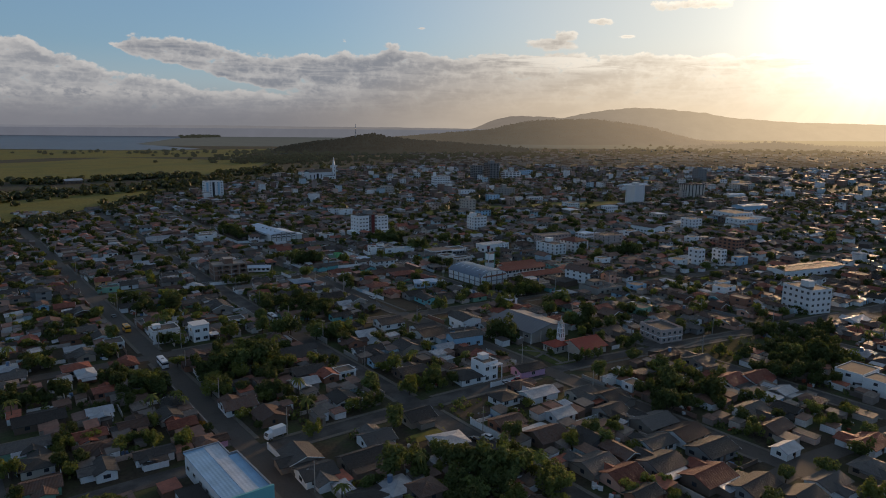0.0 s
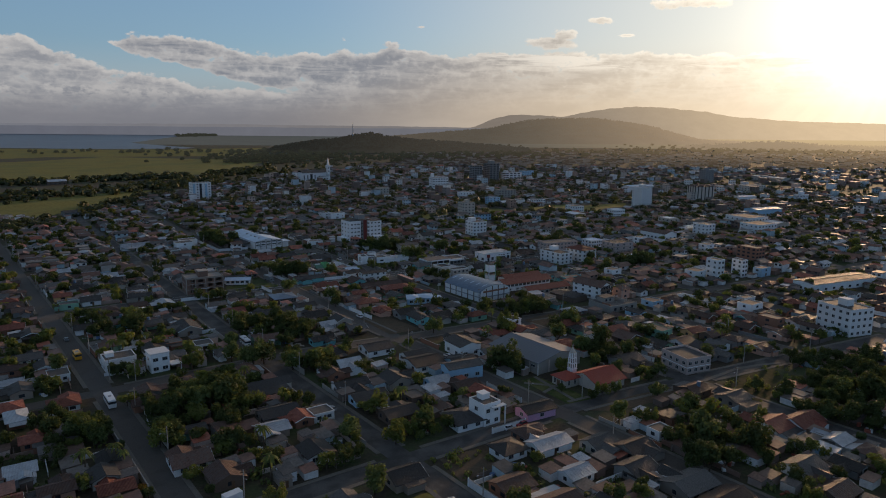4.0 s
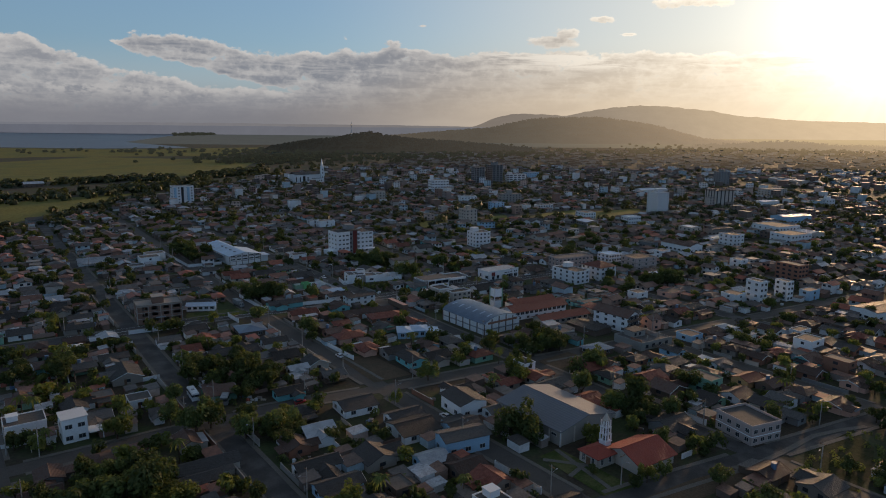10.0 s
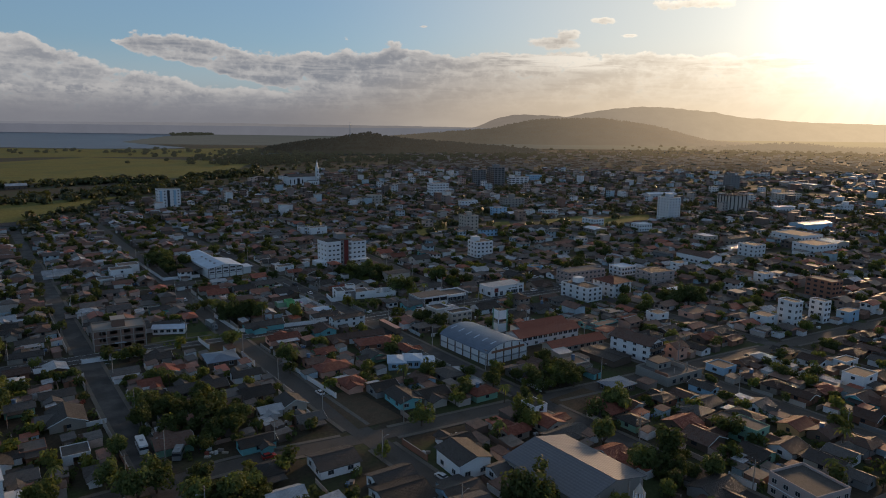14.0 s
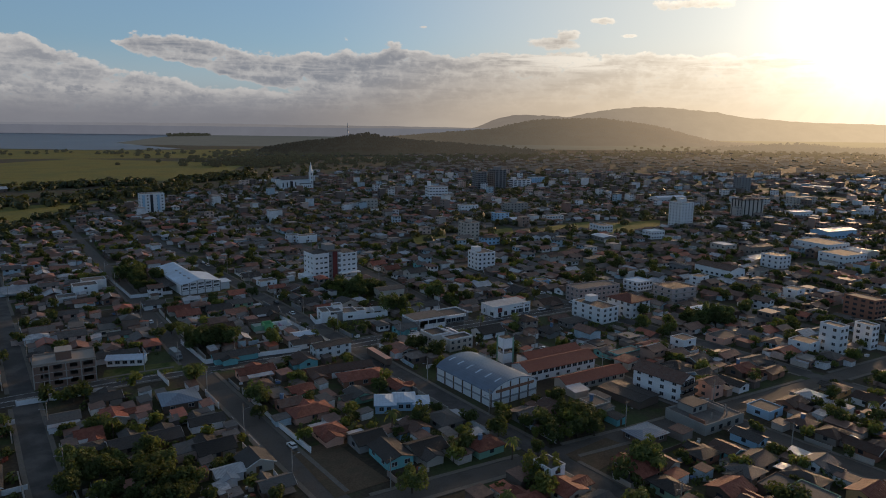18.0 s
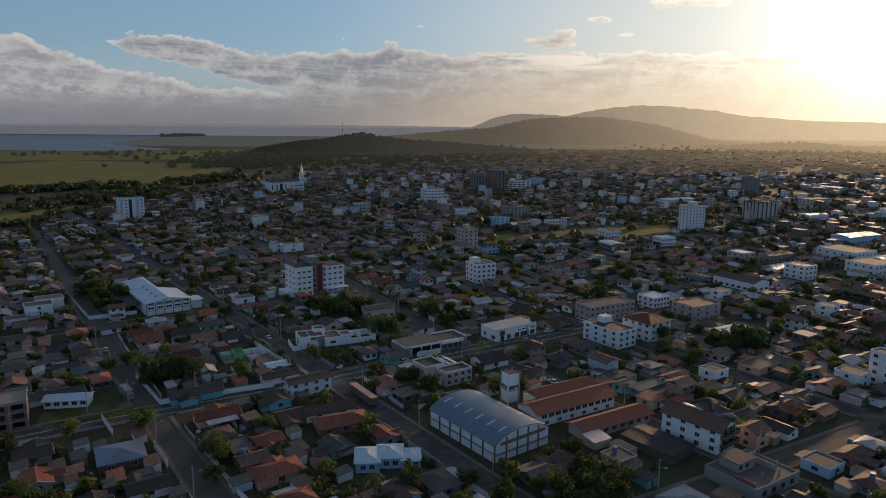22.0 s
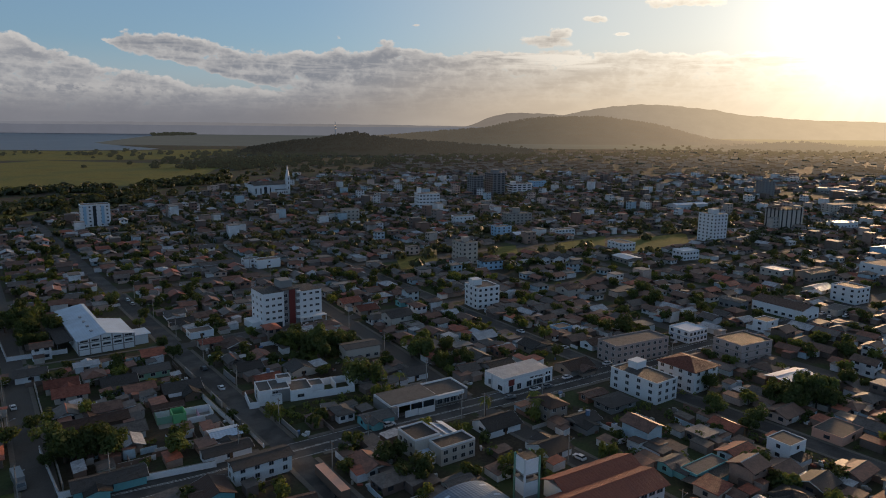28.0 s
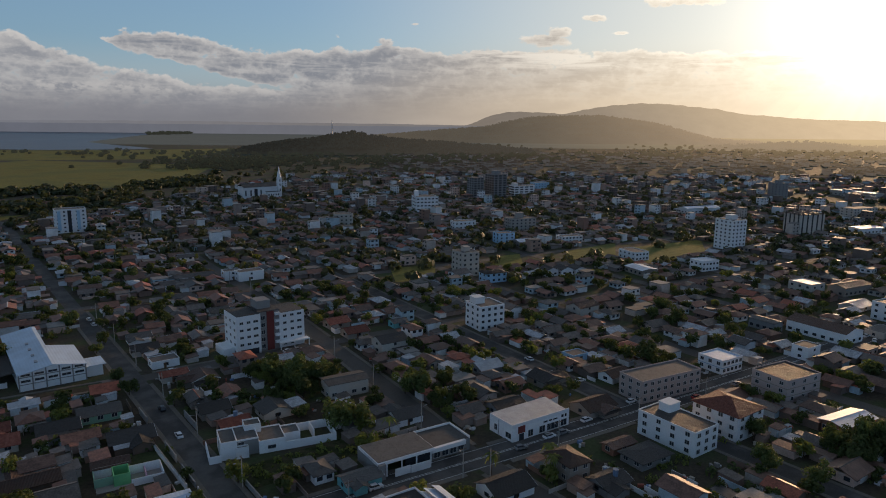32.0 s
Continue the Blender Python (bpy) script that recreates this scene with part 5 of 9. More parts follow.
def church():
    t = thing("church", pose(533, 1010, 0, 0, 0, 0), "large pale blue-white church with tall pointed spire", "church")
    keep(505, 560, 995, 1025)
    part("wall", Mesh().box(-23, 21, -4, 14, -0.2, 14.0).gable_end(1, 1, 14, 0.1), "white", t)
    r = Mesh().gable(44, 18, 14.0, 3.5, 0.6, 0.3, "x")
    r.moved(pose(-1, 5, 0))
    part("roof", r, "fibre", t)
    part("aisle", Mesh().box(4, 20, -9, -4, -0.2, 7.5), "white", t)
    part("aisle_roof", Mesh().box(3.7, 20.3, -9.3, -4, 7.5, 7.9), "fibre", t)
    tw = part("bell_tower", Mesh().box(18.2, 22.6, -8, -3.6, -0.2, 24), "white", t)
    part("spire", Mesh().tube((20.4, -5.8, 24), (20.4, -5.8, 37), 2.8, 0.15, 4), "white", tw)
    for i in range(4):
        window(t, -20.5 + 6.2 * i, -4, 3.5, 0, 1.6 if i != 2 else 4.0, 6.5 if i != 2 else 8.0, full=False)
    for i in range(5):
        window(t, 5.5 + 3.0 * i, -9, 3, 0, 1.4, 2.0, full=False)
    for z in (8, 14, 19):
        window(tw, 20.4, -8, z, 0, 1.2, 2.6, full=False)


church()
mx, my = uv(-293, 2278)
m = thing("radio_mast", pose(mx, my, 52), "slender lattice radio mast on the hilltop", "mast")
for a in range(3):
    part("mast_leg", Mesh().tube((1.6 * math.cos(a * 2.1), 1.6 * math.sin(a * 2.1), -8), (0.4 * math.cos(a * 2.1), 0.4 * math.sin(a * 2.1), 34), 0.35, 0.25, 5), "metal", m)
for k in range(8):
    part("mast_ring", Mesh().tube((0, 0, -2 + 4.5 * k), (0, 0, -1.6 + 4.5 * k), 1.5 - 0.14 * k, 1.5 - 0.14 * k, 6), "metal", m)


# ---------------------------------------------------------------- more single buildings
WOODS = [[(75, 268), (111, 268), (111, 246), (100, 224), (76, 224)], [(48, 236), (65, 236), (65, 263), (46, 263)], [(91, 112), (128, 112), (128, 140), (104, 151)],
         [(136, 247), (155, 250), (153, 276), (136, 276)], [(197, 205), (207, 204), (206, 222), (197, 222)], [(224, 200), (250, 193), (250, 217), (236, 219)],
         [(396, 302), (426, 302), (430, 316), (398, 318)], [(288, 444), (315, 440), (321, 470), (292, 472)], [(131, 296), (163, 296), (160, 330), (134, 330)],
         [(197, 412), (215, 411), (214, 424), (197, 424)], [(202, 528), (216, 524), (214, 570), (203, 590)], [(262, 399), (288, 399), (287, 409), (262, 409)],
         [(83, 340), (100, 340), (100, 362), (83, 362)], [(14, 250), (38, 250), (38, 262), (14, 262)], [(330, 405), (345, 405), (345, 432), (330, 432)], [(136, 196), (150, 196), (150, 215), (136, 215)],
         [(259, 140), (302, 154), (334, 133), (300, 112), (264, 102), (244, 116)], [(204, 144), (229, 128), (205, 111), (188, 126)], [(251, 291), (256, 262), (277, 262), (278, 276)],
         [(200, 231), (209, 234), (206, 243), (198, 243)], [(237, 208), (248, 214), (260, 208), (246, 199)], [(272, 345), (279, 345), (278, 366), (270, 366)]]


def inside(x, y, poly):
    hit = False
    for (a, b), (c, d) in zip(poly, poly[1:] + poly[:1]):
        if (b > y) != (d > y) and x < a + (c - a) * (y - b) / (d - b):
            hit = not hit
    return hit


def wooded(x, y):
    return any(inside(x, y, w) for w in WOODS)


def low_building(name, x0, x1, y0, y1, h, rise, wall, roof, label, category="building", turn=-4.0, south=3, west=2, form="gable", over=0.6, ww=1.6, full=True):
    """A long low building under a pitched sheet or tile roof."""
    keep(x0, x1, y0, y1)
    w, d = x1 - x0, y1 - y0
    along = "y" if d > w else "x"
    t = thing(name, pose((x0 + x1) / 2, (y0 + y1) / 2, 0, 0, 0, turn), label, category)
    b, r = Mesh().box(-w / 2, w / 2, -d / 2, d / 2, -0.2, h), Mesh()
    if form == "gable":
        b.gable_end(w, d, h, rise, along)
        r.gable(w, d, h, rise, over, 0.15, along)
    else:
        r.hip(w, d, h, rise, over)
    part("wall", b, wall, t)
    part("roof", r, roof, t)
    facade(t, "s", w, d, 1, south, 1.0, h, ww, 1.2, full)
    facade(t, "w", w, d, 1, west, 1.0, h, ww, 1.2, full)
    return t


def shop_corner():
    """The corner building with dark flat roofs and a pale stepped roof beside them."""
    keep(279, 297, 349, 367)
    t = thing("shop_building", pose(287.5, 358, 0, 0, 0, -4), "cream two-storey corner building with dark flat roofs", "building")
    for x0, x1, y0, y1, h in ((-8, 0.4, -1.5, 8, 6.0), (-3.5, 8.2, -8, -1.6, 5.0)):
        v = part("volume", Mesh().box(x0, x1, y0, y1, -0.2, h), "cream", t)
        part("parapet", Mesh().box(x0, x1, y0, y0 + 0.2, h, h + 0.6).box(x0, x1, y1 - 0.2, y1, h, h + 0.6).box(x0, x0 + 0.2, y0 + 0.2, y1 - 0.2, h, h + 0.6).box(x1 - 0.2, x1, y0 + 0.2, y1 - 0.2, h, h + 0.6), "white", v)
        part("roof", Mesh().box(x0 + 0.2, x1 - 0.2, y0 + 0.2, y1 - 0.2, h, h + 0.1), "dark_fibre", v)
    part("volume", Mesh().box(0.6, 7.8, -1.4, 8, -0.2, 4.4), "white", t)
    for i in range(3):
        x = 0.6 + 2.4 * i
        c = [(x, -1.5, 5.3), (x + 2.35, -1.5, 4.5), (x + 2.35, 8.2, 4.5), (x, 8.2, 5.3)]
        part("roof_strip", Mesh().add(c + [(a, b, z - 0.15) for a, b, z in c], [(0, 1, 2, 3), (7, 6, 5, 4), (0, 4, 5, 1), (1, 5, 6, 2), (2, 6, 7, 3), (3, 7, 4, 0)]), "white_sheet", t, "pale sloping roof strip")
    c = [(-8, -5.8, 2.4), (-3.6, -5.8, 2.4), (-3.6, -1.6, 3.0), (-8, -1.6, 3.0)]
    part("lean_to_roof", Mesh().add(c + [(a, b, z - 0.12) for a, b, z in c], [(0, 1, 2, 3), (7, 6, 5, 4), (0, 4, 5, 1), (1, 5, 6, 2), (2, 6, 7, 3), (3, 7, 4, 0)]), "white_sheet", t)
    part("lean_to", Mesh().box(-7.8, -3.7, -5.5, -1.6, -0.2, 2.3), "white", t)
    for x in (-2, 1, 4, 6.8):
        for z in (0.9, 3.3):
            window(t, x, -8, z, 0, 1.4, 1.2)
    for y in (0.5, 3.5, 6.2):
        for z in (0.9, 3.6):
            window(t, -8, y, z, -90, 1.4, 1.2)


shop_corner()
low_building("long_house", 166, 179.5, 411, 417, 2.9, 0.9, "white", "white_sheet", "long low white house with pale sheet roof by the main road", "house", -28, 5, 1)
low_building("workshop", 171, 182.5, 356, 367.5, 3.0, 1.2, "brown", "hall_roof", "low brown workshop under a blue-grey metal hip roof", "workshop", -8, 2, 2, "hip")
low_building("factory_hall", 428, 482, 194, 208, 5.0, 0.8, "white", "dark_fibre", "large industrial hall with dark sheet roof", "industrial hall", -14, 8, 4, ww=2.0, full=False)
block("industrial_block", 616, 640, 330, 350, 7.0, "white", "white flat-roofed industrial block", "industrial hall", 2, 6, 4, turn=-12, full=False)
block("industrial_block", 646, 671, 354, 382, 8.0, "white", "white flat-roofed industrial block with high parapet", "industrial hall", 2, 6, 5, turn=-12, full=False)
block("apartment_house", 588, 600, 519, 536, 6.2, "white", "white two-storey block by an open lot", "building", 2, 4, 4, turn=-12, full=False)
low_building("barn", 184, 208, 1152, 1164, 5.0, 2.4, "brown", "zinc", "long barn with pale metal roof on the meadow", "barn", 4, 4, 2, full=False)
low_building("barn", 303, 321, 1044, 1054, 4.6, 2.0, "brown", "old_clay", "barn with brown roof at the edge of the meadow", "barn", 8, 3, 2, full=False)
low_building("barn", 142, 156, 774, 788, 4.4, 1.8, "grey", "fibre", "grey-roofed barn beside the meadow", "barn", 4, 3, 2, full=False)
low_building("house", 207, 217, 460, 468, 2.7, 1.6, "cream", "clay", "house with bright orange-red tile roof", "house", -6, 2, 2, over=0.8)
low_building("house", 234, 246, 466, 474, 2.8, 1.3, "green", "fibre", "long green-walled house with grey sheet roof", "house", -6, 3, 2)
low_building("shed_building", 238, 246, 399, 405, 2.8, 0.5, "beige", "white_sheet", "small building with white sheet roof beside the street", "shed", -6, 2, 1)
low_building("house", 209, 217, 282, 294, 2.9, 1.2, "teal", "dark_fibre", "teal-green house with blackened sheet roof", "house", -6, 2, 2)

# larger buildings of the middle distance
low_building("warehouse", 511, 525, 355, 382, 5.4, 1.9, "white", "old_clay", "long white warehouse with brown tile roof and buttressed side", "warehouse", -7, 3, 7, over=0.4, ww=1.8, full=False)
low_building("shop_building", 503.5, 509.8, 383, 396, 4.6, 0.5, "grey", "fibre", "low grey building with a blue fascia under sheet roof", "building", -7, 2, 4, full=False)
block("apartment_house", 565, 577, 352, 366, 9.0, "white", "white three-storey building with dark flat roof", "building", 3, 3, 3, turn=-10, full=False, roof="dark_fibre")
block("apartment_house", 587, 599, 403, 417, 6.6, "cream", "cream two-storey house with pale flat roof", "house", 2, 2, 3, turn=-10, full=False, roof="pale_sheet")
low_building("workshop", 600, 624, 390, 400, 5.2, 1.2, "beige", "fibre", "long beige workshop under sheet roof", "workshop", -10, 6, 2, full=False)
block("shop_building", 595, 609, 473, 484, 6.8, "white", "white two-storey building with bright flat roof", "building", 2, 5, 3, turn=-14, full=False, roof="pale_sheet")
block("apartment_tower", 1040, 1056, 642, 658, 21.0, "grey", "plain grey seven-storey tower in the haze", "apartment block", 7, 3, 3, turn=-20, full=False, box=(0, 0, 6, 6, 3))
low_building("shop_building", 842, 868, 472, 484, 5.2, 0.6, "white", "white_sheet", "low white hall with pale sheet roof", "industrial hall", -18, 6, 3, full=False)
low_building("factory_hall", 1168, 1188, 580, 640, 6.2, 1.0, "cream", "zinc", "very long industrial hall with shining metal roof", "industrial hall", -10, 4, 10, ww=2.0, full=False)
block("apartment_house", 936, 968, 513, 529, 11.0, "cream", "broad pale four-storey block", "apartment block", 4, 8, 3, turn=-18, full=False, roof="slab")
for x, y in ((733, 523), (744, 517), (755, 512)):
    low_building("house", x - 4.4, x + 4.4, y - 4, y + 4, 3.4, 0.9, "white", "fibre", "white row house with low sheet roof by an open lot", "house", -24, 2, 2, full=False)
low_building("market_hall", 836, 878, 632, 646, 5.4, 1.2, "white", "white_sheet", "long white hall with pale roof", "industrial hall", -18, 9, 3, ww=2.2, full=False)
block("house", 462, 476, 531, 540, 6.0, "blue", "pale blue two-storey house with dark roof", "house", 2, 4, 2, turn=-14, full=False, roof="dark_fibre", top=1.2, parapet=0.2)
block("house", 557, 571, 622, 632, 8.0, "blue", "pale blue three-storey house with flat roof", "house", 3, 3, 2, turn=-14, full=False)
block("apartment_house", 605, 629, 656, 670, 11.0, "concrete", "unpainted grey four-storey block with stair tower", "apartment block", 4, 6, 4, turn=-18, full=False, box=(0, 2, 6, 5, 4))
block("shop_building", 598, 616, 593, 603, 5.4, "white", "long white two-storey building with flat roof", "building", 2, 6, 2, turn=-20, full=False, roof="fibre")
block("apartment_house", 572, 592, 693, 703, 7.2, "white", "plain white two-storey block", "building", 2, 5, 2, turn=-16, full=False)
block("apartment_house", 802, 830, 855, 869, 12.4, "white", "white four-storey block with dark window bands", "apartment block", 4, 4, 3, turn=-16, full=False, ww=4.6, hh=1.5, box=(-10, 0, 5, 8, 3))
block("apartment_house", 872, 894, 888, 902, 10.6, "blue", "bluish three-storey block with flat roof", "apartment block", 3, 5, 3, turn=-14, full=False)
low_building("warehouse", 558, 576, 599, 611, 4.6, 1.2, "grey", "pale_sheet", "grey warehouse with pale sheet roof", "warehouse", -16, 4, 2, full=False)
low_building("long_house", 553, 565, 488, 504, 3.8, 0.8, "beige", "pale_sheet", "low beige building with pale sheet roof", "building", -14, 2, 4, full=False)
for x, y in ((508, 527), (517, 523), (525, 519)):
    low_building("house", x - 4, x + 4, y - 4.5, y + 4.5, 4.0, 1.5, "white", "dark_fibre", "white gabled row house with dark roof", "house", -16, 2, 2, full=False)
block("apartment_house", 796, 808, 667, 679, 12.0, "brown", "dark brown four-storey block", "apartment block", 4, 3, 3, turn=-20, full=False)
low_building("factory_hall", 719, 756, 385, 401, 6.8, 1.4, "blue", "zinc", "long pale blue factory hall with metal roof", "industrial hall", -14, 8, 3, ww=2.2, full=False)
low_building("factory_hall", 652, 668, 332, 349, 5.0, 1.2, "cream", "zinc", "cream factory hall with bright metal roof", "industrial hall", -12, 3, 4, full=False)
block("house", 911, 925, 433, 443, 7.4, "white", "white house with stepped upper floor", "house", 2, 3, 2, turn=-20, full=False, box=(0, 0, 5, 5, 3))
block("apartment_house", 482, 491, 263, 279, 10.6, "brick", "brown four-storey apartment house with balconies", "apartment block", 4, 3, 4, turn=-10, full=False, ww=2.0)


def villa_pale():
    """The long pale-blue villa with white sheet roofs stepping back."""
    keep(226, 244, 309, 322)
    t = thing("villa", pose(235.5, 316.2, 0, 0, 0, -32), "pale blue single-storey villa with white sheet hip roofs", "house")
    for x, y, w, d, h in ((-5.2, -0.5, 6.5, 9, 3.2), (1.2, 0.8, 7, 8, 3.4), (6.8, -0.8, 5, 7, 3.0)):
        v = part("volume", Mesh().box(x - w / 2, x + w / 2, y - d / 2, y + d / 2, -0.2, h), "blue", t)
        part("roof", Mesh().hip(w, d, h, 1.0, 0.5).moved(pose(x, y, 0)), "white_sheet", v)
        window(v, x - 1.2, y - d / 2, 1.0, 0, 1.4, 1.3)
        window(v, x + 1.2, y - d / 2, 1.0, 0, 1.4, 1.3)
    for y in (-2.6, 1.0):
        window(t, -8.45, y, 1.0, -90, 1.4, 1.3)


def unfinished_house():
    """Bare concrete walls and terraces of a house that was never roofed."""
    keep(298, 320, 239, 258)
    t = thing("unfinished_building", pose(309, 249, 0, 0, 0, -6), "bare grey concrete shell of an unfinished two-level house", "building")
    part("lower_wall", Mesh().box(-9.5, 9.5, -7.5, -7.2, -0.2, 3.6).box(-9.5, -9.2, -7.2, 8, -0.2, 3.6).box(9.2, 9.5, -7.2, 8, -0.2, 3.2).box(-9.2, 9.2, 7.7, 8, -0.2, 3.6), "concrete", t)
    part("terrace_slab", Mesh().box(-9.2, 9.2, -7.2, 7.7, 2.7, 2.95), "slab", t)
    part("upper_wall", Mesh().box(-5, 2, 1.0, 7.0, 2.95, 5.4), "concrete", t)
    part("upper_slab", Mesh().box(-5.4, 2.4, 0.6, 7.4, 5.4, 5.65), "slab", t)
    part("wall_stub", Mesh().box(4.5, 4.8, -3.5, 5, 2.95, 4.6).box(4.8, 8.2, 4.7, 5.0, 2.95, 4.4), "concrete", t)
    part("wall_stub", Mesh().box(-8, -7.7, -6, 0, 2.95, 4.1), "brick", t, "low wall of raw brick")
    # dark panels on the solid walls give the shade of unglazed holes
    for x in (-6, -2, 2, 6):
        part("opening", Mesh().box(x - 0.8, x + 0.8, -7.56, -7.5, 0.9, 2.3), "glass", t, "dark panel for the shade in an unglazed hole")
    for x in (-4.0, -1.2):
        part("opening", Mesh().box(x - 0.6, x + 0.6, 0.94, 1.0, 3.6, 4.8), "glass", t, "dark panel for the shade in an unglazed hole")
    for x, y in ((4, -5), (7.5, -2), (-2, -4)):
        part("column", Mesh().box(x - 0.15, x + 0.15, y - 0.15, y + 0.15, 2.95, 4.8), "concrete", t)


villa_pale()
unfinished_house()
t = low_building("town_house", 234.5, 250, 373.8, 380, 5.0, 0.8, "white", "dark_fibre", "white two-storey house under a shallow dark roof", "house", -3, 4, 2, ww=1.2)
facade(t, "s", 15.5, 6.2, 1, 4, 3.4, 2.5, 1.2, 1.0)
facade(t, "w", 15.5, 6.2, 1, 2, 3.4, 2.5, 1.2, 1.0)
low_building("shelter", 298.8, 309.6, 267, 284, 2.9, 0.5, "brown", "dark_fibre", "wide low shelter with blackened sheet roof", "shed", 0, 0, 0)
low_building("workshop", 277, 287.5, 248.5, 256.5, 2.7, 0.7, "brown", "hall_roof", "low workshop under a blue-grey sheet roof", "workshop", -6, 2, 2, "hip")
low_building("shed_building", 415.5, 432, 317, 325, 3.6, 0.8, "brick", "white_sheet", "shed with broad pale sheet roof", "shed", -10, 3, 2)
low_building("house", 229, 245, 339.5, 348, 2.9, 1.6, "brick", "clay", "low brick house with maroon tile roof", "house", -12, 3, 2, "hip", 0.8)
low_building("house", 230, 246, 351, 357.5, 2.9, 1.3, "white", "old_clay", "white house with dark red gable roof", "house", -12, 2, 2)
low_building("house", 196, 206, 235, 247, 5.0, 1.3, "white", "dark_fibre", "white two-storey house with dark tiled roofs", "house", -6, 2, 2, over=0.7)
low_building("house", 166.5, 178, 257.5, 268, 2.9, 1.5, "white", "dark_fibre", "white house with dark steep roof", "house", -6, 2, 2)
low_building("house", 174.5, 185.5, 241, 249, 2.9, 1.4, "white", "dark_fibre", "white house with black sheet roof", "house", -4, 3, 2)
low_building("house", 203, 211.5, 228.5, 233.8, 2.8, 1.0, "white", "fibre", "small white house with grey sheet roof", "house", -4, 2, 1)
low_building("town_house", 176.5, 190.5, 216.5, 224, 5.0, 1.0, "blue", "fibre", "pale blue two-storey house with shallow grey roof", "house", -12, 3, 2)
low_building("house", 171.5, 184, 231, 243.5, 2.9, 1.4, "white", "dark_fibre", "long white house with dark roof and open yard", "house", -6, 2, 2)
low_building("house", 152.5, 162, 182.5, 193, 2.8, 1.5, "white", "dark_fibre", "white bungalow with dark roof behind a low wall", "house", -8, 2, 2, "hip", 0.8)
low_building("house", 105.5, 113.5, 191.5, 200, 2.8, 1.3, "white", "dark_fibre", "white house with dark roof beside a carport", "house", -4, 2, 1)
low_building("house", 113.5, 123.5, 145.5, 153, 2.8, 0.9, "grey", "zinc", "low house under a broad blue-grey sheet roof", "house", -14, 1, 1, "hip", 0.7)
low_building("house", 150.5, 158.5, 160, 167.5, 2.8, 1.4, "white", "dark_fibre", "small white house with black hip roof", "house", -4, 2, 1, "hip", 0.8)
low_building("town_house", 305.5, 320, 437, 445, 5.4, 0.6, "cream", "slab", "cream two-storey house with terraces", "house", -8, 4, 2)
low_building("garden_house", 349.5, 361, 343, 351, 2.7, 1.1, "grey", "dark_fibre", "low dark-roofed house behind garden walls", "house", -6, 2, 2, "hip", 0.8)
low_building("garden_house", 350, 359, 353.5, 358, 2.5, 0.7, "brick", "old_clay", "small brick outhouse with brown roof", "house", -6, 1, 1)


def lime_ruin():
    """Roofless rooms with lime-green walls inside a pale boundary wall."""
    keep(228, 247, 417, 431)
    t = thing("roofless_house", pose(237, 424, 0, 0, 0, -8), "roofless half-built house with lime green and white walls", "house")
    for x0, x1, y0, y1, h, c in ((-3.5, 0.5, -2.5, -2.3, 3.2, "lime"), (-3.5, -3.3, -2.3, 3.0, 3.2, "lime"), (0.3, 0.5, -2.3, 3.0, 3.2, "lime"), (-3.3, 0.3, 2.8, 3.0, 3.2, "lime"),
                                 (-8, -3.5, -1.0, -0.8, 2.4, "green"), (-8, -7.8, -0.8, 4.5, 2.4, "green"), (0.5, 8.5, -4.4, -4.2, 2.0, "white"), (8.3, 8.5, -4.2, 2.5, 2.3, "white"), (0.5, 8.3, 2.3, 2.5, 2.6, "white"), (4.2, 4.4, -4.2, 2.3, 1.8, "pink"), (-7.8, -3.5, 4.3, 4.5, 2.2, "white")):
        part("wall_panel", Mesh().box(x0, x1, y0, y1, -0.2, h), c, t)
    part("floor_slab", Mesh().box(-7.8, 8.3, -4.2, 4.3, -0.1, 0.12), "concrete", t)
    part("rear_roof", Mesh().gable(9, 4.6, 2.7, 0.9, 0.5, 0.14, "x").moved(pose(-3.5, 7.2, 0)), "old_clay", t)
    part("rear_wall", Mesh().box(-8, 1, 4.9, 9.4, -0.2, 2.75), "beige", t)


lime_ruin()

# ---------------------------------------------------------------- houses that stand out, one by one
PLACED = []


def place(x, y, w, d, roof, wall, form, floors):
    """Notes a house for building, unless a landmark stands there."""
    if free(x, y, 2.0):
        PLACED.append((x, y, w, d, roof, wall, form, floors))
        keep(x - w / 2, x + w / 2, y - d / 2, y + d / 2, 0.5)


place(184, 70, 10, 7, "fibre", "white", "gable", 1)
place(218, 73, 10, 8, "clay", "white", "gable", 1)
place(171, 70, 9, 8, "dark_fibre", "grey", "gable", 1)
place(202, 66, 9, 8, "fibre", "beige", "hip", 1)
place(196, 56, 10, 8, "old_clay", "white", "gable", 1)
place(231, 66, 9, 8, "old_clay", "cream", "gable", 1)
place(240, 54, 9, 8, "dark_fibre", "white", "gable", 1)
place(214, 58, 8, 7, "old_clay", "brick", "gable", 1)
place(262, 58, 10, 8, "fibre", "white", "gable", 1)
place(276, 52, 9, 8, "clay", "white", "hip", 1)
place(258, 46, 9, 8, "old_clay", "beige", "gable", 1)
place(17.8, 220.2, 14, 7, "fibre", "green", "gable", 1)
place(43.0, 281.7, 9, 8, "clay", "white", "hip", 1)
place(58.5, 275.5, 9, 8, "clay", "white", "hip", 1)
place(46.7, 306.1, 7, 6, "zinc", "white", "gable", 1)
place(21.9, 285.3, 10, 7, "fibre", "white", "gable", 1)
place(35.5, 267.6, 7, 6, "zinc", "white", "shed", 1)
place(24.7, 238.1, 14, 8, "dark_fibre", "brown", "gable", 1)
place(41.1, 233.2, 7, 6, "zinc", "white", "gable", 1)
place(59.2, 208.0, 8, 6, "clay", "brown", "gable", 1)
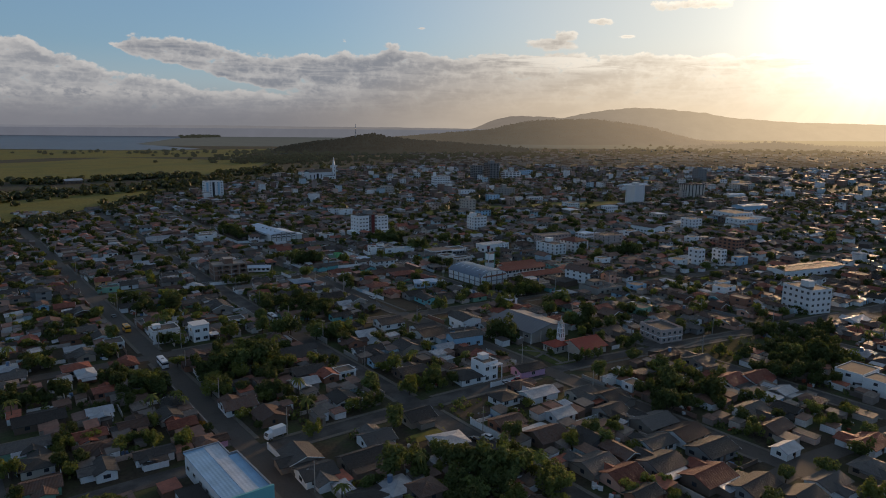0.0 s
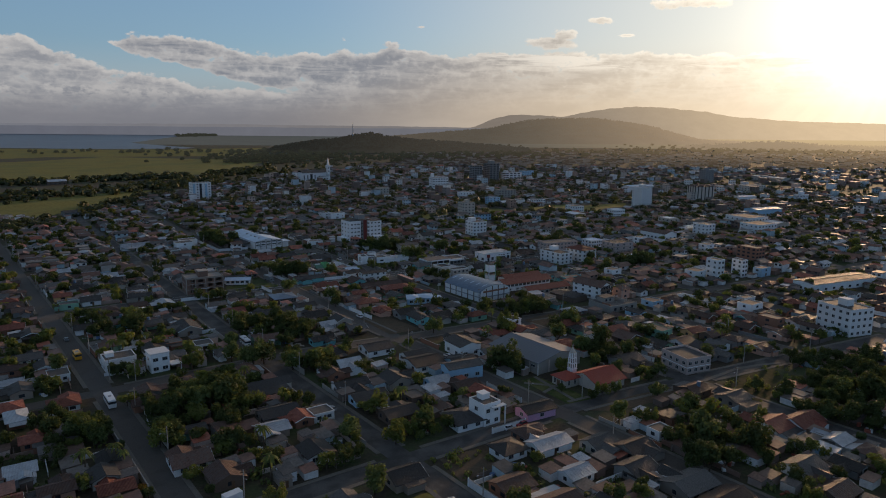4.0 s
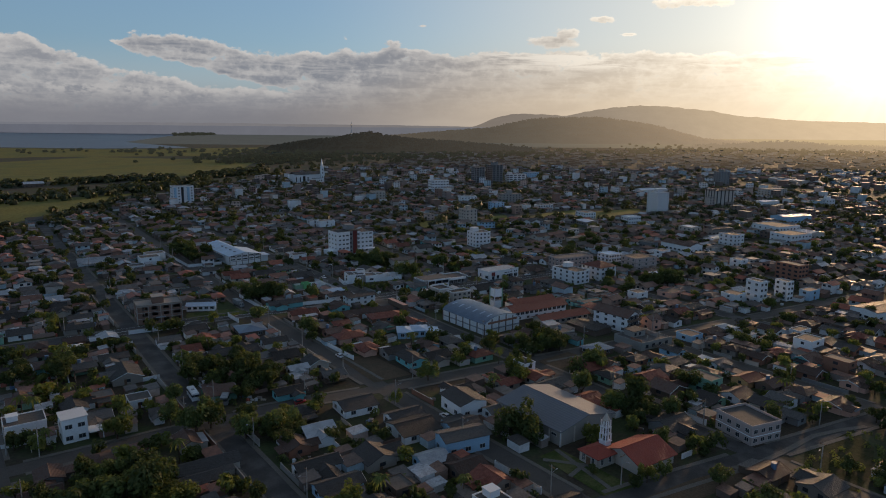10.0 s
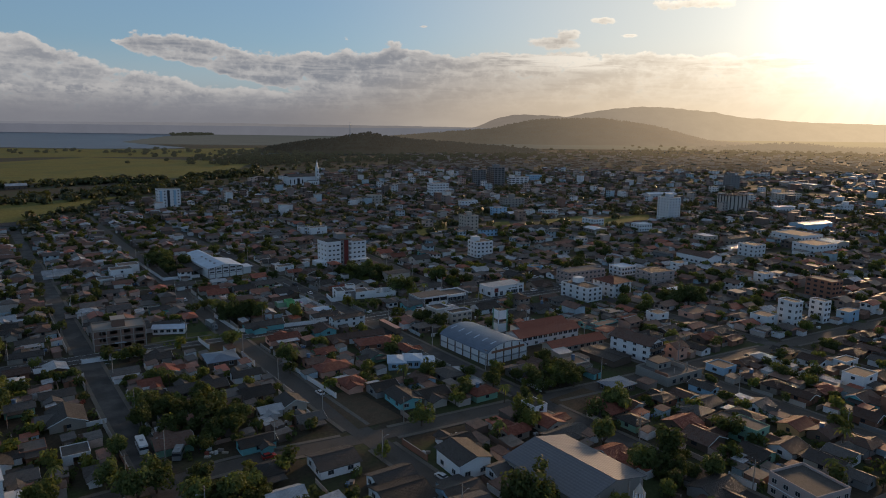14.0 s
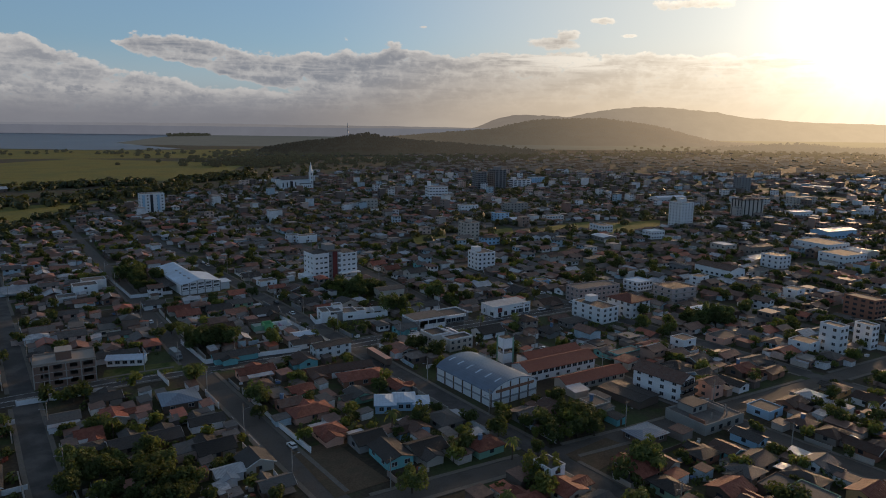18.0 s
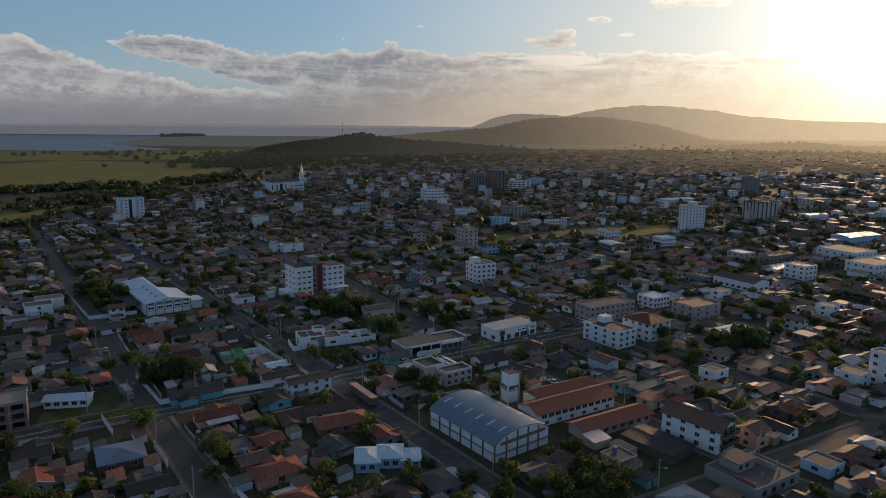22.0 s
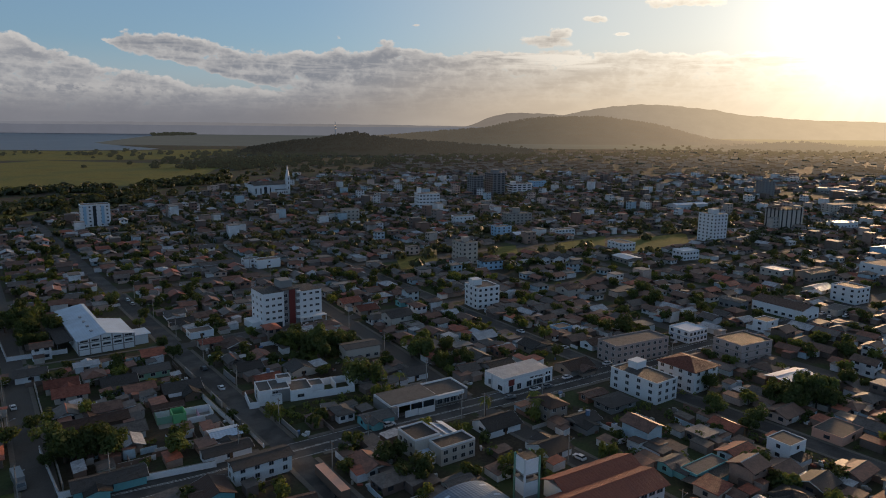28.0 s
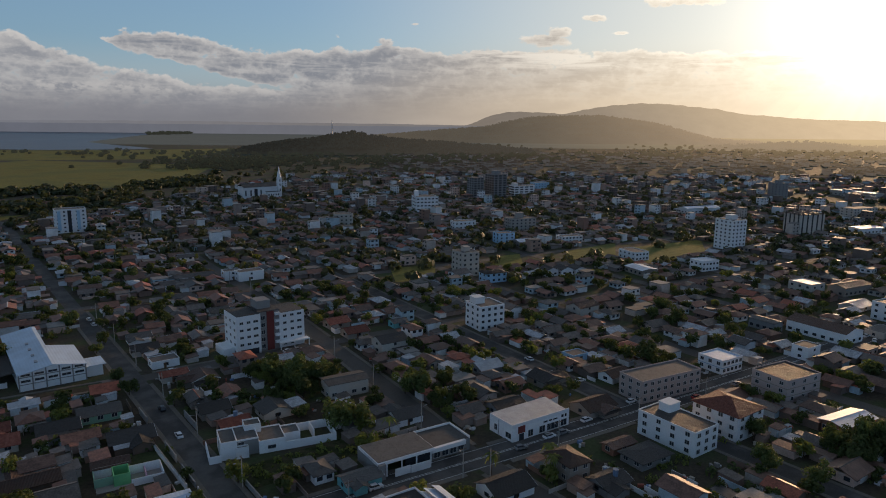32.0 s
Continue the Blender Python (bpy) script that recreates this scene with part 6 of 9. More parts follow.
place(47.0, 193.2, 10, 5, "dark_fibre", "white", "gable", 1)
place(79.1, 211.8, 10, 8, "old_clay", "white", "gable", 1)
place(83.8, 198.2, 8, 9, "old_clay", "brown", "gable", 1)
place(108.2, 190.8, 8, 7, "fibre", "white", "gable", 1)
place(102.4, 163.5, 9, 8, "fibre", "white", "gable", 1)
place(121.5, 169.2, 9, 8, "dark_fibre", "beige", "gable", 1)
place(79.5, 167.3, 9, 10, "fibre", "beige", "gable", 1)
place(78.7, 156.0, 9, 8, "fibre", "white", "gable", 1)
place(113.8, 151.0, 9, 7, "zinc", "white", "gable", 1)
place(80.8, 260.5, 9, 6, "old_clay", "brick", "gable", 1)
place(85.4, 230.4, 8, 5, "fibre", "green", "gable", 1)
place(119.1, 251.2, 16, 6, "fibre", "cream", "gable", 1)
place(153.0, 252.4, 9, 8, "zinc", "white", "gable", 1)
place(178.0, 238.9, 10, 9, "old_clay", "white", "gable", 1)
place(142.9, 233.5, 12, 6, "dark_fibre", "white", "gable", 1)
place(112.0, 226.7, 12, 8, "dark_fibre", "beige", "gable", 1)
place(94.0, 414.7, 9, 8, "fibre", "white", "gable", 1)
place(56.4, 446.8, 9, 7, "fibre", "white", "gable", 1)
place(81.5, 363.0, 8, 7, "dark_fibre", "white", "gable", 1)
place(115.7, 469.6, 7, 6, "zinc", "white", "gable", 1)
place(56.0, 332.6, 8, 7, "fibre", "white", "gable", 1)
place(116.3, 309.7, 7, 7, "fibre", "white", "flat", 1)
place(36.5, 430.7, 8, 7, "fibre", "white", "gable", 1)
place(55.7, 382.0, 9, 7, "clay", "brick", "gable", 1)
place(82.7, 461.3, 10, 8, "fibre", "cream", "gable", 1)
place(92.6, 155.1, 12, 8, "dark_fibre", "beige", "gable", 1)
place(152.4, 161.8, 9, 7, "fibre", "white", "gable", 1)
place(149.5, 182.5, 9, 9, "dark_fibre", "white", "gable", 1)
place(166.4, 159.0, 12, 7, "zinc", "white", "gable", 1)
place(159.5, 142.5, 8, 6, "zinc", "white", "gable", 1)
place(144.6, 134.3, 10, 9, "old_clay", "brown", "gable", 1)
place(184.5, 142.0, 9, 8, "dark_fibre", "beige", "gable", 1)
place(174.7, 134.2, 9, 8, "dark_fibre", "grey", "gable", 1)
place(178.9, 120.6, 12, 9, "fibre", "beige", "gable", 1)
place(179.5, 109.8, 11, 9, "old_clay", "white", "gable", 1)
place(167.2, 111.5, 10, 7, "fibre", "white", "gable", 1)
place(157.5, 102.8, 11, 9, "dark_fibre", "grey", "gable", 1)
place(142.2, 113.5, 10, 9, "fibre", "beige", "gable", 1)
place(143.6, 105.3, 10, 8, "clay", "salmon", "gable", 1)
place(161.5, 90.9, 12, 9, "clay", "brown", "gable", 1)
place(176.8, 99.1, 12, 9, "dark_fibre", "grey", "gable", 1)
place(212.6, 106.6, 9, 8, "fibre", "white", "gable", 1)
place(205.6, 95.3, 10, 7, "old_clay", "brown", "gable", 1)
place(242.1, 121.1, 12, 8, "clay", "white", "gable", 1)
place(273.7, 98.6, 13, 10, "fibre", "white", "flat", 2)
place(269.3, 88.4, 9, 9, "fibre", "white", "flat", 2)
place(355.5, 131.1, 12, 8, "zinc", "white", "gable", 1)
place(166.7, 80.7, 12, 7, "dark_fibre", "grey", "gable", 1)
place(194.1, 86.0, 7, 5, "zinc", "white", "gable", 1)
place(83.9, 432.1, 8, 6, "clay", "ochre", "gable", 1)
place(96.9, 497.2, 9, 6, "zinc", "teal", "gable", 1)
place(119.4, 294.6, 7, 5, "fibre", "white", "gable", 1)
place(115.0, 244.3, 10, 5, "dark_fibre", "white", "gable", 1)
place(116.4, 219.0, 6, 7, "clay", "brick", "gable", 1)
place(123.1, 218.7, 7, 6, "fibre", "white", "flat", 1)
place(105.5, 216.9, 9, 7, "zinc", "beige", "gable", 1)
place(142.5, 221.0, 12, 6, "dark_fibre", "blue", "gable", 1)
place(158.3, 228.3, 9, 9, "dark_fibre", "beige", "gable", 1)
place(174.4, 263.7, 10, 8, "dark_fibre", "white", "gable", 1)
place(170.0, 217.6, 8, 7, "zinc", "blue", "gable", 1)
place(143.3, 203.5, 11, 8, "dark_fibre", "brown", "gable", 1)
place(142.9, 367.6, 9, 7, "fibre", "white", "gable", 1)
place(177.3, 364.5, 10, 6, "zinc", "blue", "gable", 1)
place(207.7, 327.4, 13, 8, "clay", "salmon", "hip", 1)
place(205.6, 310.7, 8, 7, "clay", "salmon", "hip", 1)
place(207.7, 372.1, 13, 7, "clay", "salmon", "gable", 1)
place(236.6, 321.7, 12, 7, "fibre", "blue", "flat", 1)
place(175.0, 207.9, 9, 8, "old_clay", "brown", "gable", 1)
place(190.4, 228.8, 10, 9, "dark_fibre", "blue", "gable", 1)
place(205.3, 232.8, 9, 6, "fibre", "cream", "gable", 1)
place(206.8, 251.2, 9, 7, "dark_fibre", "white", "gable", 1)
place(178.5, 150.3, 9, 7, "fibre", "cream", "gable", 1)
place(242.7, 144.6, 9, 8, "fibre", "beige", "gable", 1)
place(232.1, 125.2, 10, 9, "clay", "white", "gable", 1)
place(200.3, 144.7, 6, 5, "fibre", "white", "flat", 1)
place(238.6, 156.9, 9, 7, "old_clay", "brown", "gable", 1)
place(102.3, 302.2, 7, 6, "fibre", "cream", "gable", 1)
place(107.4, 299.3, 5, 4, "zinc", "white", "gable", 1)
place(118.4, 336.9, 10, 13, "fibre", "beige", "gable", 1)
place(119.2, 358.0, 10, 7, "fibre", "cream", "gable", 1)
place(140.0, 300.1, 10, 9, "old_clay", "green", "gable", 1)
place(159.5, 285.8, 10, 6, "dark_fibre", "teal", "gable", 1)
place(157.2, 376.9, 9, 7, "dark_fibre", "beige", "gable", 1)
place(178.1, 339.5, 10, 6, "dark_fibre", "white", "gable", 1)
place(173.9, 320.5, 10, 8, "dark_fibre", "beige", "gable", 1)
place(179.4, 291.1, 8, 6, "fibre", "brown", "gable", 1)
place(171.9, 304.6, 7, 5, "zinc", "white", "gable", 1)
place(180.5, 251.5, 14, 6, "fibre", "white", "gable", 1)
place(242.7, 378.9, 13, 7, "fibre", "cream", "flat", 2)
place(239.3, 350.5, 12, 9, "old_clay", "brick", "gable", 1)
place(213.2, 345.7, 8, 6, "clay", "green", "gable", 1)
place(222.8, 284.8, 10, 8, "dark_fibre", "cream", "gable", 1)
place(119.7, 425.9, 10, 6, "fibre", "white", "gable", 1)
place(115.9, 408.5, 12, 6, "dark_fibre", "beige", "gable", 1)
place(153.7, 563.5, 20, 9, "zinc", "white", "gable", 1)
place(188.4, 553.4, 12, 9, "fibre", "white", "flat", 2)
place(171.1, 531.8, 9, 8, "fibre", "white", "flat", 1)
place(170.1, 421.0, 16, 6, "fibre", "white", "gable", 1)
place(211.0, 474.0, 10, 7, "clay", "cream", "gable", 1)
place(238.6, 422.8, 12, 6, "fibre", "green", "gable", 1)
place(276.6, 422.4, 24, 8, "fibre", "white", "flat", 1)
place(298.4, 385.6, 14, 8, "fibre", "white", "flat", 1)
place(236.7, 236.0, 14, 6, "fibre", "beige", "gable", 1)
place(262.5, 283.7, 7, 6, "fibre", "grey", "gable", 1)
place(287.7, 276.8, 7, 7, "fibre", "cream", "flat", 1)
place(284.5, 253.5, 9, 7, "zinc", "blue", "gable", 1)
place(333.3, 310.3, 7, 5, "fibre", "teal", "gable", 1)
place(366.5, 295.1, 8, 7, "fibre", "white", "flat", 2)
place(272.5, 219.1, 9, 8, "clay", "brown", "gable", 1)
place(268.4, 209.3, 9, 9, "old_clay", "brown", "gable", 1)
place(300.3, 196.8, 9, 7, "clay", "ochre", "gable", 1)
place(244.1, 190.7, 11, 9, "dark_fibre", "grey", "gable", 1)
place(372.9, 266.1, 9, 8, "fibre", "cream", "gable", 1)
place(330.3, 240.2, 8, 8, "fibre", "blue", "flat", 1)
place(405.8, 262.8, 9, 9, "fibre", "white", "flat", 2)
place(447.3, 242.0, 10, 6, "fibre", "blue", "flat", 2)
place(357.8, 201.3, 10, 8, "fibre", "white", "flat", 2)
place(377.3, 213.9, 9, 5, "fibre", "white", "flat", 1)
place(164.3, 336.4, 9, 8, "dark_fibre", "brown", "gable", 1)
place(180.2, 306.5, 8, 8, "fibre", "cream", "gable", 1)
place(182.1, 296.0, 6, 5, "clay", "brick", "gable", 1)
place(210.0, 286.9, 8, 6, "fibre", "teal", "gable", 1)
place(212.1, 299.4, 9, 8, "dark_fibre", "grey", "gable", 1)
place(239.5, 342.0, 13, 7, "clay", "brick", "gable", 1)
place(182.0, 542.7, 12, 9, "fibre", "white", "flat", 2)
place(204.0, 492.0, 10, 8, "fibre", "white", "gable", 1)
place(181.0, 470.4, 11, 9, "dark_fibre", "brown", "gable", 1)
place(177.7, 447.7, 9, 5, "fibre", "teal", "gable", 1)
place(167.2, 476.8, 7, 7, "fibre", "white", "gable", 1)
place(238.6, 392.2, 13, 6, "dark_fibre", "white", "gable", 1)
place(208.4, 394.3, 17, 7, "dark_fibre", "teal", "gable", 1)
place(269.7, 451.0, 9, 8, "dark_fibre", "beige", "gable", 1)
place(270.8, 506.4, 10, 7, "fibre", "white", "flat", 1)
place(317.2, 440.9, 9, 7, "fibre", "white", "flat", 2)
place(298.0, 254.1, 10, 7, "dark_fibre", "brown", "gable", 1)
place(272.8, 248.5, 12, 9, "fibre", "beige", "gable", 1)
place(311.5, 243.4, 8, 7, "dark_fibre", "brick", "gable", 1)
place(322.1, 253.4, 9, 6, "old_clay", "grey", "gable", 1)
place(359.1, 264.9, 9, 7, "clay", "brown", "gable", 1)
place(338.3, 303.7, 14, 5, "fibre", "teal", "flat", 1)
place(496.4, 310.7, 8, 8, "fibre", "white", "flat", 2)
place(434.3, 326.3, 14, 6, "zinc", "white", "gable", 1)
place(540.3, 353.0, 14, 8, "fibre", "cream", "flat", 1)
place(222.0, 489.9, 8, 5, "zinc", "white", "gable", 1)
place(240.0, 470.2, 10, 7, "fibre", "green", "gable", 1)
place(227.5, 464.5, 11, 8, "dark_fibre", "grey", "gable", 1)
place(212.4, 434.1, 20, 7, "old_clay", "brown", "gable", 1)
place(226.3, 357.2, 9, 8, "old_clay", "brick", "gable", 1)
place(271.0, 542.0, 9, 7, "fibre", "white", "gable", 1)
place(269.1, 489.1, 9, 6, "clay", "cream", "gable", 1)
place(292.4, 502.7, 8, 6, "fibre", "blue", "flat", 1)
place(284.3, 384.8, 10, 6, "fibre", "teal", "gable", 1)
place(349.3, 511.1, 10, 8, "clay", "beige", "gable", 1)
place(372.2, 494.5, 7, 6, "fibre", "teal", "gable", 1)
place(346.6, 630.2, 10, 7, "fibre", "white", "flat", 2)
place(313.4, 337.3, 9, 8, "dark_fibre", "white", "gable", 1)
place(335.2, 344.0, 9, 7, "dark_fibre", "grey", "gable", 1)
place(392.1, 291.5, 13, 9, "fibre", "salmon", "flat", 1)
place(243.3, 445.9, 12, 9, "dark_fibre", "brown", "gable", 1)
place(230.7, 428.4, 13, 6, "fibre", "lime", "gable", 1)
place(285.1, 439.4, 9, 9, "fibre", "cream", "gable", 1)
place(290.0, 430.0, 8, 6, "zinc", "white", "gable", 1)
place(270.9, 436.6, 9, 6, "clay", "brick", "gable", 1)
place(276.6, 479.9, 9, 9, "old_clay", "beige", "gable", 1)
place(268.7, 524.7, 10, 7, "dark_fibre", "cream", "gable", 1)
place(316.3, 409.4, 9, 7, "fibre", "white", "gable", 1)
place(288.0, 391.5, 10, 7, "dark_fibre", "teal", "gable", 1)
place(312.8, 561.1, 9, 8, "fibre", "cream", "gable", 1)
place(354.9, 623.6, 15, 8, "fibre", "white", "flat", 2)
place(348.9, 494.2, 10, 8, "clay", "beige", "gable", 1)
place(350.0, 468.3, 12, 9, "dark_fibre", "cream", "gable", 2)
place(347.0, 395.7, 11, 9, "dark_fibre", "grey", "gable", 1)
place(370.2, 378.2, 12, 9, "old_clay", "beige", "gable", 1)
place(375.2, 404.9, 9, 9, "dark_fibre", "beige", "gable", 1)
place(366.1, 426.7, 10, 8, "zinc", "grey", "gable", 1)
place(399.0, 391.9, 10, 7, "old_clay", "white", "gable", 1)
place(403.9, 415.0, 8, 6, "fibre", "blue", "flat", 1)
place(311.8, 358.6, 12, 9, "dark_fibre", "white", "gable", 1)
place(456.3, 455.5, 13, 8, "old_clay", "cream", "gable", 2)
place(481.5, 359.9, 9, 7, "fibre", "white", "flat", 2)
place(579.2, 378.5, 16, 10, "zinc", "cream", "gable", 1)

# ---------------------------------------------------------------- common houses
def coat(rng, far=False):
    return rng.choices(["white", "cream", "beige", "grey", "brown", "green", "teal", "blue", "pink", "ochre", "brick", "salmon"], [16, 10, 10, 13, 19, 5, 2, 3, 1, 2, 15, 4])[0]


ROOF_WORDS = dict(clay="red clay-tile", old_clay="weathered brown tile", fibre="grey fibre-cement", dark_fibre="blackened fibre-cement", zinc="pale metal-sheet")


def house(x, y, turn, w, d, roof="old_clay", wall="white", form="gable", floors=1, rng=None, annex=True, group="houses of the town", full=False):
    """A small town house: walls, roof, windows, door, often a lean-to or porch."""
    rng = rng or random.Random(int(x * 31 + y * 17))
    h = 2.62 * floors + 0.1
    words = "%s %s house under a %s roof" % ("two-storey" if floors > 1 else "single-storey", wall, ROOF_WORDS.get(roof, "flat concrete"))
    name = "townhouse" if floors > 1 else "flat_roofed_house" if form in ("flat", "shed") else "bungalow" if form == "hip" else "house"
    t = thing(name, pose(x, y, 0, 0, 0, turn), words, "house", group)
    along = "y" if d >= w else "x"
    rise = min(w, d) * rng.uniform(0.15, 0.22)
    b = Mesh().box(-w / 2, w / 2, -d / 2, d / 2, -0.2, h)
    r = Mesh()
    if form == "gable":
        b.gable_end(w, d, h, rise, along)
        r.gable(w, d, h, rise, 0.6, 0.14, along)
    elif form == "hip":
        r.hip(w, d, h, rise, 0.62)
    elif form == "shed":
        over = 0.4
        z0, z1 = h + 0.1, h + 0.1 + 0.13 * w
        r.add([(-w / 2 - over, -d / 2 - over, z0), (w / 2 + over, -d / 2 - over, z1), (w / 2 + over, d / 2 + over, z1), (-w / 2 - over, d / 2 + over, z0),
               (-w / 2 - over, -d / 2 - over, z0 - 0.14), (w / 2 + over, -d / 2 - over, z1 - 0.14), (w / 2 + over, d / 2 + over, z1 - 0.14), (-w / 2 - over, d / 2 + over, z0 - 0.14)],
              [(0, 1, 2, 3), (7, 6, 5, 4), (0, 4, 5, 1), (1, 5, 6, 2), (2, 6, 7, 3), (3, 7, 4, 0)])
    else:
        for x0, x1, y0, y1 in ((-w / 2 - 0.1, w / 2 + 0.1, -d / 2 - 0.1, -d / 2 + 0.1), (-w / 2 - 0.1, w / 2 + 0.1, d / 2 - 0.1, d / 2 + 0.1),
                               (-w / 2 - 0.1, -w / 2 + 0.1, -d / 2 + 0.1, d / 2 - 0.1), (w / 2 - 0.1, w / 2 + 0.1, -d / 2 + 0.1, d / 2 - 0.1)):
            b.box(x0, x1, y0, y1, h, h + 0.32)
        r.box(-w / 2 + 0.1, w / 2 - 0.1, -d / 2 + 0.1, d / 2 - 0.1, h, h + 0.12)
    if form in ("gable", "hip") and rng.random() < 0.75:
        # a lower cross wing
        ww, dd = min(w, d) * rng.uniform(0.5, 0.8), rng.uniform(2.0, 4.2)
        sx = rng.choice((-1, 1))
        cross = Mesh().gable(ww, dd + min(w, d) / 2, h - 0.25, rise * 0.62, 0.7, 0.14, "y")
        lump = Mesh().box(-ww / 2, ww / 2, -dd / 2, dd / 2, -0.2, h - 0.25).gable_end(ww, dd, h - 0.25, rise * 0.62)
        if along == "y":
            o = rng.uniform(-0.25, 0.25) * d
            cross.moved(pose(sx * (w / 2 + dd / 2 - min(w, d) / 4), o, 0, 0, 0, 90))
            lump.moved(pose(sx * (w / 2 + dd / 2), o, 0, 0, 0, 90))
        else:
            o = rng.uniform(-0.25, 0.25) * w
            cross.moved(pose(o, sx * (d / 2 + dd / 2 - min(w, d) / 4), 0))
            lump.moved(pose(o, sx * (d / 2 + dd / 2), 0))
        part("wing", lump, wall, t)
        part("wing_roof", cross, roof, t)
    if form == "gable" and rng.random() < 0.6:
        # pale boards along one verge
        a, bb = (w / 2 + 0.6, d / 2 + 0.65) if along == "y" else (d / 2 + 0.6, w / 2 + 0.65)
        ze = h - rise * 0.6 / (a - 0.6)
        fm = Mesh()
        for s in (-1, 1):
            q = [(s * a, ze), (0, h + rise), (0, h + rise - 0.24), (s * a, ze - 0.24)]
            fm.add([(x, -bb - 0.02, z) for x, z in q] + [(x, -bb + 0.03, z + 0.02) for x, z in q], [(0, 1, 2, 3), (7, 6, 5, 4), (0, 4, 5, 1), (2, 6, 7, 3)])
        if along != "y":
            fm.v = [(-y, x, z) for x, y, z in fm.v]
        part("bargeboard", fm, "white", t)
    part("wall", b, wall, t)
    part("roof", r, roof if form != "flat" else "slab", t)
    seen = {0: "sw", 1: "wn", 2: "ne", 3: "es"}[round(turn / 90) % 4]
    for f in range(floors):
        for side in seen:
            n = rng.choice((1, 1, 2)) if ahead(x, y)[1] < 300 else 1
            facade(t, side, w, d, 1, n, 0.95 + 2.62 * f, 2.62, rng.choice((1.2, 1.4, 1.8)), 1.1, full, base=0)
    if round(turn / 90) % 4 in (0, 3):
        door(t, w * rng.uniform(-0.1, 0.1), -d / 2, 0, 0)
    if annex and rng.random() < 0.8:
        aw, ad = w * rng.uniform(0.5, 0.95), rng.uniform(2.2, 3.8)
        off = rng.uniform(-0.5, 0.5) * (w - aw)
        side = rng.choice((-1, 1))
        y0 = side * (d / 2 + ad / 2)
        z1, z0 = min(h - 0.2, 2.55), 2.1
        m = Mesh()
        ya, yb = side * d / 2, side * (d / 2 + ad + 0.3)
        c = [(off - aw / 2 - 0.2, ya, z1), (off + aw / 2 + 0.2, ya, z1), (off + aw / 2 + 0.2, yb, z0), (off - aw / 2 - 0.2, yb, z0)]
        m.add(c + [(p, q, s - 0.12) for p, q, s in c], [(0, 1, 2, 3), (7, 6, 5, 4), (0, 4, 5, 1), (1, 5, 6, 2), (2, 6, 7, 3), (3, 7, 4, 0)])
        part("porch_roof", m, rng.choice(("fibre", "dark_fibre", roof if form != "flat" else "fibre", "zinc")), t)
        if rng.random() < 0.5:
            part("annex", Mesh().box(off - aw / 2, off + aw / 2, min(ya, ya + side * ad), max(ya, ya + side * ad), -0.2, 1.98), wall, t)
        elif ahead(x, y)[1] < 240:
            for sx in (-1, 1):
                px = off + sx * (aw / 2 - 0.1)
                part("post", Mesh().box(px - 0.1, px + 0.1, ya + side * ad - 0.1, ya + side * ad + 0.1, -0.1, 2.05), wall, t)
    if rng.random() < 0.05:
        tx, ty = w * rng.uniform(-0.25, 0.25), d * rng.uniform(-0.25, 0.25)
        part("water_tank", Mesh().tube((tx, ty, h), (tx, ty, h + rise + 1.3), 0.65, 0.75, 10), "tank", t, "round blue plastic water tank")
    return t


FAR_WALL, FAR_ROOF, FAR_SLAB, FAR_WIN = Mesh(), Mesh(), Mesh(), Mesh()
HAZY_WALL, HAZY_ROOF = Mesh(), Mesh()


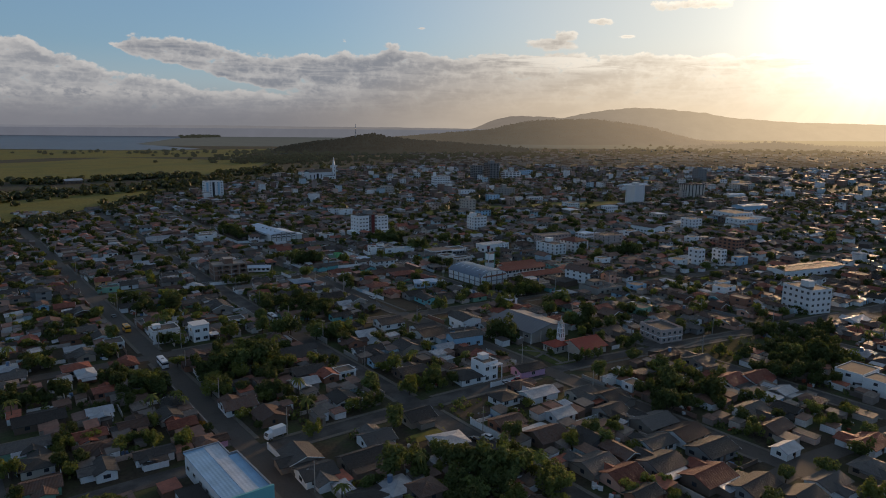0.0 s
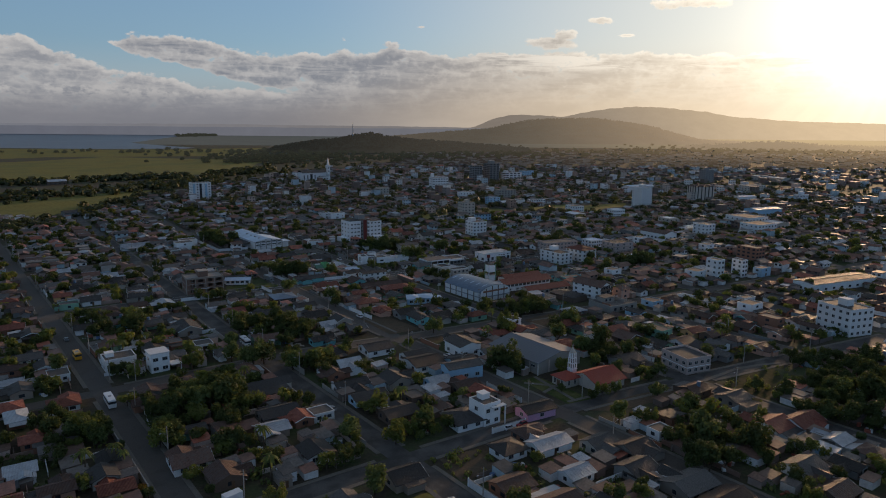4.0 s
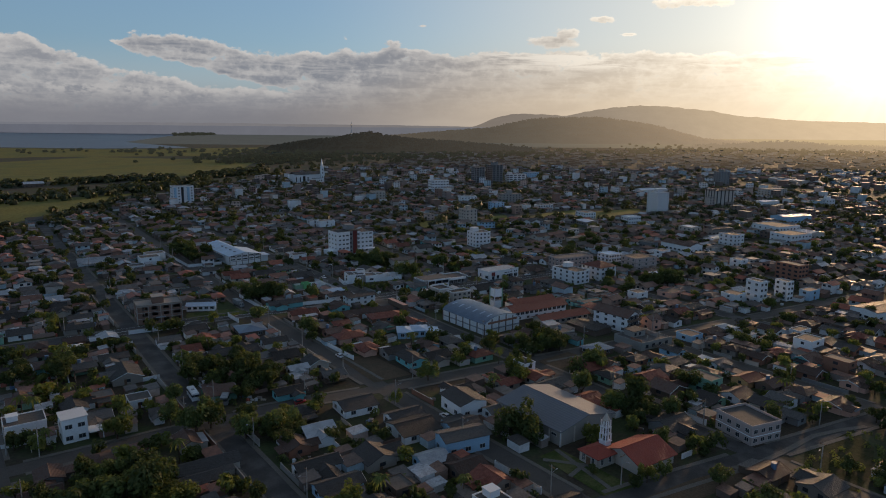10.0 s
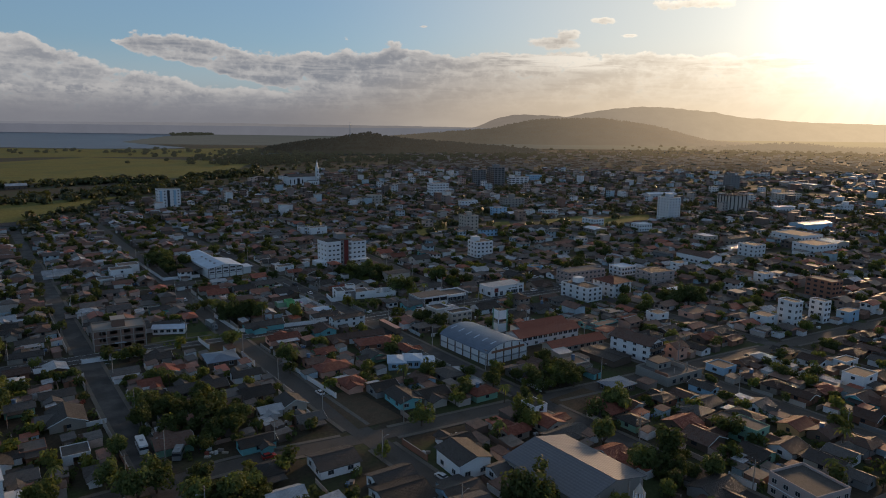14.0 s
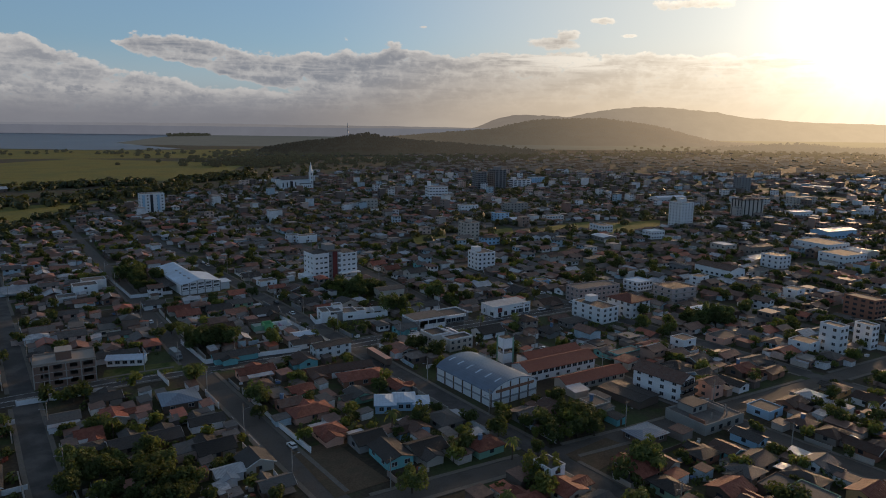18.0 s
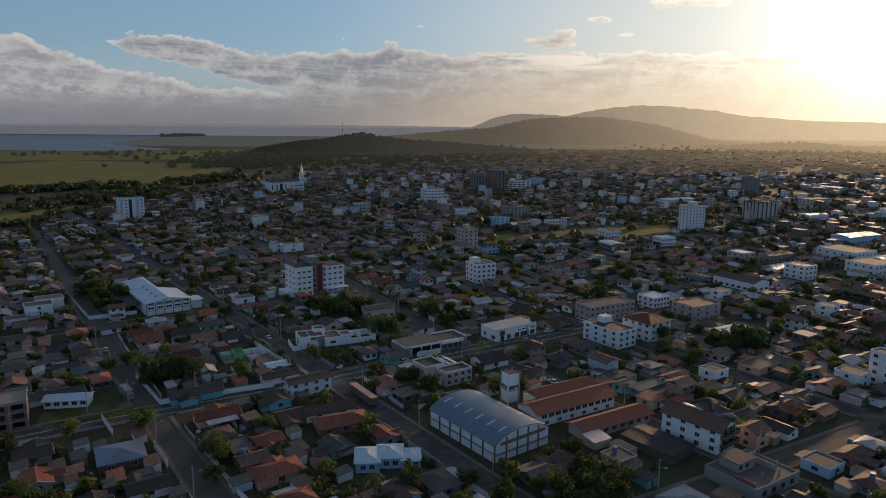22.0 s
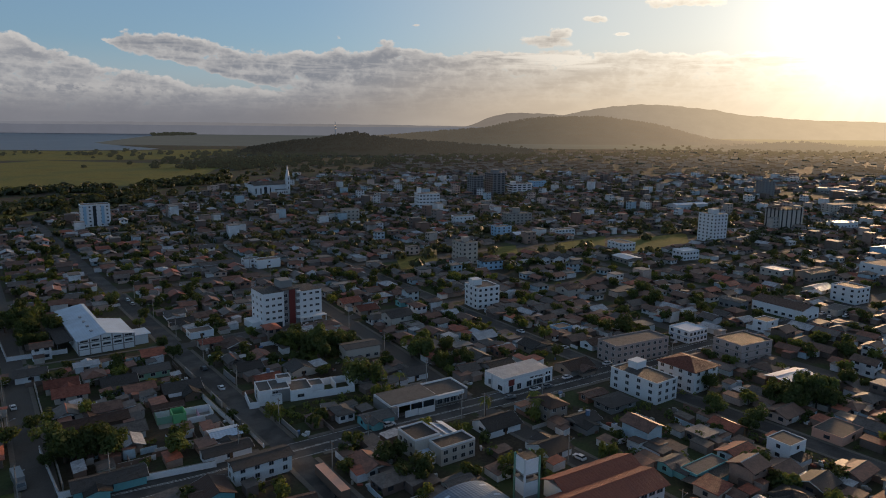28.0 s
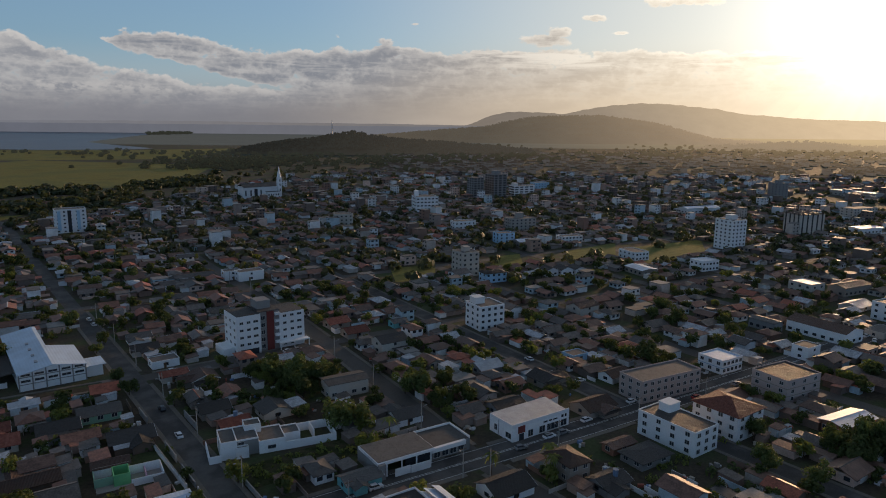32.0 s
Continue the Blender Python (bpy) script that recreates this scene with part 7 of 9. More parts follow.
def far_house(x, y, turn, w, d, floors, form, rng):
    """A house in the distance, joined with its neighbours."""
    h = 2.75 * floors + 0.1
    m = pose(x, y, 0, 0, 0, turn)
    along = "y" if d >= w else "x"
    rise = min(w, d) * 0.2
    b, r, g = Mesh().box(-w / 2, w / 2, -d / 2, d / 2, -0.2, h), Mesh(), Mesh()
    if form == "gable":
        r.gable(w, d, h, rise, 0.8, 0.2, along)
    elif form == "hip":
        r.hip(w, d, h, rise, 0.55)
    else:
        r.box(-w / 2 - 0.15, w / 2 + 0.15, -d / 2 - 0.15, d / 2 + 0.15, h, h + 0.35)
    for f in range(floors):
        for k in range(2):
            o = (-0.25 + 0.5 * k)
            z = 1.0 + 2.9 * f
            g.box(w * o - 0.8, w * o + 0.8, -d / 2 - 0.05, -d / 2 + 0.05, z, z + 1.2)
            g.box(-w / 2 - 0.05, -w / 2 + 0.05, d * o - 0.8, d * o + 0.8, z, z + 1.2)
    # lean-tos and back rooms crowd round it
    for _ in range(rng.choice((0, 1, 1, 2))):
        ww, dd, hh = rng.uniform(2.2, 4.6), rng.uniform(2.5, 5.0), rng.uniform(2.1, 2.7)
        sx, sy = rng.choice(((1, 0), (-1, 0), (0, 1), (0, -1)))
        o = rng.uniform(-0.3, 0.3)
        ox, oy = sx * (w / 2 + ww / 2) + (o * w if sy else 0), sy * (d / 2 + dd / 2) + (o * d if sx else 0)
        b.box(ox - ww / 2, ox + ww / 2, oy - dd / 2, oy + dd / 2, -0.2, hh)
        r.add([(ox - ww / 2 - 0.3, oy - dd / 2 - 0.3, hh), (ox + ww / 2 + 0.3, oy - dd / 2 - 0.3, hh + 0.1), (ox + ww / 2 + 0.3, oy + dd / 2 + 0.3, hh + 0.5), (ox - ww / 2 - 0.3, oy + dd / 2 + 0.3, hh + 0.4)], [(0, 1, 2, 3)])
    # past 1500 m it joins the houses whose materials emit painted haze
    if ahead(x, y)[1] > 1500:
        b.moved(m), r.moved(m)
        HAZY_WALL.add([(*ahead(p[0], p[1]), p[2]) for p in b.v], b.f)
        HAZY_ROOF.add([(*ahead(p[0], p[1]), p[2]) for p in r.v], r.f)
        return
    FAR_WALL.add(b.moved(m).v, b.f)
    (FAR_SLAB if form in ("flat", "shed") else FAR_ROOF).add(r.moved(m).v, r.f)
    FAR_WIN.add(g.moved(m).v, g.f)


def ahead(x, y):
    c, s = math.cos(radians(-TURN)), math.sin(radians(-TURN))
    return (c * x - s * y, s * x + c * y)


def small_shed(x, y, turn, seed):
    """A garden shed or garage behind a house."""
    q = random.Random(seed)
    u, v = ahead(x, y)
    if v > 430 or not free(x, y, 3):
        return
    w, d = q.uniform(3, 4.5), q.uniform(3.5, 6)
    t = thing("shed", pose(x, y, 0, 0, 0, turn), "small garden shed with lean-to sheet roof", "shed", "sheds of the town")
    part("wall", Mesh().box(-w / 2, w / 2, -d / 2, d / 2, -0.2, 2.3), coat(q), t)
    c = [(-w / 2 - 0.3, -d / 2 - 0.3, 2.35), (w / 2 + 0.3, -d / 2 - 0.3, 2.8), (w / 2 + 0.3, d / 2 + 0.3, 2.8), (-w / 2 - 0.3, d / 2 + 0.3, 2.35)]
    part("roof", Mesh().add(c + [(a, b, e - 0.1) for a, b, e in c], [(0, 1, 2, 3), (7, 6, 5, 4), (0, 4, 5, 1), (1, 5, 6, 2), (2, 6, 7, 3), (3, 7, 4, 0)]), q.choice(("fibre", "zinc", "dark_fibre", "old_clay")), t)
    door(t, 0, -d / 2, 0, 0)


EDGE = [(-200, 640), (57, 680), (134, 735), (253, 905), (418, 1060), (629, 1240), (955, 1405), (1300, 1480), (1800, 1500)]
DONE = []
SPOTS = []           # gaps between houses, for trees


def fill_blocks():
    rng = random.Random(11)
    for i in range(len(LONG) - 1):
        for j in range(len(CROSS) - 1):
            xm = (lerp(LONG[i], 300) + lerp(LONG[i + 1], 300)) / 2
            ya, yb = lerp(CROSS[j], xm), lerp(CROSS[j + 1], xm)
            rows = max(3, round((yb - ya - 8) / 11.6))
            for r in range(rows):
                y = ya + 6 + (yb - ya - 12) * (r + 0.5) / rows
                xa, xb = lerp(LONG[i], y) + 5.8, lerp(LONG[i + 1], y) - 5.8
                cols = max(3, round((xb - xa) / 11.8))
                for c in range(cols):
                    cx = xa + (xb - xa) * (c + 0.5) / cols + rng.uniform(-2.0, 2.0)
                    cy = y + (lerp(CROSS[j], cx) - ya) * (1 - r / rows) + (lerp(CROSS[j + 1], cx) - yb) * (r / rows) + rng.uniform(-2.2, 2.2)
                    u, v = ahead(cx, cy)
                    roll, form_roll = rng.random(), rng.random()
                    w, d = rng.uniform(5.2, 7.8), rng.uniform(6.6, 9.8)
                    if rng.random() < 0.3:
                        w, d = d, w
                    seed = rng.random()
                    if v < 105 or abs(u) > 0.66 * v + 8 or cy > lerp(EDGE, cx) or not free(cx, cy, 3.9) or wooded(cx, cy):
                        continue
                    if roll < (0.46 if v < 300 or (cx < 200 and cy < 390) else 0.24):
                        if roll > 0.2:
                            SPOTS.extend(((cx - 3.5, cy + 1.5), (cx + 3.2, cy - 3.0)))
                        SPOTS.append((cx, cy))
                        if roll < 0.09:
                            SPOTS.append((cx + 4, cy + 3))
                        elif roll < 0.15:
                            small_shed(cx + 2, cy - 3, -4, seed)
                        continue
                    form = "gable" if form_roll < 0.58 else "hip" if form_roll < 0.9 else "flat" if form_roll < 0.95 else "shed"
                    q = random.Random(seed)
                    floors = 2 if q.random() < (0.3 if form == "flat" else 0.05) else 1
                    turn = (-3 if j < 3 else -5) + q.choice((0, 180, 0, 180, 90, -90)) + q.uniform(-2, 2)
                    if v < 440:
                        roof = q.choices(["old_clay", "fibre", "dark_fibre", "clay", "zinc"], [40, 20, 24, 11, 4])[0]
                        house(cx, cy, turn, w, d, roof, coat(q), form, floors, q)
                        DONE.append((cx, cy, max(w, d) * 0.55))
                    else:
                        if v > 760 and q.random() < (0.13 if v > 900 else 0.06):
                            floors += q.choice((1, 2, 2, 3))
                            form = "flat"
                        far_house(cx, cy, turn, w, d, floors, form, q)
                    if q.random() < 0.8:
                        SPOTS.append((cx + q.choice((-1, 1)) * 6.2, cy + q.uniform(-5, 5)))
    # scattered houses and blocks farther on
    for _ in range(2600):
        v = rng.uniform(900, 2250)
        u = rng.uniform(-0.35, 0.72) * v
        x, y = uv(u, v)
        if y > lerp(EDGE, x) + (200 if u > -100 else -30) or (u < -0.1 * v and v > 1500) or not (x > 1100 or y > lerp(CROSS[-1], x)):
            continue
        f = rng.choice((1, 1, 1, 1, 1, 2, 2, 3))
        far_house(x, y, rng.choice((0, 90)) + rng.uniform(-6, 6), rng.uniform(7, 14), rng.uniform(8, 14), f, "flat" if f > 2 else rng.choice(("gable", "hip")), rng)


for k, (x, y, w, d, roof, wall, form, floors) in enumerate(PLACED):
    house(x, y, -4 + (k * 37 % 5 - 2) * 0.8, w, d, roof, wall, form, floors, annex=k % 3 != 1)
fill_blocks()


def clutter():
    """Lean-tos, low walls and shrubs that crowd the back yards between the houses."""
    rng = random.Random(91)
    roofs, walls, junk = Mesh(), Mesh(), Mesh()
    for i in range(7):
        for j in range(7):
            for _ in range(340):
                y = rng.uniform(60, 620)
                ya = sorted((lerp(CROSS[j], 250), lerp(CROSS[j + 1], 250)))
                y = rng.uniform(ya[0] + 5, ya[1] - 5)
                x = rng.uniform(lerp(LONG[i], y) + 7, lerp(LONG[i + 1], y) - 7)
                u, v = ahead(x, y)
                if v < 110 or v > 700 or abs(u) > 0.7 * v + 20 or min(abs(y - lerp(c, x)) for c in CROSS) < 8:
                    continue
                if not free(x, y, 1.2) or any((x - a) ** 2 + (y - b) ** 2 < (r + 1.2) ** 2 for a, b, r in DONE):
                    continue
                kind = rng.random()
                if kind < 0.26:
                    w, d, h = rng.uniform(1.4, 2.6), rng.uniform(1.6, 3.6), rng.uniform(1.9, 2.7)
                    m = pose(x, y, 0, 0, 0, -4 + rng.uniform(-3, 3))
                    b = Mesh().box(-w, w, -d, d, -0.1, h).moved(m)
                    r = Mesh().add([(-w - 0.2, -d - 0.2, h), (w + 0.2, -d - 0.2, h + 0.35), (w + 0.2, d + 0.2, h + 0.35), (-w - 0.2, d + 0.2, h)], [(0, 1, 2, 3)])
                    r.add([(-w - 0.2, -d - 0.2, h - 0.12), (w + 0.2, -d - 0.2, h + 0.23), (w + 0.2, d + 0.2, h + 0.23), (-w - 0.2, d + 0.2, h - 0.12)], [(3, 2, 1, 0)])
                    r.f += [(0, 4, 5, 1), (1, 5, 6, 2), (2, 6, 7, 3), (3, 7, 4, 0)]
                    r.moved(m)
                    walls.add(b.v, b.f)
                    roofs.add(r.v, r.f)
                    DONE.append((x, y, max(w, d)))
                elif kind < 0.44:
                    for _ in range(rng.randrange(1, 5)):
                        a, s, e = rng.uniform(0, 90), rng.uniform(0.2, 0.7), rng.uniform(0.2, 0.9)
                        o = pose(x + rng.uniform(-1.5, 1.5), y + rng.uniform(-1.5, 1.5), 0, 0, 0, a)
                        b = Mesh().box(-s, s, -e, e, 0, rng.uniform(0.3, 1.3)).moved(o)
                        junk.add(b.v, b.f)
                elif kind < 0.58:
                    l, a = rng.uniform(4, 11), rng.choice((-4, 86))
                    b = Mesh().box(-l / 2, l / 2, -0.08, 0.08, -0.1, rng.uniform(1.2, 1.9)).moved(pose(x, y, 0, 0, 0, a))
                    walls.add(b.v, b.f)
                else:
                    SHRUBS.append((x, y, rng.uniform(0.7, 2.3)))
    solid("outbuilding_walls", walls, "far_wall", "rendered walls of many yard sheds and low yard walls", "walls", "stuff")
    solid("yard_clutter", junk, "junk", "crates, drums, tables and other things left in the yards", "clutter", "stuff")
    solid("outbuilding_roofs", roofs, "far_roof", "sheet roofs of many small yard sheds", "roofs", "stuff")


SHRUBS = []
M["junk"] = material("mixed_yard_things", (0.4, 0.4, 0.4), 0.6, 0.2, 1.0, 4.0, 0.1, island=((0.6, 0.6, 0.6), (0.25, 0.22, 0.2), (0.12, 0.2, 0.35), (0.4, 0.36, 0.3), (0.15, 0.1, 0.07), (0.55, 0.56, 0.58), (0.3, 0.08, 0.05)))
clutter()
solid("far_house_walls", FAR_WALL, "far_wall", "painted walls of many distant small houses", "houses", "stuff")
solid("far_house_roofs", FAR_ROOF, "far_roof", "brown and grey roofs of many distant houses", "roofs", "stuff")
solid("far_flat_roofs", FAR_SLAB, "far_slab", "grey concrete roofs of many distant buildings", "roofs", "stuff")
solid("far_house_windows", FAR_WIN, "glass", "dark windows of many distant houses", "windows", "stuff")
# walls and roofs at the town's end have haze put into their emission
M["hazy_wall"] = haze_glow_material("far_walls_haze_glow", (0.16, 0.15, 0.14), (0.040, 0.036, 0.032), (0.37, 0.255, 0.145), (-150, 1900), (1450, 2300))
M["hazy_roof"] = haze_glow_material("far_roofs_haze_glow", (0.05, 0.04, 0.035), (0.026, 0.023, 0.021), (0.33, 0.225, 0.125), (-150, 1900), (1450, 2300))
solid("backdrop_walls", HAZY_WALL, "hazy_wall", "house walls at the end of the town with evening haze in their glow", "houses", "stuff", pose(0, 0, 0, 0, 0, TURN))
solid("backdrop_roofs", HAZY_ROOF, "hazy_roof", "house roofs at the end of the town with evening haze in their glow", "roofs", "stuff", pose(0, 0, 0, 0, 0, TURN))

# ---------------------------------------------------------------- trees
def crown_mesh(rng, rad, tall, leaves, size, lift):
    """A crown of leaf clumps: small tilted blades scattered through lobes."""
    m = Mesh()
    lobes = []
    for _ in range(9):
        a, q = rng.uniform(0, 6.28), rng.uniform(0.2, 0.75)
        lobes.append((math.cos(a) * rad * q, math.sin(a) * rad * q, lift + tall * rng.uniform(0.25, 0.8), rng.uniform(0.3, 0.55)))
    for _ in range(leaves):
        lx, ly, lz, s = rng.choice(lobes)
        d = Vector((rng.gauss(0, 1), rng.gauss(0, 1), rng.gauss(0, 1))).normalized() * rng.uniform(0.55, 1.05)
        c = Vector((lx + d.x * rad * s, ly + d.y * rad * s, max(lift * 0.8, lz + d.z * tall * 0.36)))
        nrm = (d + Vector((rng.uniform(-0.7, 0.7), rng.uniform(-0.7, 0.7), rng.uniform(-0.3, 0.9)))).normalized()
        a = nrm.orthogonal().normalized()
        b = nrm.cross(a)
        k = size * rng.uniform(0.6, 1.3)
        e, g = a * k, b * k * rng.uniform(0.5, 0.9)
        m.add([c - e, c + g * 0.8 + nrm * k * 0.2, c + e, c - g], [(0, 1, 2, 3)])
    return m


def trunk_mesh(rng, rad, lift, tall):
    m = Mesh().tube((0, 0, -0.2), (0, 0, lift), 0.055 * rad + 0.06, 0.04 * rad + 0.05)
    for _ in range(5):
        a = rng.uniform(0, 6.28)
        m.tube((0, 0, lift * rng.uniform(0.8, 1.0)), (math.cos(a) * rad * 0.55, math.sin(a) * rad * 0.55, lift + tall * rng.uniform(0.3, 0.7)), 0.03 * rad + 0.03, 0.03, 5)
    return m


TREES = []
for i in range(7):
    rng = random.Random(40 + i)
    rad, tall, lift = rng.uniform(2.4, 3.4), rng.uniform(3.0, 4.6), rng.uniform(1.2, 2.0)
    TREES.append((crown_mesh(rng, rad, tall, 1150, 0.30, lift), trunk_mesh(rng, rad, lift, tall)))
TREE_DATA = [(c.data("crown", M["leaf"]), t.data("trunk", M["bark"])) for c, t in TREES]
LIGHT_DATA = [(c.data("crown", M["leaf_light"]), t.data("trunk", M["bark"])) for c, t in TREES[:3]]
YELLOW = (TREES[1][0].data("crown", M["leaf_yellow"]), TREE_DATA[1][1])


MORE_CROWNS, MORE_LIGHT, MORE_TRUNKS = Mesh(), Mesh(), Mesh()


SPARE = []
for i in range(5):
    rng = random.Random(140 + i)
    rad, tall, lift = rng.uniform(2.4, 3.4), rng.uniform(3.0, 4.4), rng.uniform(1.0, 1.6)
    SPARE.append((crown_mesh(rng, rad, tall, 300, 0.52, lift), Mesh().tube((0, 0, -0.2), (0, 0, lift + 1.2), 0.2, 0.12, 5)))


def many_tree(x, y, size, kind, light=False, spare=False):
    """A tree of the mass, joined with the others."""
    c, t = SPARE[kind % 5] if spare else TREES[kind % (3 if light else 7)]
    a = radians((x * 37 + y * 91) % 360)
    ca, sa = math.cos(a) * size, math.sin(a) * size
    for src, into in ((c, MORE_LIGHT if light else MORE_CROWNS), (t, MORE_TRUNKS)):
        into.add([(x + ca * p[0] - sa * p[1], y + sa * p[0] + ca * p[1], size * p[2]) for p in src.v], src.f)


def tree(x, y, size=1.0, kind=0, light=False, yellow=False, label=""):
    c, t = YELLOW if yellow else (LIGHT_DATA[kind % 3] if light else TREE_DATA[kind % 7])
    ob = thing("tree", pose(x, y, 0, 0, 0, (x * 37 + y * 91) % 360), label or ("small tree in yellow blossom" if yellow else "broad-leaved tree with light green crown" if light else "dark green leafy garden tree"), "tree", "trees of the town")
    ob.scale = (size, size, size)
    part("trunk", t, None, ob)
    part("crown", c, None, ob)
    return ob


def palm_meshes():
    rng = random.Random(5)
    trunk = Mesh().tube((0, 0, -0.2), (0.1, 0, 3.4), 0.2, 0.15).tube((0.1, 0, 3.4), (0.15, 0.1, 6.4), 0.15, 0.12)
    crown = Mesh()
    for i in range(16):
        a, droop, l = i * 2.4, rng.uniform(0.2, 1.0), rng.uniform(2.0, 2.7)
        pts = []
        for k in range(5):
            s = k / 4
            pts.append(Vector((0.15 + math.cos(a) * l * s, 0.1 + math.sin(a) * l * s, 6.4 + l * (0.55 * s - (0.5 + droop) * s * s))))
        side = Vector((-math.sin(a), math.cos(a), 0))
        for k in range(4):
            w0, w1 = 0.34 * math.sin(math.pi * (k + 0.4) / 4.6), 0.34 * math.sin(math.pi * (k + 1.4) / 4.8)
            dz = Vector((0, 0, -0.16))
            for sg in (-1, 1):
                crown.add([pts[k], pts[k + 1], pts[k + 1] + side * sg * w1 + dz, pts[k] + side * sg * w0 + dz], [(0, 1, 2, 3)])
    return trunk.data("trunk", M["bark"]), crown.data("crown", M["leaf_light"])


PALM = palm_meshes()


def palm(x, y, size=1.0):
    ob = thing("palm_tree", pose(x, y, 0, 0, 0, (x * 53 + y * 29) % 360), "slender palm with arching green fronds", "palm tree", "palms of the town")
    ob.scale = (size, size, size)
    part("trunk", PALM[0], None, ob)
    part("crown", PALM[1], None, ob)


FAR_LEAF = Mesh()


HAZY_LEAF = Mesh()


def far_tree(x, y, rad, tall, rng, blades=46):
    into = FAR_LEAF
    # past 1500 m the leaves go to the mesh that emits painted haze
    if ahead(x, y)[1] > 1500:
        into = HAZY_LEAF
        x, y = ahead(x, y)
    for _ in range(blades):
        d = Vector((rng.gauss(0, 1), rng.gauss(0, 1), rng.gauss(0, 1))).normalized() * rng.uniform(0.55, 1.15)
        c = Vector((x + d.x * rad * 1.15, y + d.y * rad * 1.15, max(0.3, tall * 0.42 + d.z * tall * 0.45)))
        nrm = (d + Vector((rng.uniform(-0.6, 0.6), rng.uniform(-0.6, 0.6), rng.uniform(-0.2, 0.8)))).normalized()
        a = nrm.orthogonal().normalized()
        b, k = nrm.cross(a), rad * rng.uniform(0.35, 0.6)
        into.add([c - a * k, c + b * k * 0.7, c + a * k, c - b * k * 0.8], [(0, 1, 2, 3)])


def plant_spots():
    rng = random.Random(23)
    for x, y in SPOTS:
        u, v = ahead(x, y)
        s = rng.uniform(0.55, 1.25)
        if not free(x, y, 1.5):
            continue
        if v < 400:
            if rng.random() < 0.12:
                palm(x, y, rng.uniform(0.8, 1.2))
            else:
                (tree if v < 180 else many_tree)(x, y, s, rng.randrange(7), rng.random() < 0.36, *([v > 250] if v >= 180 else []))
        elif v < 760:
            many_tree(x, y, s, rng.randrange(7), rng.random() < 0.2, True)
        else:
            far_tree(x, y, 2.8 * s, 5.5 * s, rng, 40)
    # leafy yards of the southern blocks
    for x0, x1, y0, y1, count in ((20, 186, 186, 300, 210), (14, 128, 300, 400, 110), (80, 250, 88, 180, 90), (132, 190, 300, 392, 50), (195, 330, 90, 250, 160), (192, 330, 285, 380, 110), (20, 130, 410, 500, 80), (330, 450, 150, 330, 150), (195, 255, 395, 520, 60), (255, 440, 400, 520, 120)):
        for _ in range(count):
            x, y, s = rng.uniform(x0, x1), rng.uniform(y0, y1), rng.uniform(0.45, 1.05)
            clear = min(abs(y - lerp(c, x)) for c in CROSS) > 5.5 and min(abs(x - lerp(c, y)) for c in LONG) > 5.5
            if clear and free(x, y, 0.9) and not any((x - a) ** 2 + (y - b) ** 2 < (r + 0.6) ** 2 for a, b, r in DONE):
                many_tree(x, y, s, rng.randrange(7), rng.random() < 0.4, ahead(x, y)[1] > 250)
    # belts of trees round the meadows and beyond the town
    def belt(pts, n, wide, lo, hi):
        for _ in range(n):
            k = rng.randrange(len(pts) - 1)
            f = rng.random()
            x = pts[k][0] + (pts[k + 1][0] - pts[k][0]) * f + rng.gauss(0, wide)
            y = pts[k][1] + (pts[k + 1][1] - pts[k][1]) * f + rng.gauss(0, wide)
            s = rng.uniform(lo, hi)
            far_tree(x, y, s * 0.8, s * 1.3, rng, 40)
    belt([(-250, 660), (57, 700), (134, 752), (253, 925), (418, 1080)], 170, 14, 3, 6)
    belt([(-300, 870), (60, 945), (180, 1010), (300, 1040), (420, 1120)], 260, 22, 4, 8)
    belt([(-500, 1000), (111, 1190), (300, 1200), (470, 1200), (560, 1290)], 260, 24, 4, 8)
    belt([(640, 1480), (730, 1600), (900, 1700)], 200, 60, 5, 9)
    belt([(300, 2250), (700, 2050), (1000, 2000)], 80, 60, 3, 9)
    belt([(60, 2380), (150, 2300)], 40, 30, 6, 11)
    belt([(900, 1450), (1400, 1500), (1900, 1300)], 300, 90, 5, 9)
    belt([(700, 1650), (1100, 1900), (1600, 2100)], 420, 130, 4, 8)
    belt([(1240, 3850), (1420, 3950)], 50, 22, 9, 15)
    belt([(1560, 4080), (1900, 4420)], 60, 22, 9, 15)
    belt([(2000, 1300), (2400, 1000), (2300, 1500)], 400, 160, 4, 8)
    for _ in range(900):
        v = rng.uniform(700, 1600)
        u = rng.uniform(-0.3, 0.7) * v
        x, y = uv(u, v)
        if y < lerp(EDGE, x) + 100:
            far_tree(x, y, rng.uniform(2.5, 5), rng.uniform(4, 9), rng, 30)


plant_spots()
SHRUB_LEAF = Mesh()


def shrub(x, y, rad, rng):
    for _ in range(28):
        d = Vector((rng.gauss(0, 1), rng.gauss(0, 1), abs(rng.gauss(0, 1)))).normalized() * rng.uniform(0.5, 1.0)
        c = Vector((x + d.x * rad, y + d.y * rad, 0.2 + d.z * rad * 1.4))
        nrm = (d + Vector((rng.uniform(-0.6, 0.6), rng.uniform(-0.6, 0.6), rng.uniform(-0.2, 0.8)))).normalized()
        a = nrm.orthogonal().normalized()
        b, k = nrm.cross(a), rad * rng.uniform(0.2, 0.4)
        SHRUB_LEAF.add([c - a * k, c + b * k * 0.7, c + a * k, c - b * k * 0.8], [(0, 1, 2, 3)])


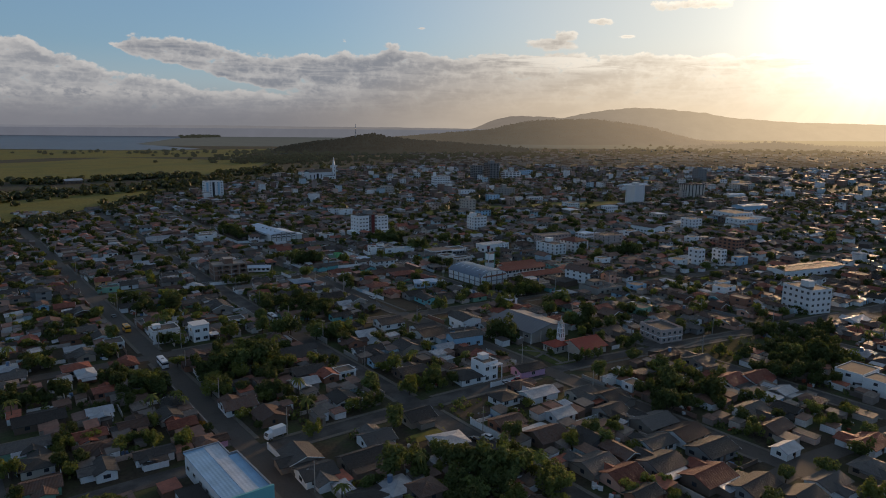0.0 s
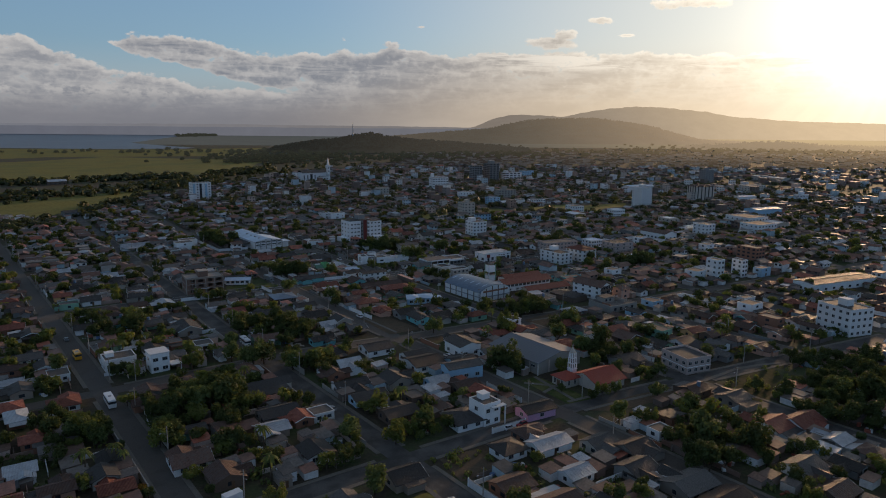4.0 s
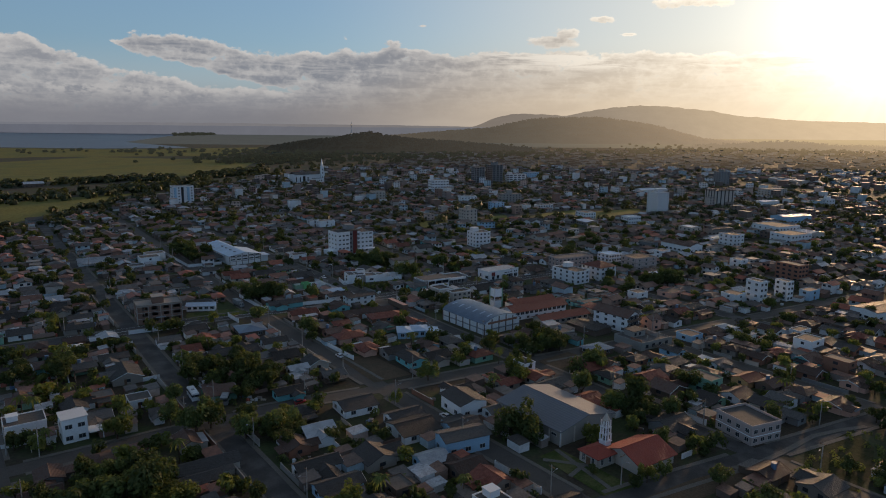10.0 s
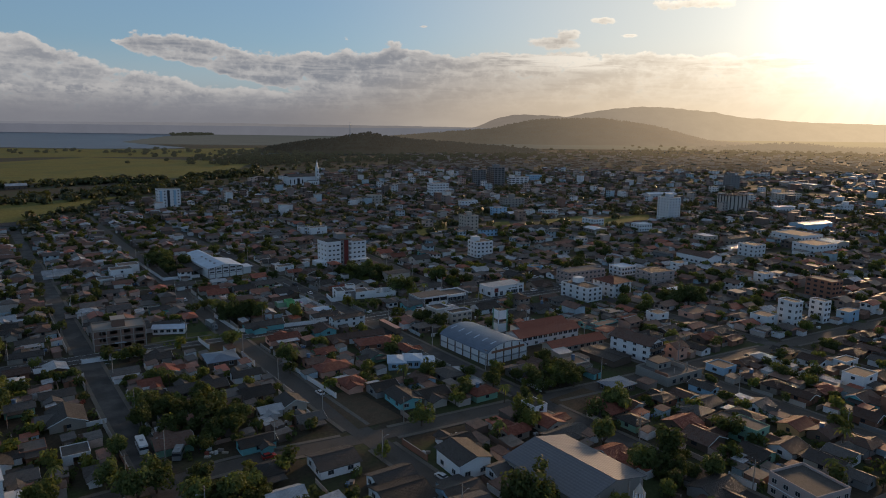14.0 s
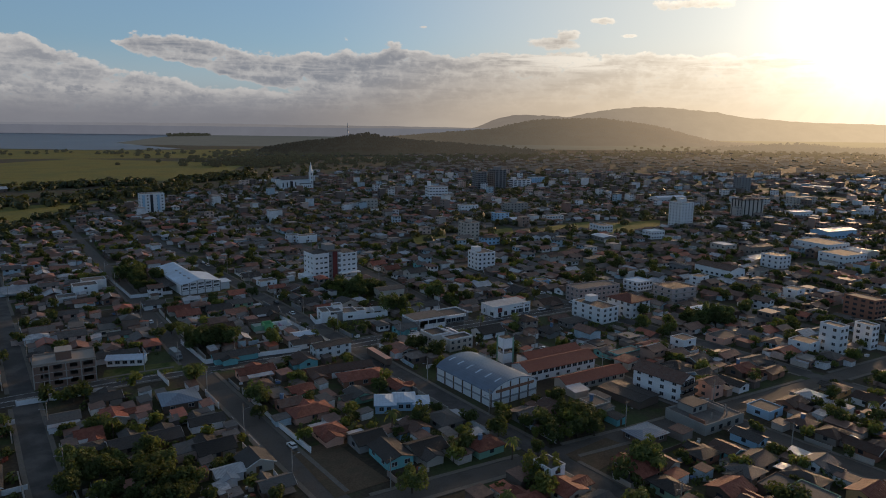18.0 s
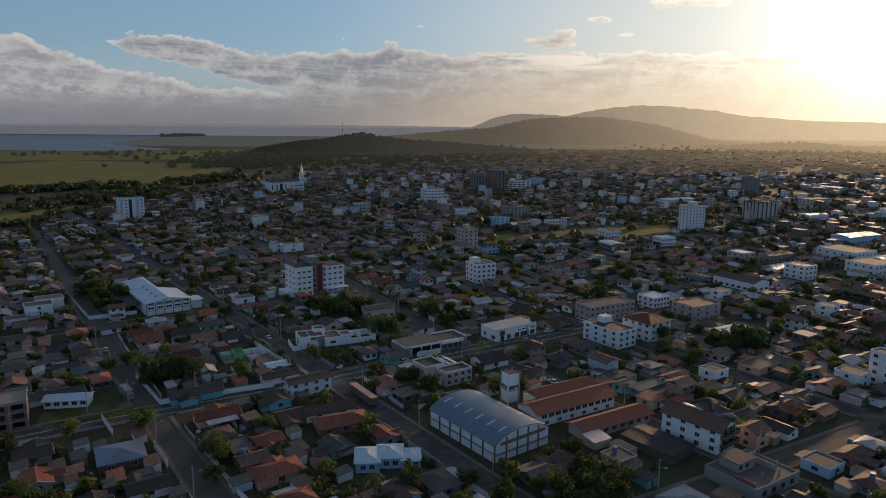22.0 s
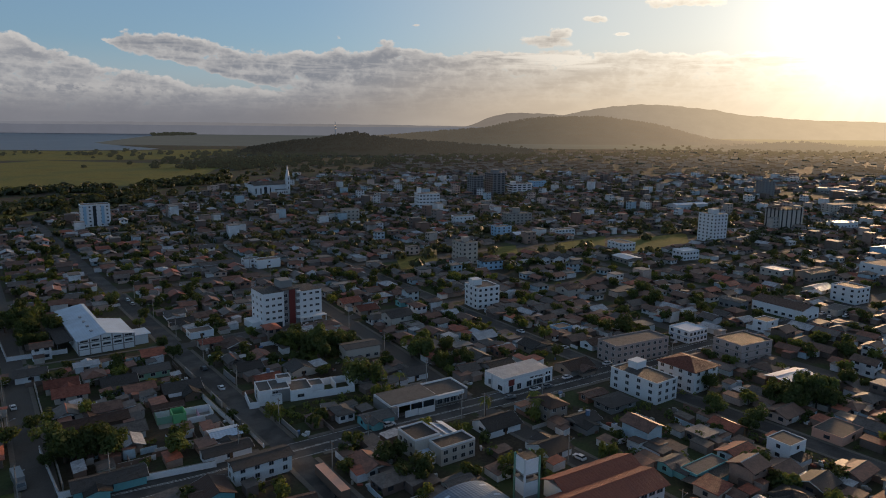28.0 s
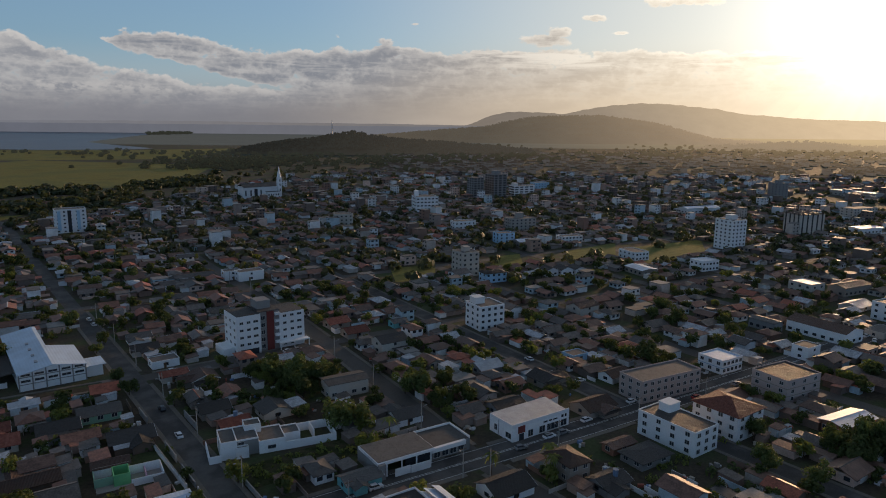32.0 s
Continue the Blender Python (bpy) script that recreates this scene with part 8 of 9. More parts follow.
rng = random.Random(14)
for x, y, r in SHRUBS:
    shrub(x, y, r, rng)
solid("garden_shrubs", SHRUB_LEAF, "leaf", "low green shrubs and hedges in the yards", "shrubs", "stuff")
# foliage of the farthest trees, haze put into its emission
M["hazy_leaf"] = haze_glow_material("far_woods_haze_glow", (0.04, 0.045, 0.02), (0.024, 0.024, 0.020), (0.31, 0.215, 0.12), (-150, 1900), (1450, 2300))
solid("backdrop_trees", HAZY_LEAF, "hazy_leaf", "rows of trees beyond the town with evening haze in their glow", "trees", "stuff", pose(0, 0, 0, 0, 0, TURN))
solid("distant_trees", FAR_LEAF, "far_leaf", "dark green trees scattered through the distant town", "trees", "stuff")

# trees that stand out
palm(63.3, 224.9, 1.00)
palm(18.4, 246.8, 1.10)
tree(35.3, 214.9, 0.90, 2, light=True)
tree(56.6, 195.7, 1.10, 3, light=True)
tree(64.8, 204.7, 0.55, 4, yellow=True)
tree(104.7, 258.7, 1.50, 5)
tree(95.9, 259.2, 1.40, 6)
tree(107.1, 250.9, 1.40, 0)
tree(87.7, 254.0, 1.20, 1)
tree(102.1, 232.6, 1.00, 2)
tree(89.4, 179.3, 1.00, 3, light=True)
tree(111.6, 167.8, 1.40, 4)
tree(137.5, 193.8, 1.00, 5, light=True)
tree(124.0, 201.5, 1.10, 6)
tree(56.7, 294.3, 0.90, 0)
tree(62.6, 252.1, 1.20, 1)
tree(58.6, 260.0, 1.00, 2)
tree(142.8, 331.7, 1.20, 3)
tree(159.0, 314.9, 1.30, 4)
tree(129.7, 280.7, 1.30, 5)
tree(106.3, 290.6, 1.10, 6)
tree(186.0, 259.0, 0.80, 0, light=True)
tree(127.3, 375.0, 1.00, 1)
tree(103.0, 147.2, 1.20, 2)
palm(101.7, 139.8, 1.00)
tree(93.8, 143.1, 1.70, 4)
tree(77.9, 379.2, 1.00, 5)
tree(93.9, 377.7, 1.00, 6)
tree(238.6, 256.7, 1.30, 0, light=True)
tree(269.5, 244.1, 1.30, 1)
tree(225.4, 163.1, 1.10, 2)
tree(222.6, 148.2, 1.30, 3)
tree(198.1, 158.5, 1.30, 4)
tree(205.9, 133.4, 1.90, 5)
tree(213.2, 121.2, 1.80, 6)
tree(202.4, 152.8, 1.00, 0)
tree(258.1, 144.9, 1.10, 1)
tree(277.4, 124.5, 1.60, 2)
tree(280.9, 116.1, 1.90, 3)
tree(291.0, 114.4, 1.20, 4)
tree(136.6, 140.5, 1.20, 5)
tree(122.8, 121.3, 1.80, 6)
tree(116.7, 128.6, 2.00, 0)
tree(110.2, 130.8, 2.00, 1)
tree(127.2, 112.8, 1.30, 2, light=True)
tree(121.9, 111.9, 1.20, 3, light=True)
tree(155.2, 120.0, 1.10, 4)
tree(157.7, 128.0, 1.10, 5)
tree(203.6, 100.6, 0.90, 6)
tree(146.1, 98.5, 0.80, 0, light=True)
tree(150.3, 96.7, 0.80, 1, light=True)
tree(139.2, 100.1, 0.90, 2, light=True)
tree(431.6, 204.9, 1.20, 3)
tree(63.1, 312.2, 1.40, 4)
tree(57.7, 247.1, 1.60, 5)
tree(75.8, 228.3, 1.30, 6, light=True)
tree(62.3, 241.0, 1.10, 0)
tree(91.0, 245.9, 2.00, 1)
tree(96.4, 245.1, 2.10, 2)
tree(103.0, 243.6, 2.00, 3)
tree(84.9, 244.0, 1.80, 4)
tree(107.7, 236.7, 1.40, 5, light=True)
tree(124.4, 276.1, 1.90, 6)
tree(129.2, 277.3, 1.70, 0)
tree(104.2, 286.4, 1.50, 1, light=True)
tree(89.9, 215.2, 1.00, 2, light=True)
tree(123.9, 228.0, 1.00, 3)
tree(136.6, 213.5, 0.90, 4, light=True)
tree(122.4, 198.8, 1.30, 5)
tree(132.2, 188.7, 1.30, 6, light=True)
tree(147.4, 194.4, 1.20, 0)
tree(148.6, 324.4, 1.30, 1)
tree(145.0, 292.3, 1.20, 2)
tree(98.4, 361.0, 1.00, 3)
tree(108.0, 423.1, 1.20, 4)
tree(138.9, 331.3, 1.50, 5)
tree(146.3, 325.9, 1.20, 6)
tree(152.9, 309.0, 1.80, 0)
tree(162.2, 304.2, 1.40, 1)
tree(151.0, 355.1, 1.20, 2)
tree(125.3, 301.3, 1.30, 3)
tree(119.7, 286.5, 1.40, 4)
tree(135.0, 263.6, 1.60, 5)
tree(143.9, 259.5, 1.70, 6)
tree(207.2, 269.3, 1.40, 0)
tree(204.7, 417.8, 1.50, 1)
tree(212.2, 421.5, 1.20, 2)
tree(187.6, 379.3, 1.20, 3)
tree(197.8, 343.3, 1.10, 4)
tree(103.3, 357.3, 1.40, 5)
tree(101.6, 362.8, 1.20, 6)
tree(108.5, 371.2, 1.00, 0)
tree(213.0, 559.5, 1.60, 1)
tree(223.5, 544.6, 1.50, 2)
tree(210.8, 569.0, 1.40, 3)
tree(232.6, 246.8, 1.40, 4, light=True)
tree(271.3, 273.2, 1.40, 5, light=True)
tree(262.4, 277.0, 1.20, 6)
tree(247.2, 280.2, 1.30, 0)
tree(234.4, 279.7, 1.10, 1)
tree(265.3, 239.1, 1.40, 2)
tree(241.9, 225.5, 1.60, 3)
tree(250.0, 208.0, 1.90, 4)
tree(238.3, 208.9, 1.60, 5)
tree(202.1, 216.5, 2.00, 6)
tree(202.5, 211.2, 1.60, 0)
tree(216.4, 198.5, 1.30, 1, light=True)
tree(277.2, 206.7, 1.60, 2)
tree(249.5, 194.8, 1.40, 3)
tree(230.9, 185.3, 1.10, 4)
tree(209.7, 414.9, 1.80, 5)
tree(199.6, 425.4, 1.60, 6)
tree(198.1, 346.2, 1.40, 0)
tree(197.3, 350.6, 1.10, 1)
tree(215.6, 569.3, 1.80, 2)
tree(219.4, 542.5, 1.80, 3)
tree(212.7, 584.4, 1.60, 4)
tree(258.2, 545.7, 1.10, 5)
tree(217.2, 354.7, 1.00, 6)
tree(231.6, 300.2, 1.30, 0)
tree(193.6, 335.1, 1.00, 1)
tree(268.9, 269.3, 1.40, 2, light=True)
tree(279.5, 286.0, 1.10, 3)
tree(248.0, 264.2, 0.90, 4)
palm(240.5, 267.1, 1.00)
tree(267.9, 241.4, 1.50, 6)
tree(239.7, 252.7, 1.30, 0, light=True)
tree(408.2, 304.8, 1.60, 1)
tree(377.8, 323.1, 1.20, 2)
tree(434.1, 305.7, 1.40, 3)
tree(201.6, 414.8, 1.70, 4)
tree(213.3, 409.8, 1.70, 5)
tree(186.9, 376.2, 1.50, 6)
tree(211.0, 548.5, 1.80, 0)
tree(206.8, 569.1, 1.80, 1)
tree(253.2, 535.2, 0.90, 2)
tree(251.4, 494.9, 1.10, 3)
tree(302.4, 457.3, 1.90, 4)
tree(296.7, 465.3, 1.60, 5)
tree(311.1, 454.7, 1.50, 6)
tree(300.3, 411.9, 1.80, 0)
tree(332.4, 427.7, 1.60, 1)
tree(197.9, 442.1, 1.10, 2)
tree(227.4, 399.2, 1.30, 3)
tree(247.0, 400.9, 0.80, 4, light=True)
tree(379.3, 325.5, 1.20, 5)
tree(380.2, 310.3, 1.20, 6)
tree(413.9, 310.3, 1.80, 0)
tree(418.8, 306.7, 1.80, 1)
tree(402.4, 313.6, 1.60, 2)
tree(322.8, 323.7, 1.10, 3, light=True)
palm(331.1, 361.6, 1.00)
tree(404.8, 311.8, 1.40, 5)
tree(252.8, 580.2, 1.30, 6)
tree(251.3, 585.1, 1.00, 0)
tree(252.3, 483.0, 1.20, 1)
tree(301.5, 452.7, 1.90, 2)
tree(307.8, 450.2, 1.60, 3)
tree(300.5, 472.9, 1.40, 4)
tree(330.2, 422.1, 1.80, 5)
tree(329.0, 427.4, 1.40, 6)
tree(295.4, 417.2, 1.60, 0)
palm(305.8, 402.6, 1.00)
tree(295.9, 399.0, 1.20, 2, light=True)
tree(259.3, 404.6, 1.10, 3, light=True)
tree(298.6, 657.9, 1.40, 4)
tree(420.6, 393.7, 1.80, 5)
tree(490.0, 434.1, 1.60, 6)
tree(478.2, 417.6, 1.50, 0)
palm(327.2, 356.7, 1.00)
palm(315.0, 367.3, 1.00)
for x, y, z in ((205.5, 175.6, 0.75), (210.6, 175.4, 0.95), (217.0, 174.8, 0.8), (201.8, 186.5, 0.6)):
    tree(x, y, z, int(x), light=int(x) % 2 == 0)
for x, y, z in ((178, 78, 0.9), (191, 73, 1.1), (209, 71, 1.2), (226, 76, 1.0), (224, 58, 1.2), (250, 62, 1.3), (206, 50, 1.0), (246, 70, 1.1), (268, 66, 1.2), (186, 60, 1.2), (163, 74, 1.1), (238, 44, 1.3)):
    tree(x, y, z, int(x), light=int(x) % 3 == 0)
tree(391.6, 334.3, 1.30, 3)
rng = random.Random(9)
# thickets between the yards
for k, wood in enumerate(WOODS):
    xs, ys = [p[0] for p in wood], [p[1] for p in wood]
    yy = min(ys)
    while yy < max(ys):
        xx = min(xs)
        while xx < max(xs):
            x, y = xx + rng.uniform(-1.6, 1.6), yy + rng.uniform(-1.6, 1.6)
            if inside(x, y, wood) and free(x, y, 0.4) and rng.random() < 0.8:
                (tree if ahead(x, y)[1] < 190 else many_tree)(x, y, rng.uniform(0.7, 1.4), rng.randrange(7), rng.random() < 0.12)
            xx += 5.2
        yy += 5.2
# bushes on the open lots
LOT_LEAF, SHRUB_LEAF = SHRUB_LEAF, Mesh()
for x0, x1, y0, y1, n in ((246, 292, 138, 157, 45), (262, 293, 399, 411, 50), (162, 189, 394, 397, 10), (346, 366, 338, 343, 14), (380, 386, 335, 358, 10), (401, 412, 334, 350, 12), (260, 296, 268, 284, 40), (134, 149, 160, 174, 22), (331, 346, 396, 404, 14), (200, 212, 330, 345, 14)):
    for _ in range(n):
        shrub(rng.uniform(x0, x1), rng.uniform(y0, y1), rng.uniform(0.5, 1.5), rng)
solid("lot_shrubs", SHRUB_LEAF, "leaf_light", "bushes and tall weeds on open lots", "shrubs", "stuff")
solid("garden_tree_crowns", MORE_CROWNS, "leaf", "leafy crowns of the many trees between the houses", "trees", "stuff")
solid("light_tree_crowns", MORE_LIGHT, "leaf_light", "lighter green crowns of trees between the houses", "trees", "stuff")
solid("garden_tree_trunks", MORE_TRUNKS, "bark", "trunks and limbs of the many garden trees", "trees", "stuff")

# ---------------------------------------------------------------- vehicles
def wheels(t, xs, half, r):
    for x in xs:
        for s in (-1, 1):
            w = part("wheel", shared(("wheel", r), lambda: Mesh().tube((0, -0.11, 0), (0, 0.11, 0), r, r, 10), "rubber"), None, t, at=pose(x, s * half, r))
            part("rim", shared(("rim", r), lambda: Mesh().tube((0, -0.125, 0), (0, 0.125, 0), r * 0.55, r * 0.55, 8), "metal"), None, w)


def car(x, y, turn, paint="car_white", label=""):
    """A small hatchback: body, glass house, roof, wheels, lamps."""
    t = thing("car", pose(x, y, 0.07, 0, 0, turn), label or "parked %s hatchback on the street" % paint[4:], "car", "cars")
    m = Mesh()
    prof = [(-2.0, 0.3), (2.0, 0.3), (2.05, 0.62), (1.95, 0.8), (1.0, 0.95), (-1.95, 0.98), (-2.05, 0.7)]
    k = len(prof)
    m.add([(a, -0.82, z) for a, z in prof] + [(a, 0.82, z) for a, z in prof], [tuple(range(k)), tuple(reversed(range(k, 2 * k)))] + [(i, k + i, k + (i + 1) % k, (i + 1) % k) for i in range(k)])
    part("body", m, paint, t)
    c = [(-1.75, -0.76, 0.96), (0.95, -0.76, 0.94), (0.95, 0.76, 0.94), (-1.75, 0.76, 0.96), (-1.4, -0.62, 1.42), (0.25, -0.62, 1.42), (0.25, 0.62, 1.42), (-1.4, 0.62, 1.42)]
    part("cabin_glass", Mesh().add(c, [(4, 5, 6, 7), (0, 1, 5, 4), (1, 2, 6, 5), (2, 3, 7, 6), (3, 0, 4, 7)]), "glass", t)
    part("roof", Mesh().box(-1.42, 0.27, -0.64, 0.64, 1.42, 1.47), paint, t)
    for s in (-1, 1):
        part("headlight", Mesh().box(1.96, 2.07, s * 0.6 - 0.16, s * 0.6 + 0.16, 0.62, 0.78), "white", t)
    wheels(t, (-1.25, 1.25), 0.78, 0.3)


def bus(x, y, turn, paint="car_white", length=9.0, label="white bus standing on the street"):
    t = thing("bus", pose(x, y, 0.07, 0, 0, turn), label, "bus")
    l = length / 2
    part("body", Mesh().box(-l, l, -1.2, 1.2, 0.4, 1.7).box(-l, l, -1.2, 1.2, 2.55, 2.95), paint, t)
    part("cabin_glass", Mesh().box(-l + 0.1, l - 0.1, -1.17, 1.17, 1.7, 2.55), "glass", t)
    part("roof", Mesh().box(-l + 0.1, l - 0.1, -1.1, 1.1, 2.95, 3.08), paint, t)
    part("roof_hatch", Mesh().box(-0.6, 0.6, -0.5, 0.5, 3.08, 3.2), "metal", t)
    part("windscreen", Mesh().box(l, l + 0.05, -1.05, 1.05, 1.3, 2.5), "glass", t)
    wheels(t, (-l + 2.0, l - 2.2), 1.1, 0.45)


def truck(x, y, turn, body="car_white", length=6.5, label="white box truck turning at the crossing"):
    t = thing("truck", pose(x, y, 0.07, 0, 0, turn), label, "truck")
    l = length / 2
    part("cargo_box", Mesh().box(-l, l - 1.9, -1.2, 1.2, 0.9, 3.3), body, t)
    cab = part("cab", Mesh().add([(l - 1.8, -1.1, 0.5), (l, -1.1, 0.5), (l, -1.1, 1.5), (l - 0.4, -1.05, 2.4), (l - 1.8, -1.05, 2.5), (l - 1.8, 1.1, 0.5), (l, 1.1, 0.5), (l, 1.1, 1.5), (l - 0.4, 1.05, 2.4), (l - 1.8, 1.05, 2.5)],
                                 [(0, 1, 2, 3, 4), (9, 8, 7, 6, 5), (0, 5, 6, 1), (1, 6, 7, 2), (2, 7, 8, 3), (3, 8, 9, 4), (4, 9, 5, 0)]), body, t)
    part("windscreen", Mesh().add([(l + 0.02, -0.95, 1.5), (l + 0.02, 0.95, 1.5), (l - 0.36, 0.9, 2.32), (l - 0.36, -0.9, 2.32)], [(0, 1, 2, 3)]), "glass", cab)
    part("chassis", Mesh().box(-l, l - 1.8, -0.5, 0.5, 0.5, 0.9), "rubber", t)
    wheels(t, (-l + 1.2, l - 0.9), 1.0, 0.45)


bus(71.5, 270.3, 88)
bus(132.5, 304.1, 85, "car_white", 8.0, "white minibus parked before the houses")
bus(139.5, 293, 60, "car_grey", 5.0, "grey van parked in a yard")
bus(71.8, 326.8, 90, "car_yellow", 6.0, "yellow school minibus at the kerb")
truck(80.3, 185.8, 188)
truck(189.9, 409.2, -88, "car_grey", 9.0, "dark lorry coming down the street")
t = thing("semi_trailer", pose(253.6, 358, 0.07, 0, 0, 86), "long brown box trailer parked on open ground", "trailer")
part("cargo_box", Mesh().box(-8, 8, -1.25, 1.25, 1.1, 3.6), "brown", t)
part("trailer_roof", Mesh().box(-8.02, 8.02, -1.27, 1.27, 3.6, 3.66), "salmon", t)
part("chassis", Mesh().box(-7.5, 7.5, -0.5, 0.5, 0.7, 1.1), "rubber", t)
wheels(t, (-6.5, -5.2, -3.9), 1.1, 0.5)
for x, y, turn, paint in ((131.7, 146.4, 92, "car_white"), (127.7, 147.1, 88, "car_black"), (166.5, 175.9, -2, "car_white"), (171.2, 175.3, 178, "car_red"), (193.5, 311.2, 90, "car_white"), (195.3, 465.3, 90, "car_white"),
                          (274.5, 374.0, -6, "car_white"), (286.4, 380.4, -6, "car_white"), (271.1, 496.5, 0, "car_white"), (257.5, 463.9, 88, "car_black"), (260.8, 577, 90, "car_white"), (260.9, 586.9, 90, "car_white"),
                          (315.5, 491.2, 0, "car_white"), (319.8, 490.6, 0, "car_grey"), (332, 373.2, -10, "car_grey"), (344.1, 373.4, -4, "car_white"), (386, 374.5, -5, "car_white"), (430, 361, -5, "car_grey"),
                          (518.7, 357.6, -4, "car_white"), (524, 357, -4, "car_grey"), (531.4, 355.6, -4, "car_white"), (540, 355.4, -4, "car_white"), (97.9, 300, 5, "car_white"), (192.5, 240, 92, "car_white"),
                          (128.9, 222, 90, "car_grey"), (72.6, 355, 90, "car_grey"), (252, 232, 90, "car_white"), (255.6, 441, 88, "car_white"), (320.5, 410, 82, "car_black"), (317.5, 330, 90, "car_white"), (160, 278, -3, "car_red"),
                          (316, 345, 88, "car_grey"), (240, 383.5, -6, "car_black"), (362, 374, -6, "car_white"), (407, 363, -6, "car_red")):
    car(x, y, turn, paint)
for x, y, turn, paint in ((387.9, 425.2, 84, "car_white"), (381.5, 409.8, 84, "car_white"), (384.5, 408.5, 84, "car_grey"), (386.7, 397.7, -10, "car_white"), (344, 373.2, -6, "car_white"), (349.5, 372.6, -6, "car_grey"),
                          (527.1, 350.8, 20, "car_white"), (542, 348.7, -8, "car_white"), (549.1, 346.9, -8, "car_grey"), (500.5, 363.5, 80, "car_grey"), (498, 354.8, 80, "car_black"), (536, 346.5, -8, "car_white")):
    car(x, y, turn, paint)

# ---------------------------------------------------------------- street furniture, walls, kerbs
def pole(x, y, turn, lamp=True):
    t = thing("utility_pole", pose(x, y, 0, 0, 0, turn), "grey concrete utility pole with crossarm and lamp", "utility pole", "utility poles")
    part("post", shared(("post",), lambda: Mesh().tube((0, 0, -0.2), (0, 0, 9.0), 0.18, 0.11, 8), "concrete"), None, t)
    part("crossarm", shared(("crossarm",), lambda: Mesh().box(-1.0, 1.0, -0.07, 0.07, 8.3, 8.45).tube((-0.85, 0, 8.45), (-0.85, 0, 8.65), 0.05, 0.04, 6).tube((0.85, 0, 8.45), (0.85, 0, 8.65), 0.05, 0.04, 6), "wood"), None, t)
    if lamp:
        part("lamp_arm", shared(("lamp_arm",), lambda: Mesh().tube((0, 0.1, 6.6), (0, 1.7, 7.2), 0.04, 0.03, 5).box(-0.12, 0.12, 1.6, 2.2, 7.12, 7.28), "metal"), None, t)


for i, x in enumerate(np.arange(110, 470, 33)):
    pole(x, lerp(CROSS[3], x) + (6.6 if x < 250 else -6.8), -6 + (180 if x < 250 else 0))
for line, side in ((LONG[1], 4.4), (LONG[2], 4.4), (LONG[3], -4.4), (LONG[4], 4.4), (LONG[5], -4.4)):
    for y in np.arange(150, 620, 36):
        if ahead(lerp(line, y), y)[1] > 120 and min(abs(y - lerp(c, lerp(line, y))) for c in CROSS) > 7:
            pole(lerp(line, y) + side, y, 90 if side > 0 else -90)
for line, side in ((CROSS[1], 4.6), (CROSS[2], 4.6)):
    for x in np.arange(84, 330, 40):
        if min(abs(x - lerp(c, lerp(line, x))) for c in LONG) > 7:
            pole(x, lerp(line, x) + side, 180)


def garden_wall(x0, y0, x1, y1, h=1.9, mat="white", label="plain rendered garden wall along the street"):
    l = math.hypot(x1 - x0, y1 - y0)
    t = thing("garden_wall", pose(x0, y0, 0, 0, 0, math.degrees(math.atan2(y1 - y0, x1 - x0))), label, "wall", "garden walls")
    part("wall_panel", Mesh().box(0, l, -0.1, 0.1, -0.2, h), mat, t)
    part("coping", Mesh().box(-0.05, l + 0.05, -0.16, 0.16, h, h + 0.08), "concrete", t)
    for x in (0.0, l):
        part("pier", Mesh().box(x - 0.18, x + 0.18, -0.18, 0.18, -0.2, h + 0.2), mat, t)


for x0, y0, x1, y1 in ((200.6, 610, 199.4, 518), (199.4, 518, 220, 515.5), (197.2, 426, 197, 395.5), (197, 395.5, 211.6, 392.8), (212, 392.6, 234, 387.8), (247.6, 455, 247.4, 409), (196.2, 331, 196.2, 304.6),
                       (178.8, 394, 178.8, 381), (75.4, 180, 75.4, 155), (133, 392, 160, 388), (100, 306.5, 100, 298), (78, 299.5, 90, 299), (160, 176.6, 173, 175.6)):
    garden_wall(x0, y0, x1, y1)
rng = random.Random(77)
for i, line in enumerate(LONG[1:6]):
    for side in (-1, 1):
        y = 140.0
        while y < 600:
            l = rng.uniform(7, 18)
            x = lerp(line, y) + side * 5.5
            clear = all(abs(q - lerp(c, x)) > 6.5 for c in CROSS for q in (y, y + l / 2, y + l))
            u, v = ahead(x, y)
            if clear and v > 120 and abs(u) < 0.7 * v and v < 520 and rng.random() < 0.62 and free(x, y, 0.3) and free(lerp(line, y + l) + side * 5.5, y + l, 0.3) and free(x, y + l / 2, 0.3):
                garden_wall(x, y, lerp(line, y + l) + side * 5.5, y + l, rng.choice((1.2, 1.6, 1.9, 2.2)), rng.choice(("white", "cream", "concrete", "beige", "grey", "concrete", "brick")))
            y += l + rng.uniform(1, 5)


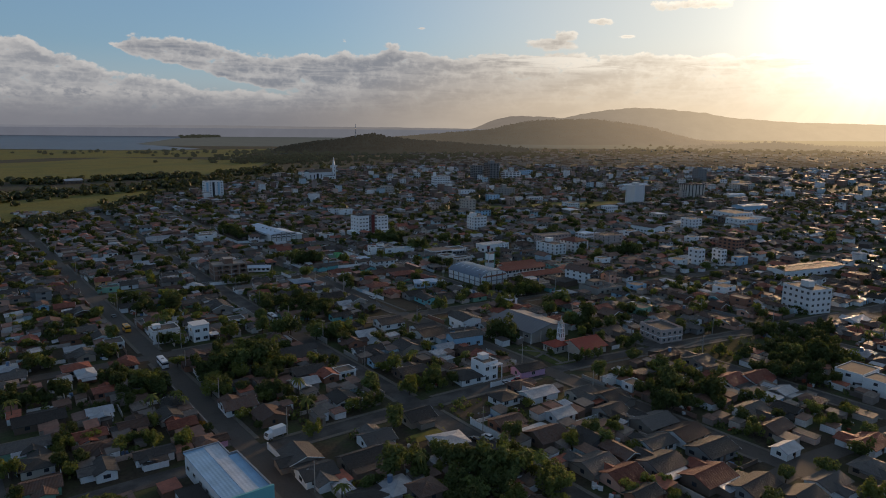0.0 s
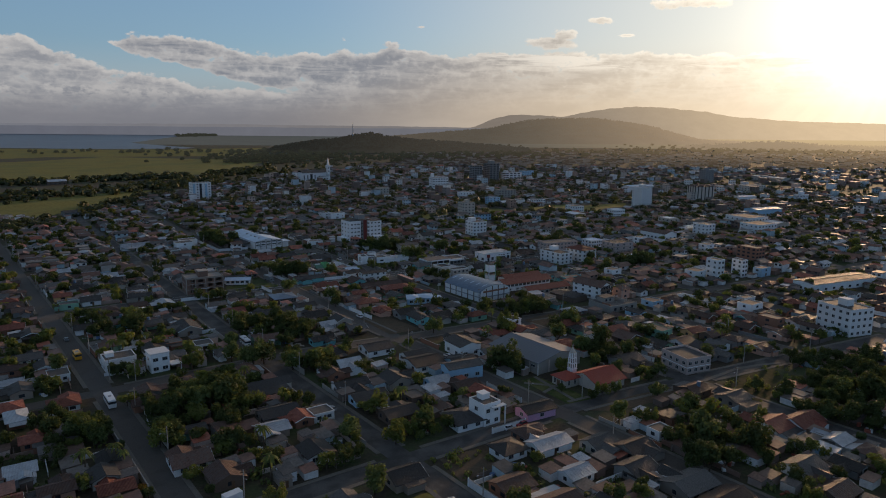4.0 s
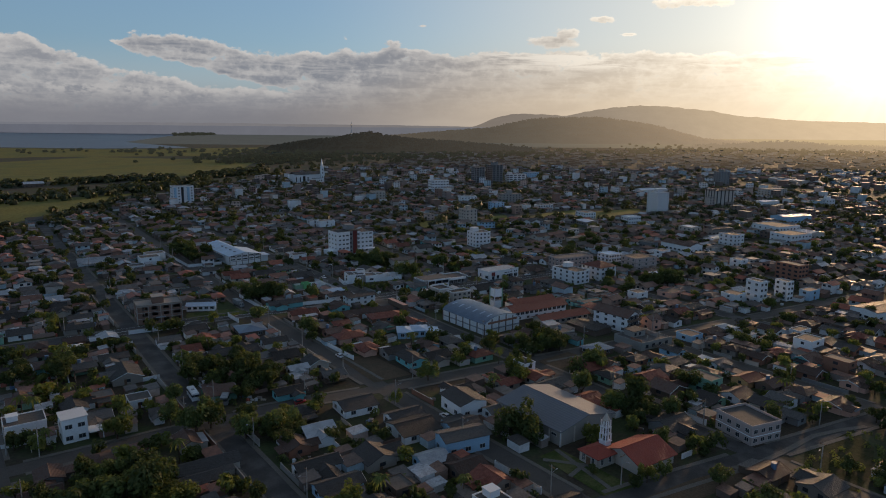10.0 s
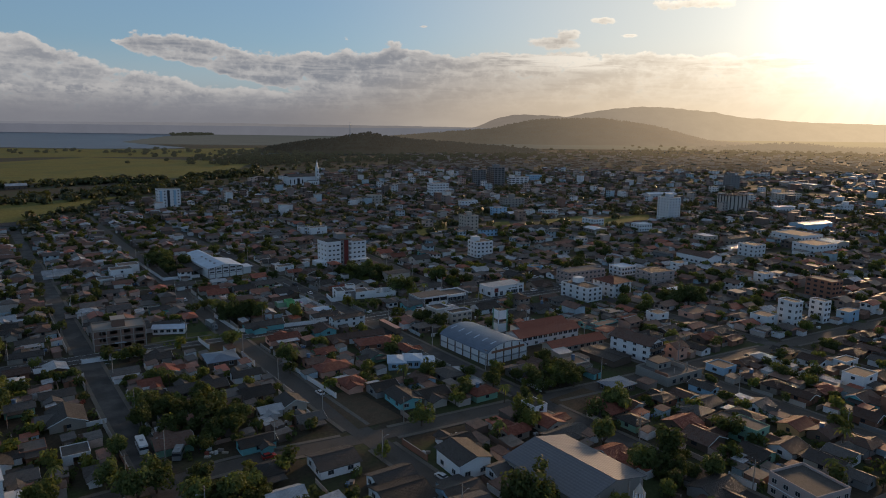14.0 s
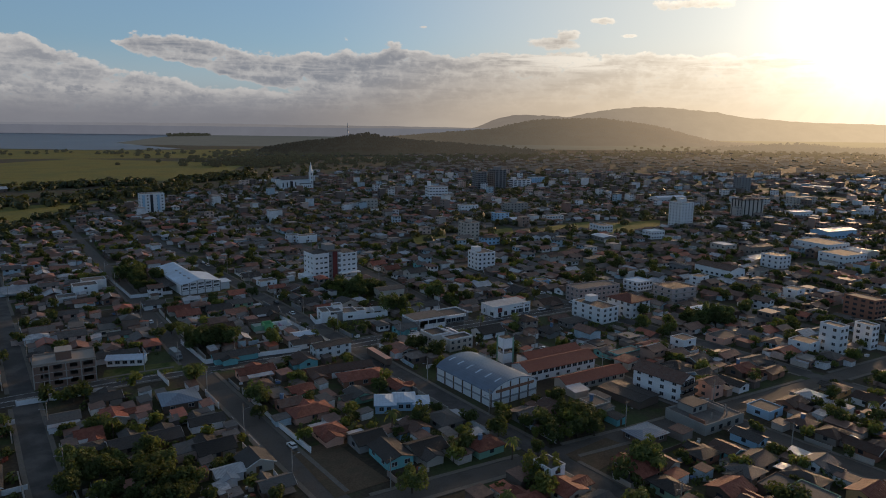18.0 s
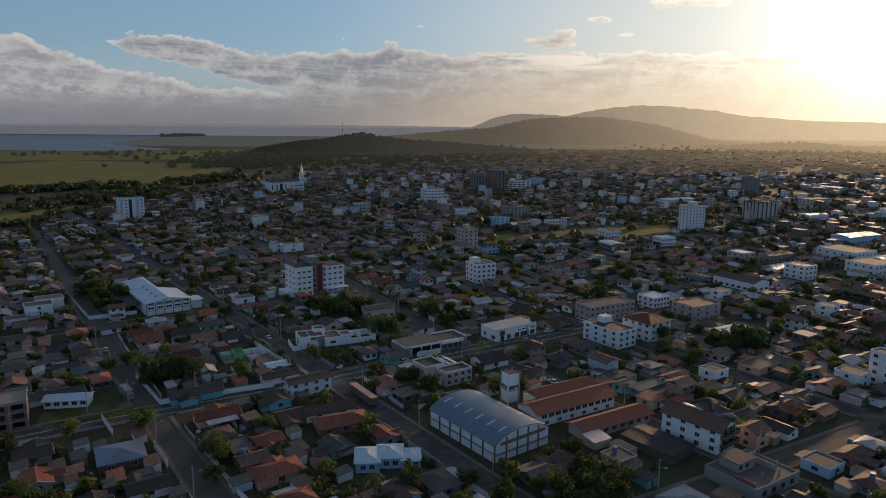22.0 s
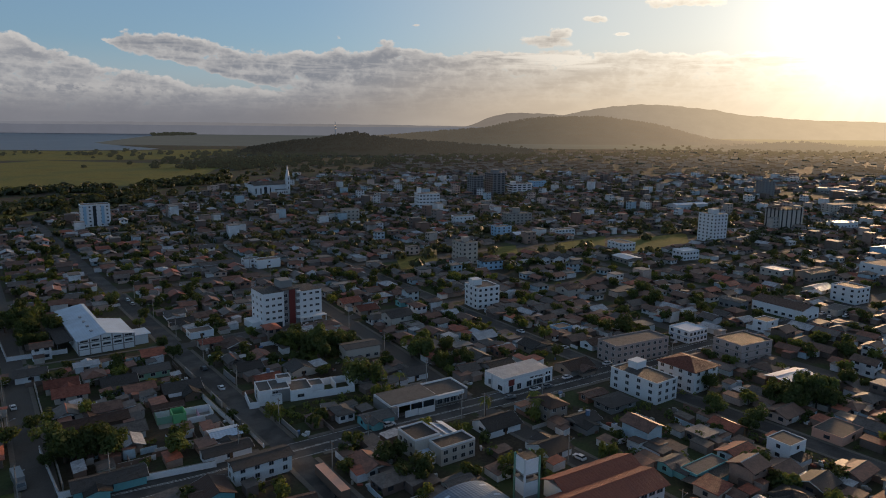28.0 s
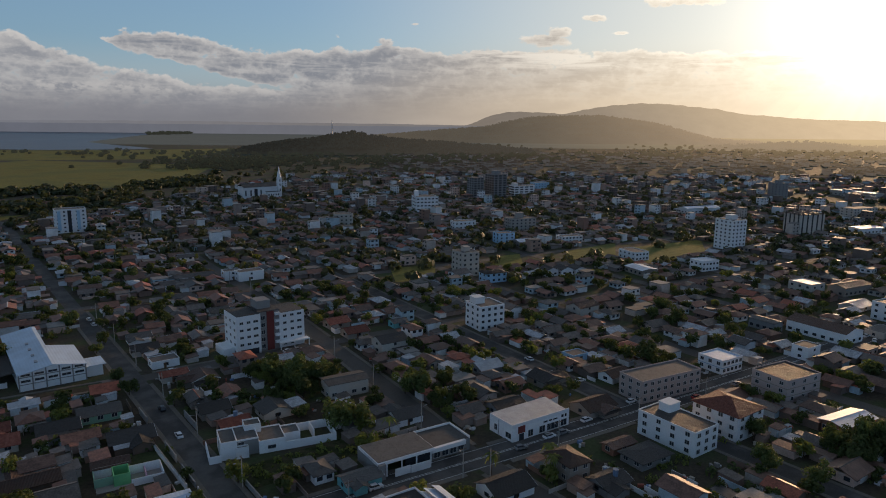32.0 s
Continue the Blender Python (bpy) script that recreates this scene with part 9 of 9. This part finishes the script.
def kerbed_pavement(pts, side, hw, wide):
    """A raised pavement beside a street."""
    a, b = (hw, hw + wide) if side > 0 else (-hw - wide, -hw)
    ribbon("pavement", pts, b, a, -0.2, 0.17, "paving", "narrow concrete pavement with kerb", "pavement")


def stretches(line, others, flip):
    """The parts of a street between its crossings."""
    lo, hi = max(line[0][0], 60), min(line[-1][0], 660)
    cuts = []
    for o in others:
        q = lo
        for _ in range(6):
            q = lerp(o, lerp(line, min(max(q, lo), hi)))
        cuts.append(q)
    cuts = sorted(c for c in cuts if lo < c < hi)
    for a, b in zip(cuts, cuts[1:]):
        if b - a > 24:
            qs = np.linspace(a + 7.5, b - 7.5, 5)
            yield [(lerp(line, q), q) if flip else (q, lerp(line, q)) for q in qs]


for line in LONG[1:7]:
    for pts in stretches(line, CROSS, True):
        if ahead(*pts[2])[1] > 110 and abs(ahead(*pts[2])[0]) < 0.75 * ahead(*pts[2])[1] + 30:
            kerbed_pavement(pts, 1, 3.6, 1.4)
            kerbed_pavement(pts, -1, 3.6, 1.4)
for i, line in enumerate(CROSS[1:6]):
    for pts in stretches(line, LONG, False):
        if 110 < ahead(*pts[2])[1] < 600 and abs(ahead(*pts[2])[0]) < 0.75 * ahead(*pts[2])[1] + 30:
            kerbed_pavement(pts, 1, 5.2 if i == 2 else 3.4, 1.5)
            kerbed_pavement(pts, -1, 5.2 if i == 2 else 3.4, 1.5)
main = [(x, lerp(CROSS[3], x)) for x in np.linspace(110, 560, 60)]
ribbon("road_marking", main, 4.75, 4.6, 0.0, 0.065, "marking", "white edge line of the main road", "road marking")
ribbon("road_marking", main, -4.6, -4.75, 0.0, 0.065, "marking", "white edge line of the main road", "road marking")
ribbon("road_marking", main, 0.35, 0.2, 0.0, 0.065, "marking", "pale centre line of the main road", "road marking")
ribbon("road_marking", main, -0.2, -0.35, 0.0, 0.065, "marking", "pale centre line of the main road", "road marking")
for k, pts in enumerate(([(197.5, 201), (206, 190)], [(196.5, 190), (205, 192)], [(200, 178), (205, 203)])):
    ribbon("path", pts, 0.7, -0.7, -0.1 - 0.02 * k, 0.19 + 0.012 * k, "paving", "pale paved path across the chapel lawn", "path")
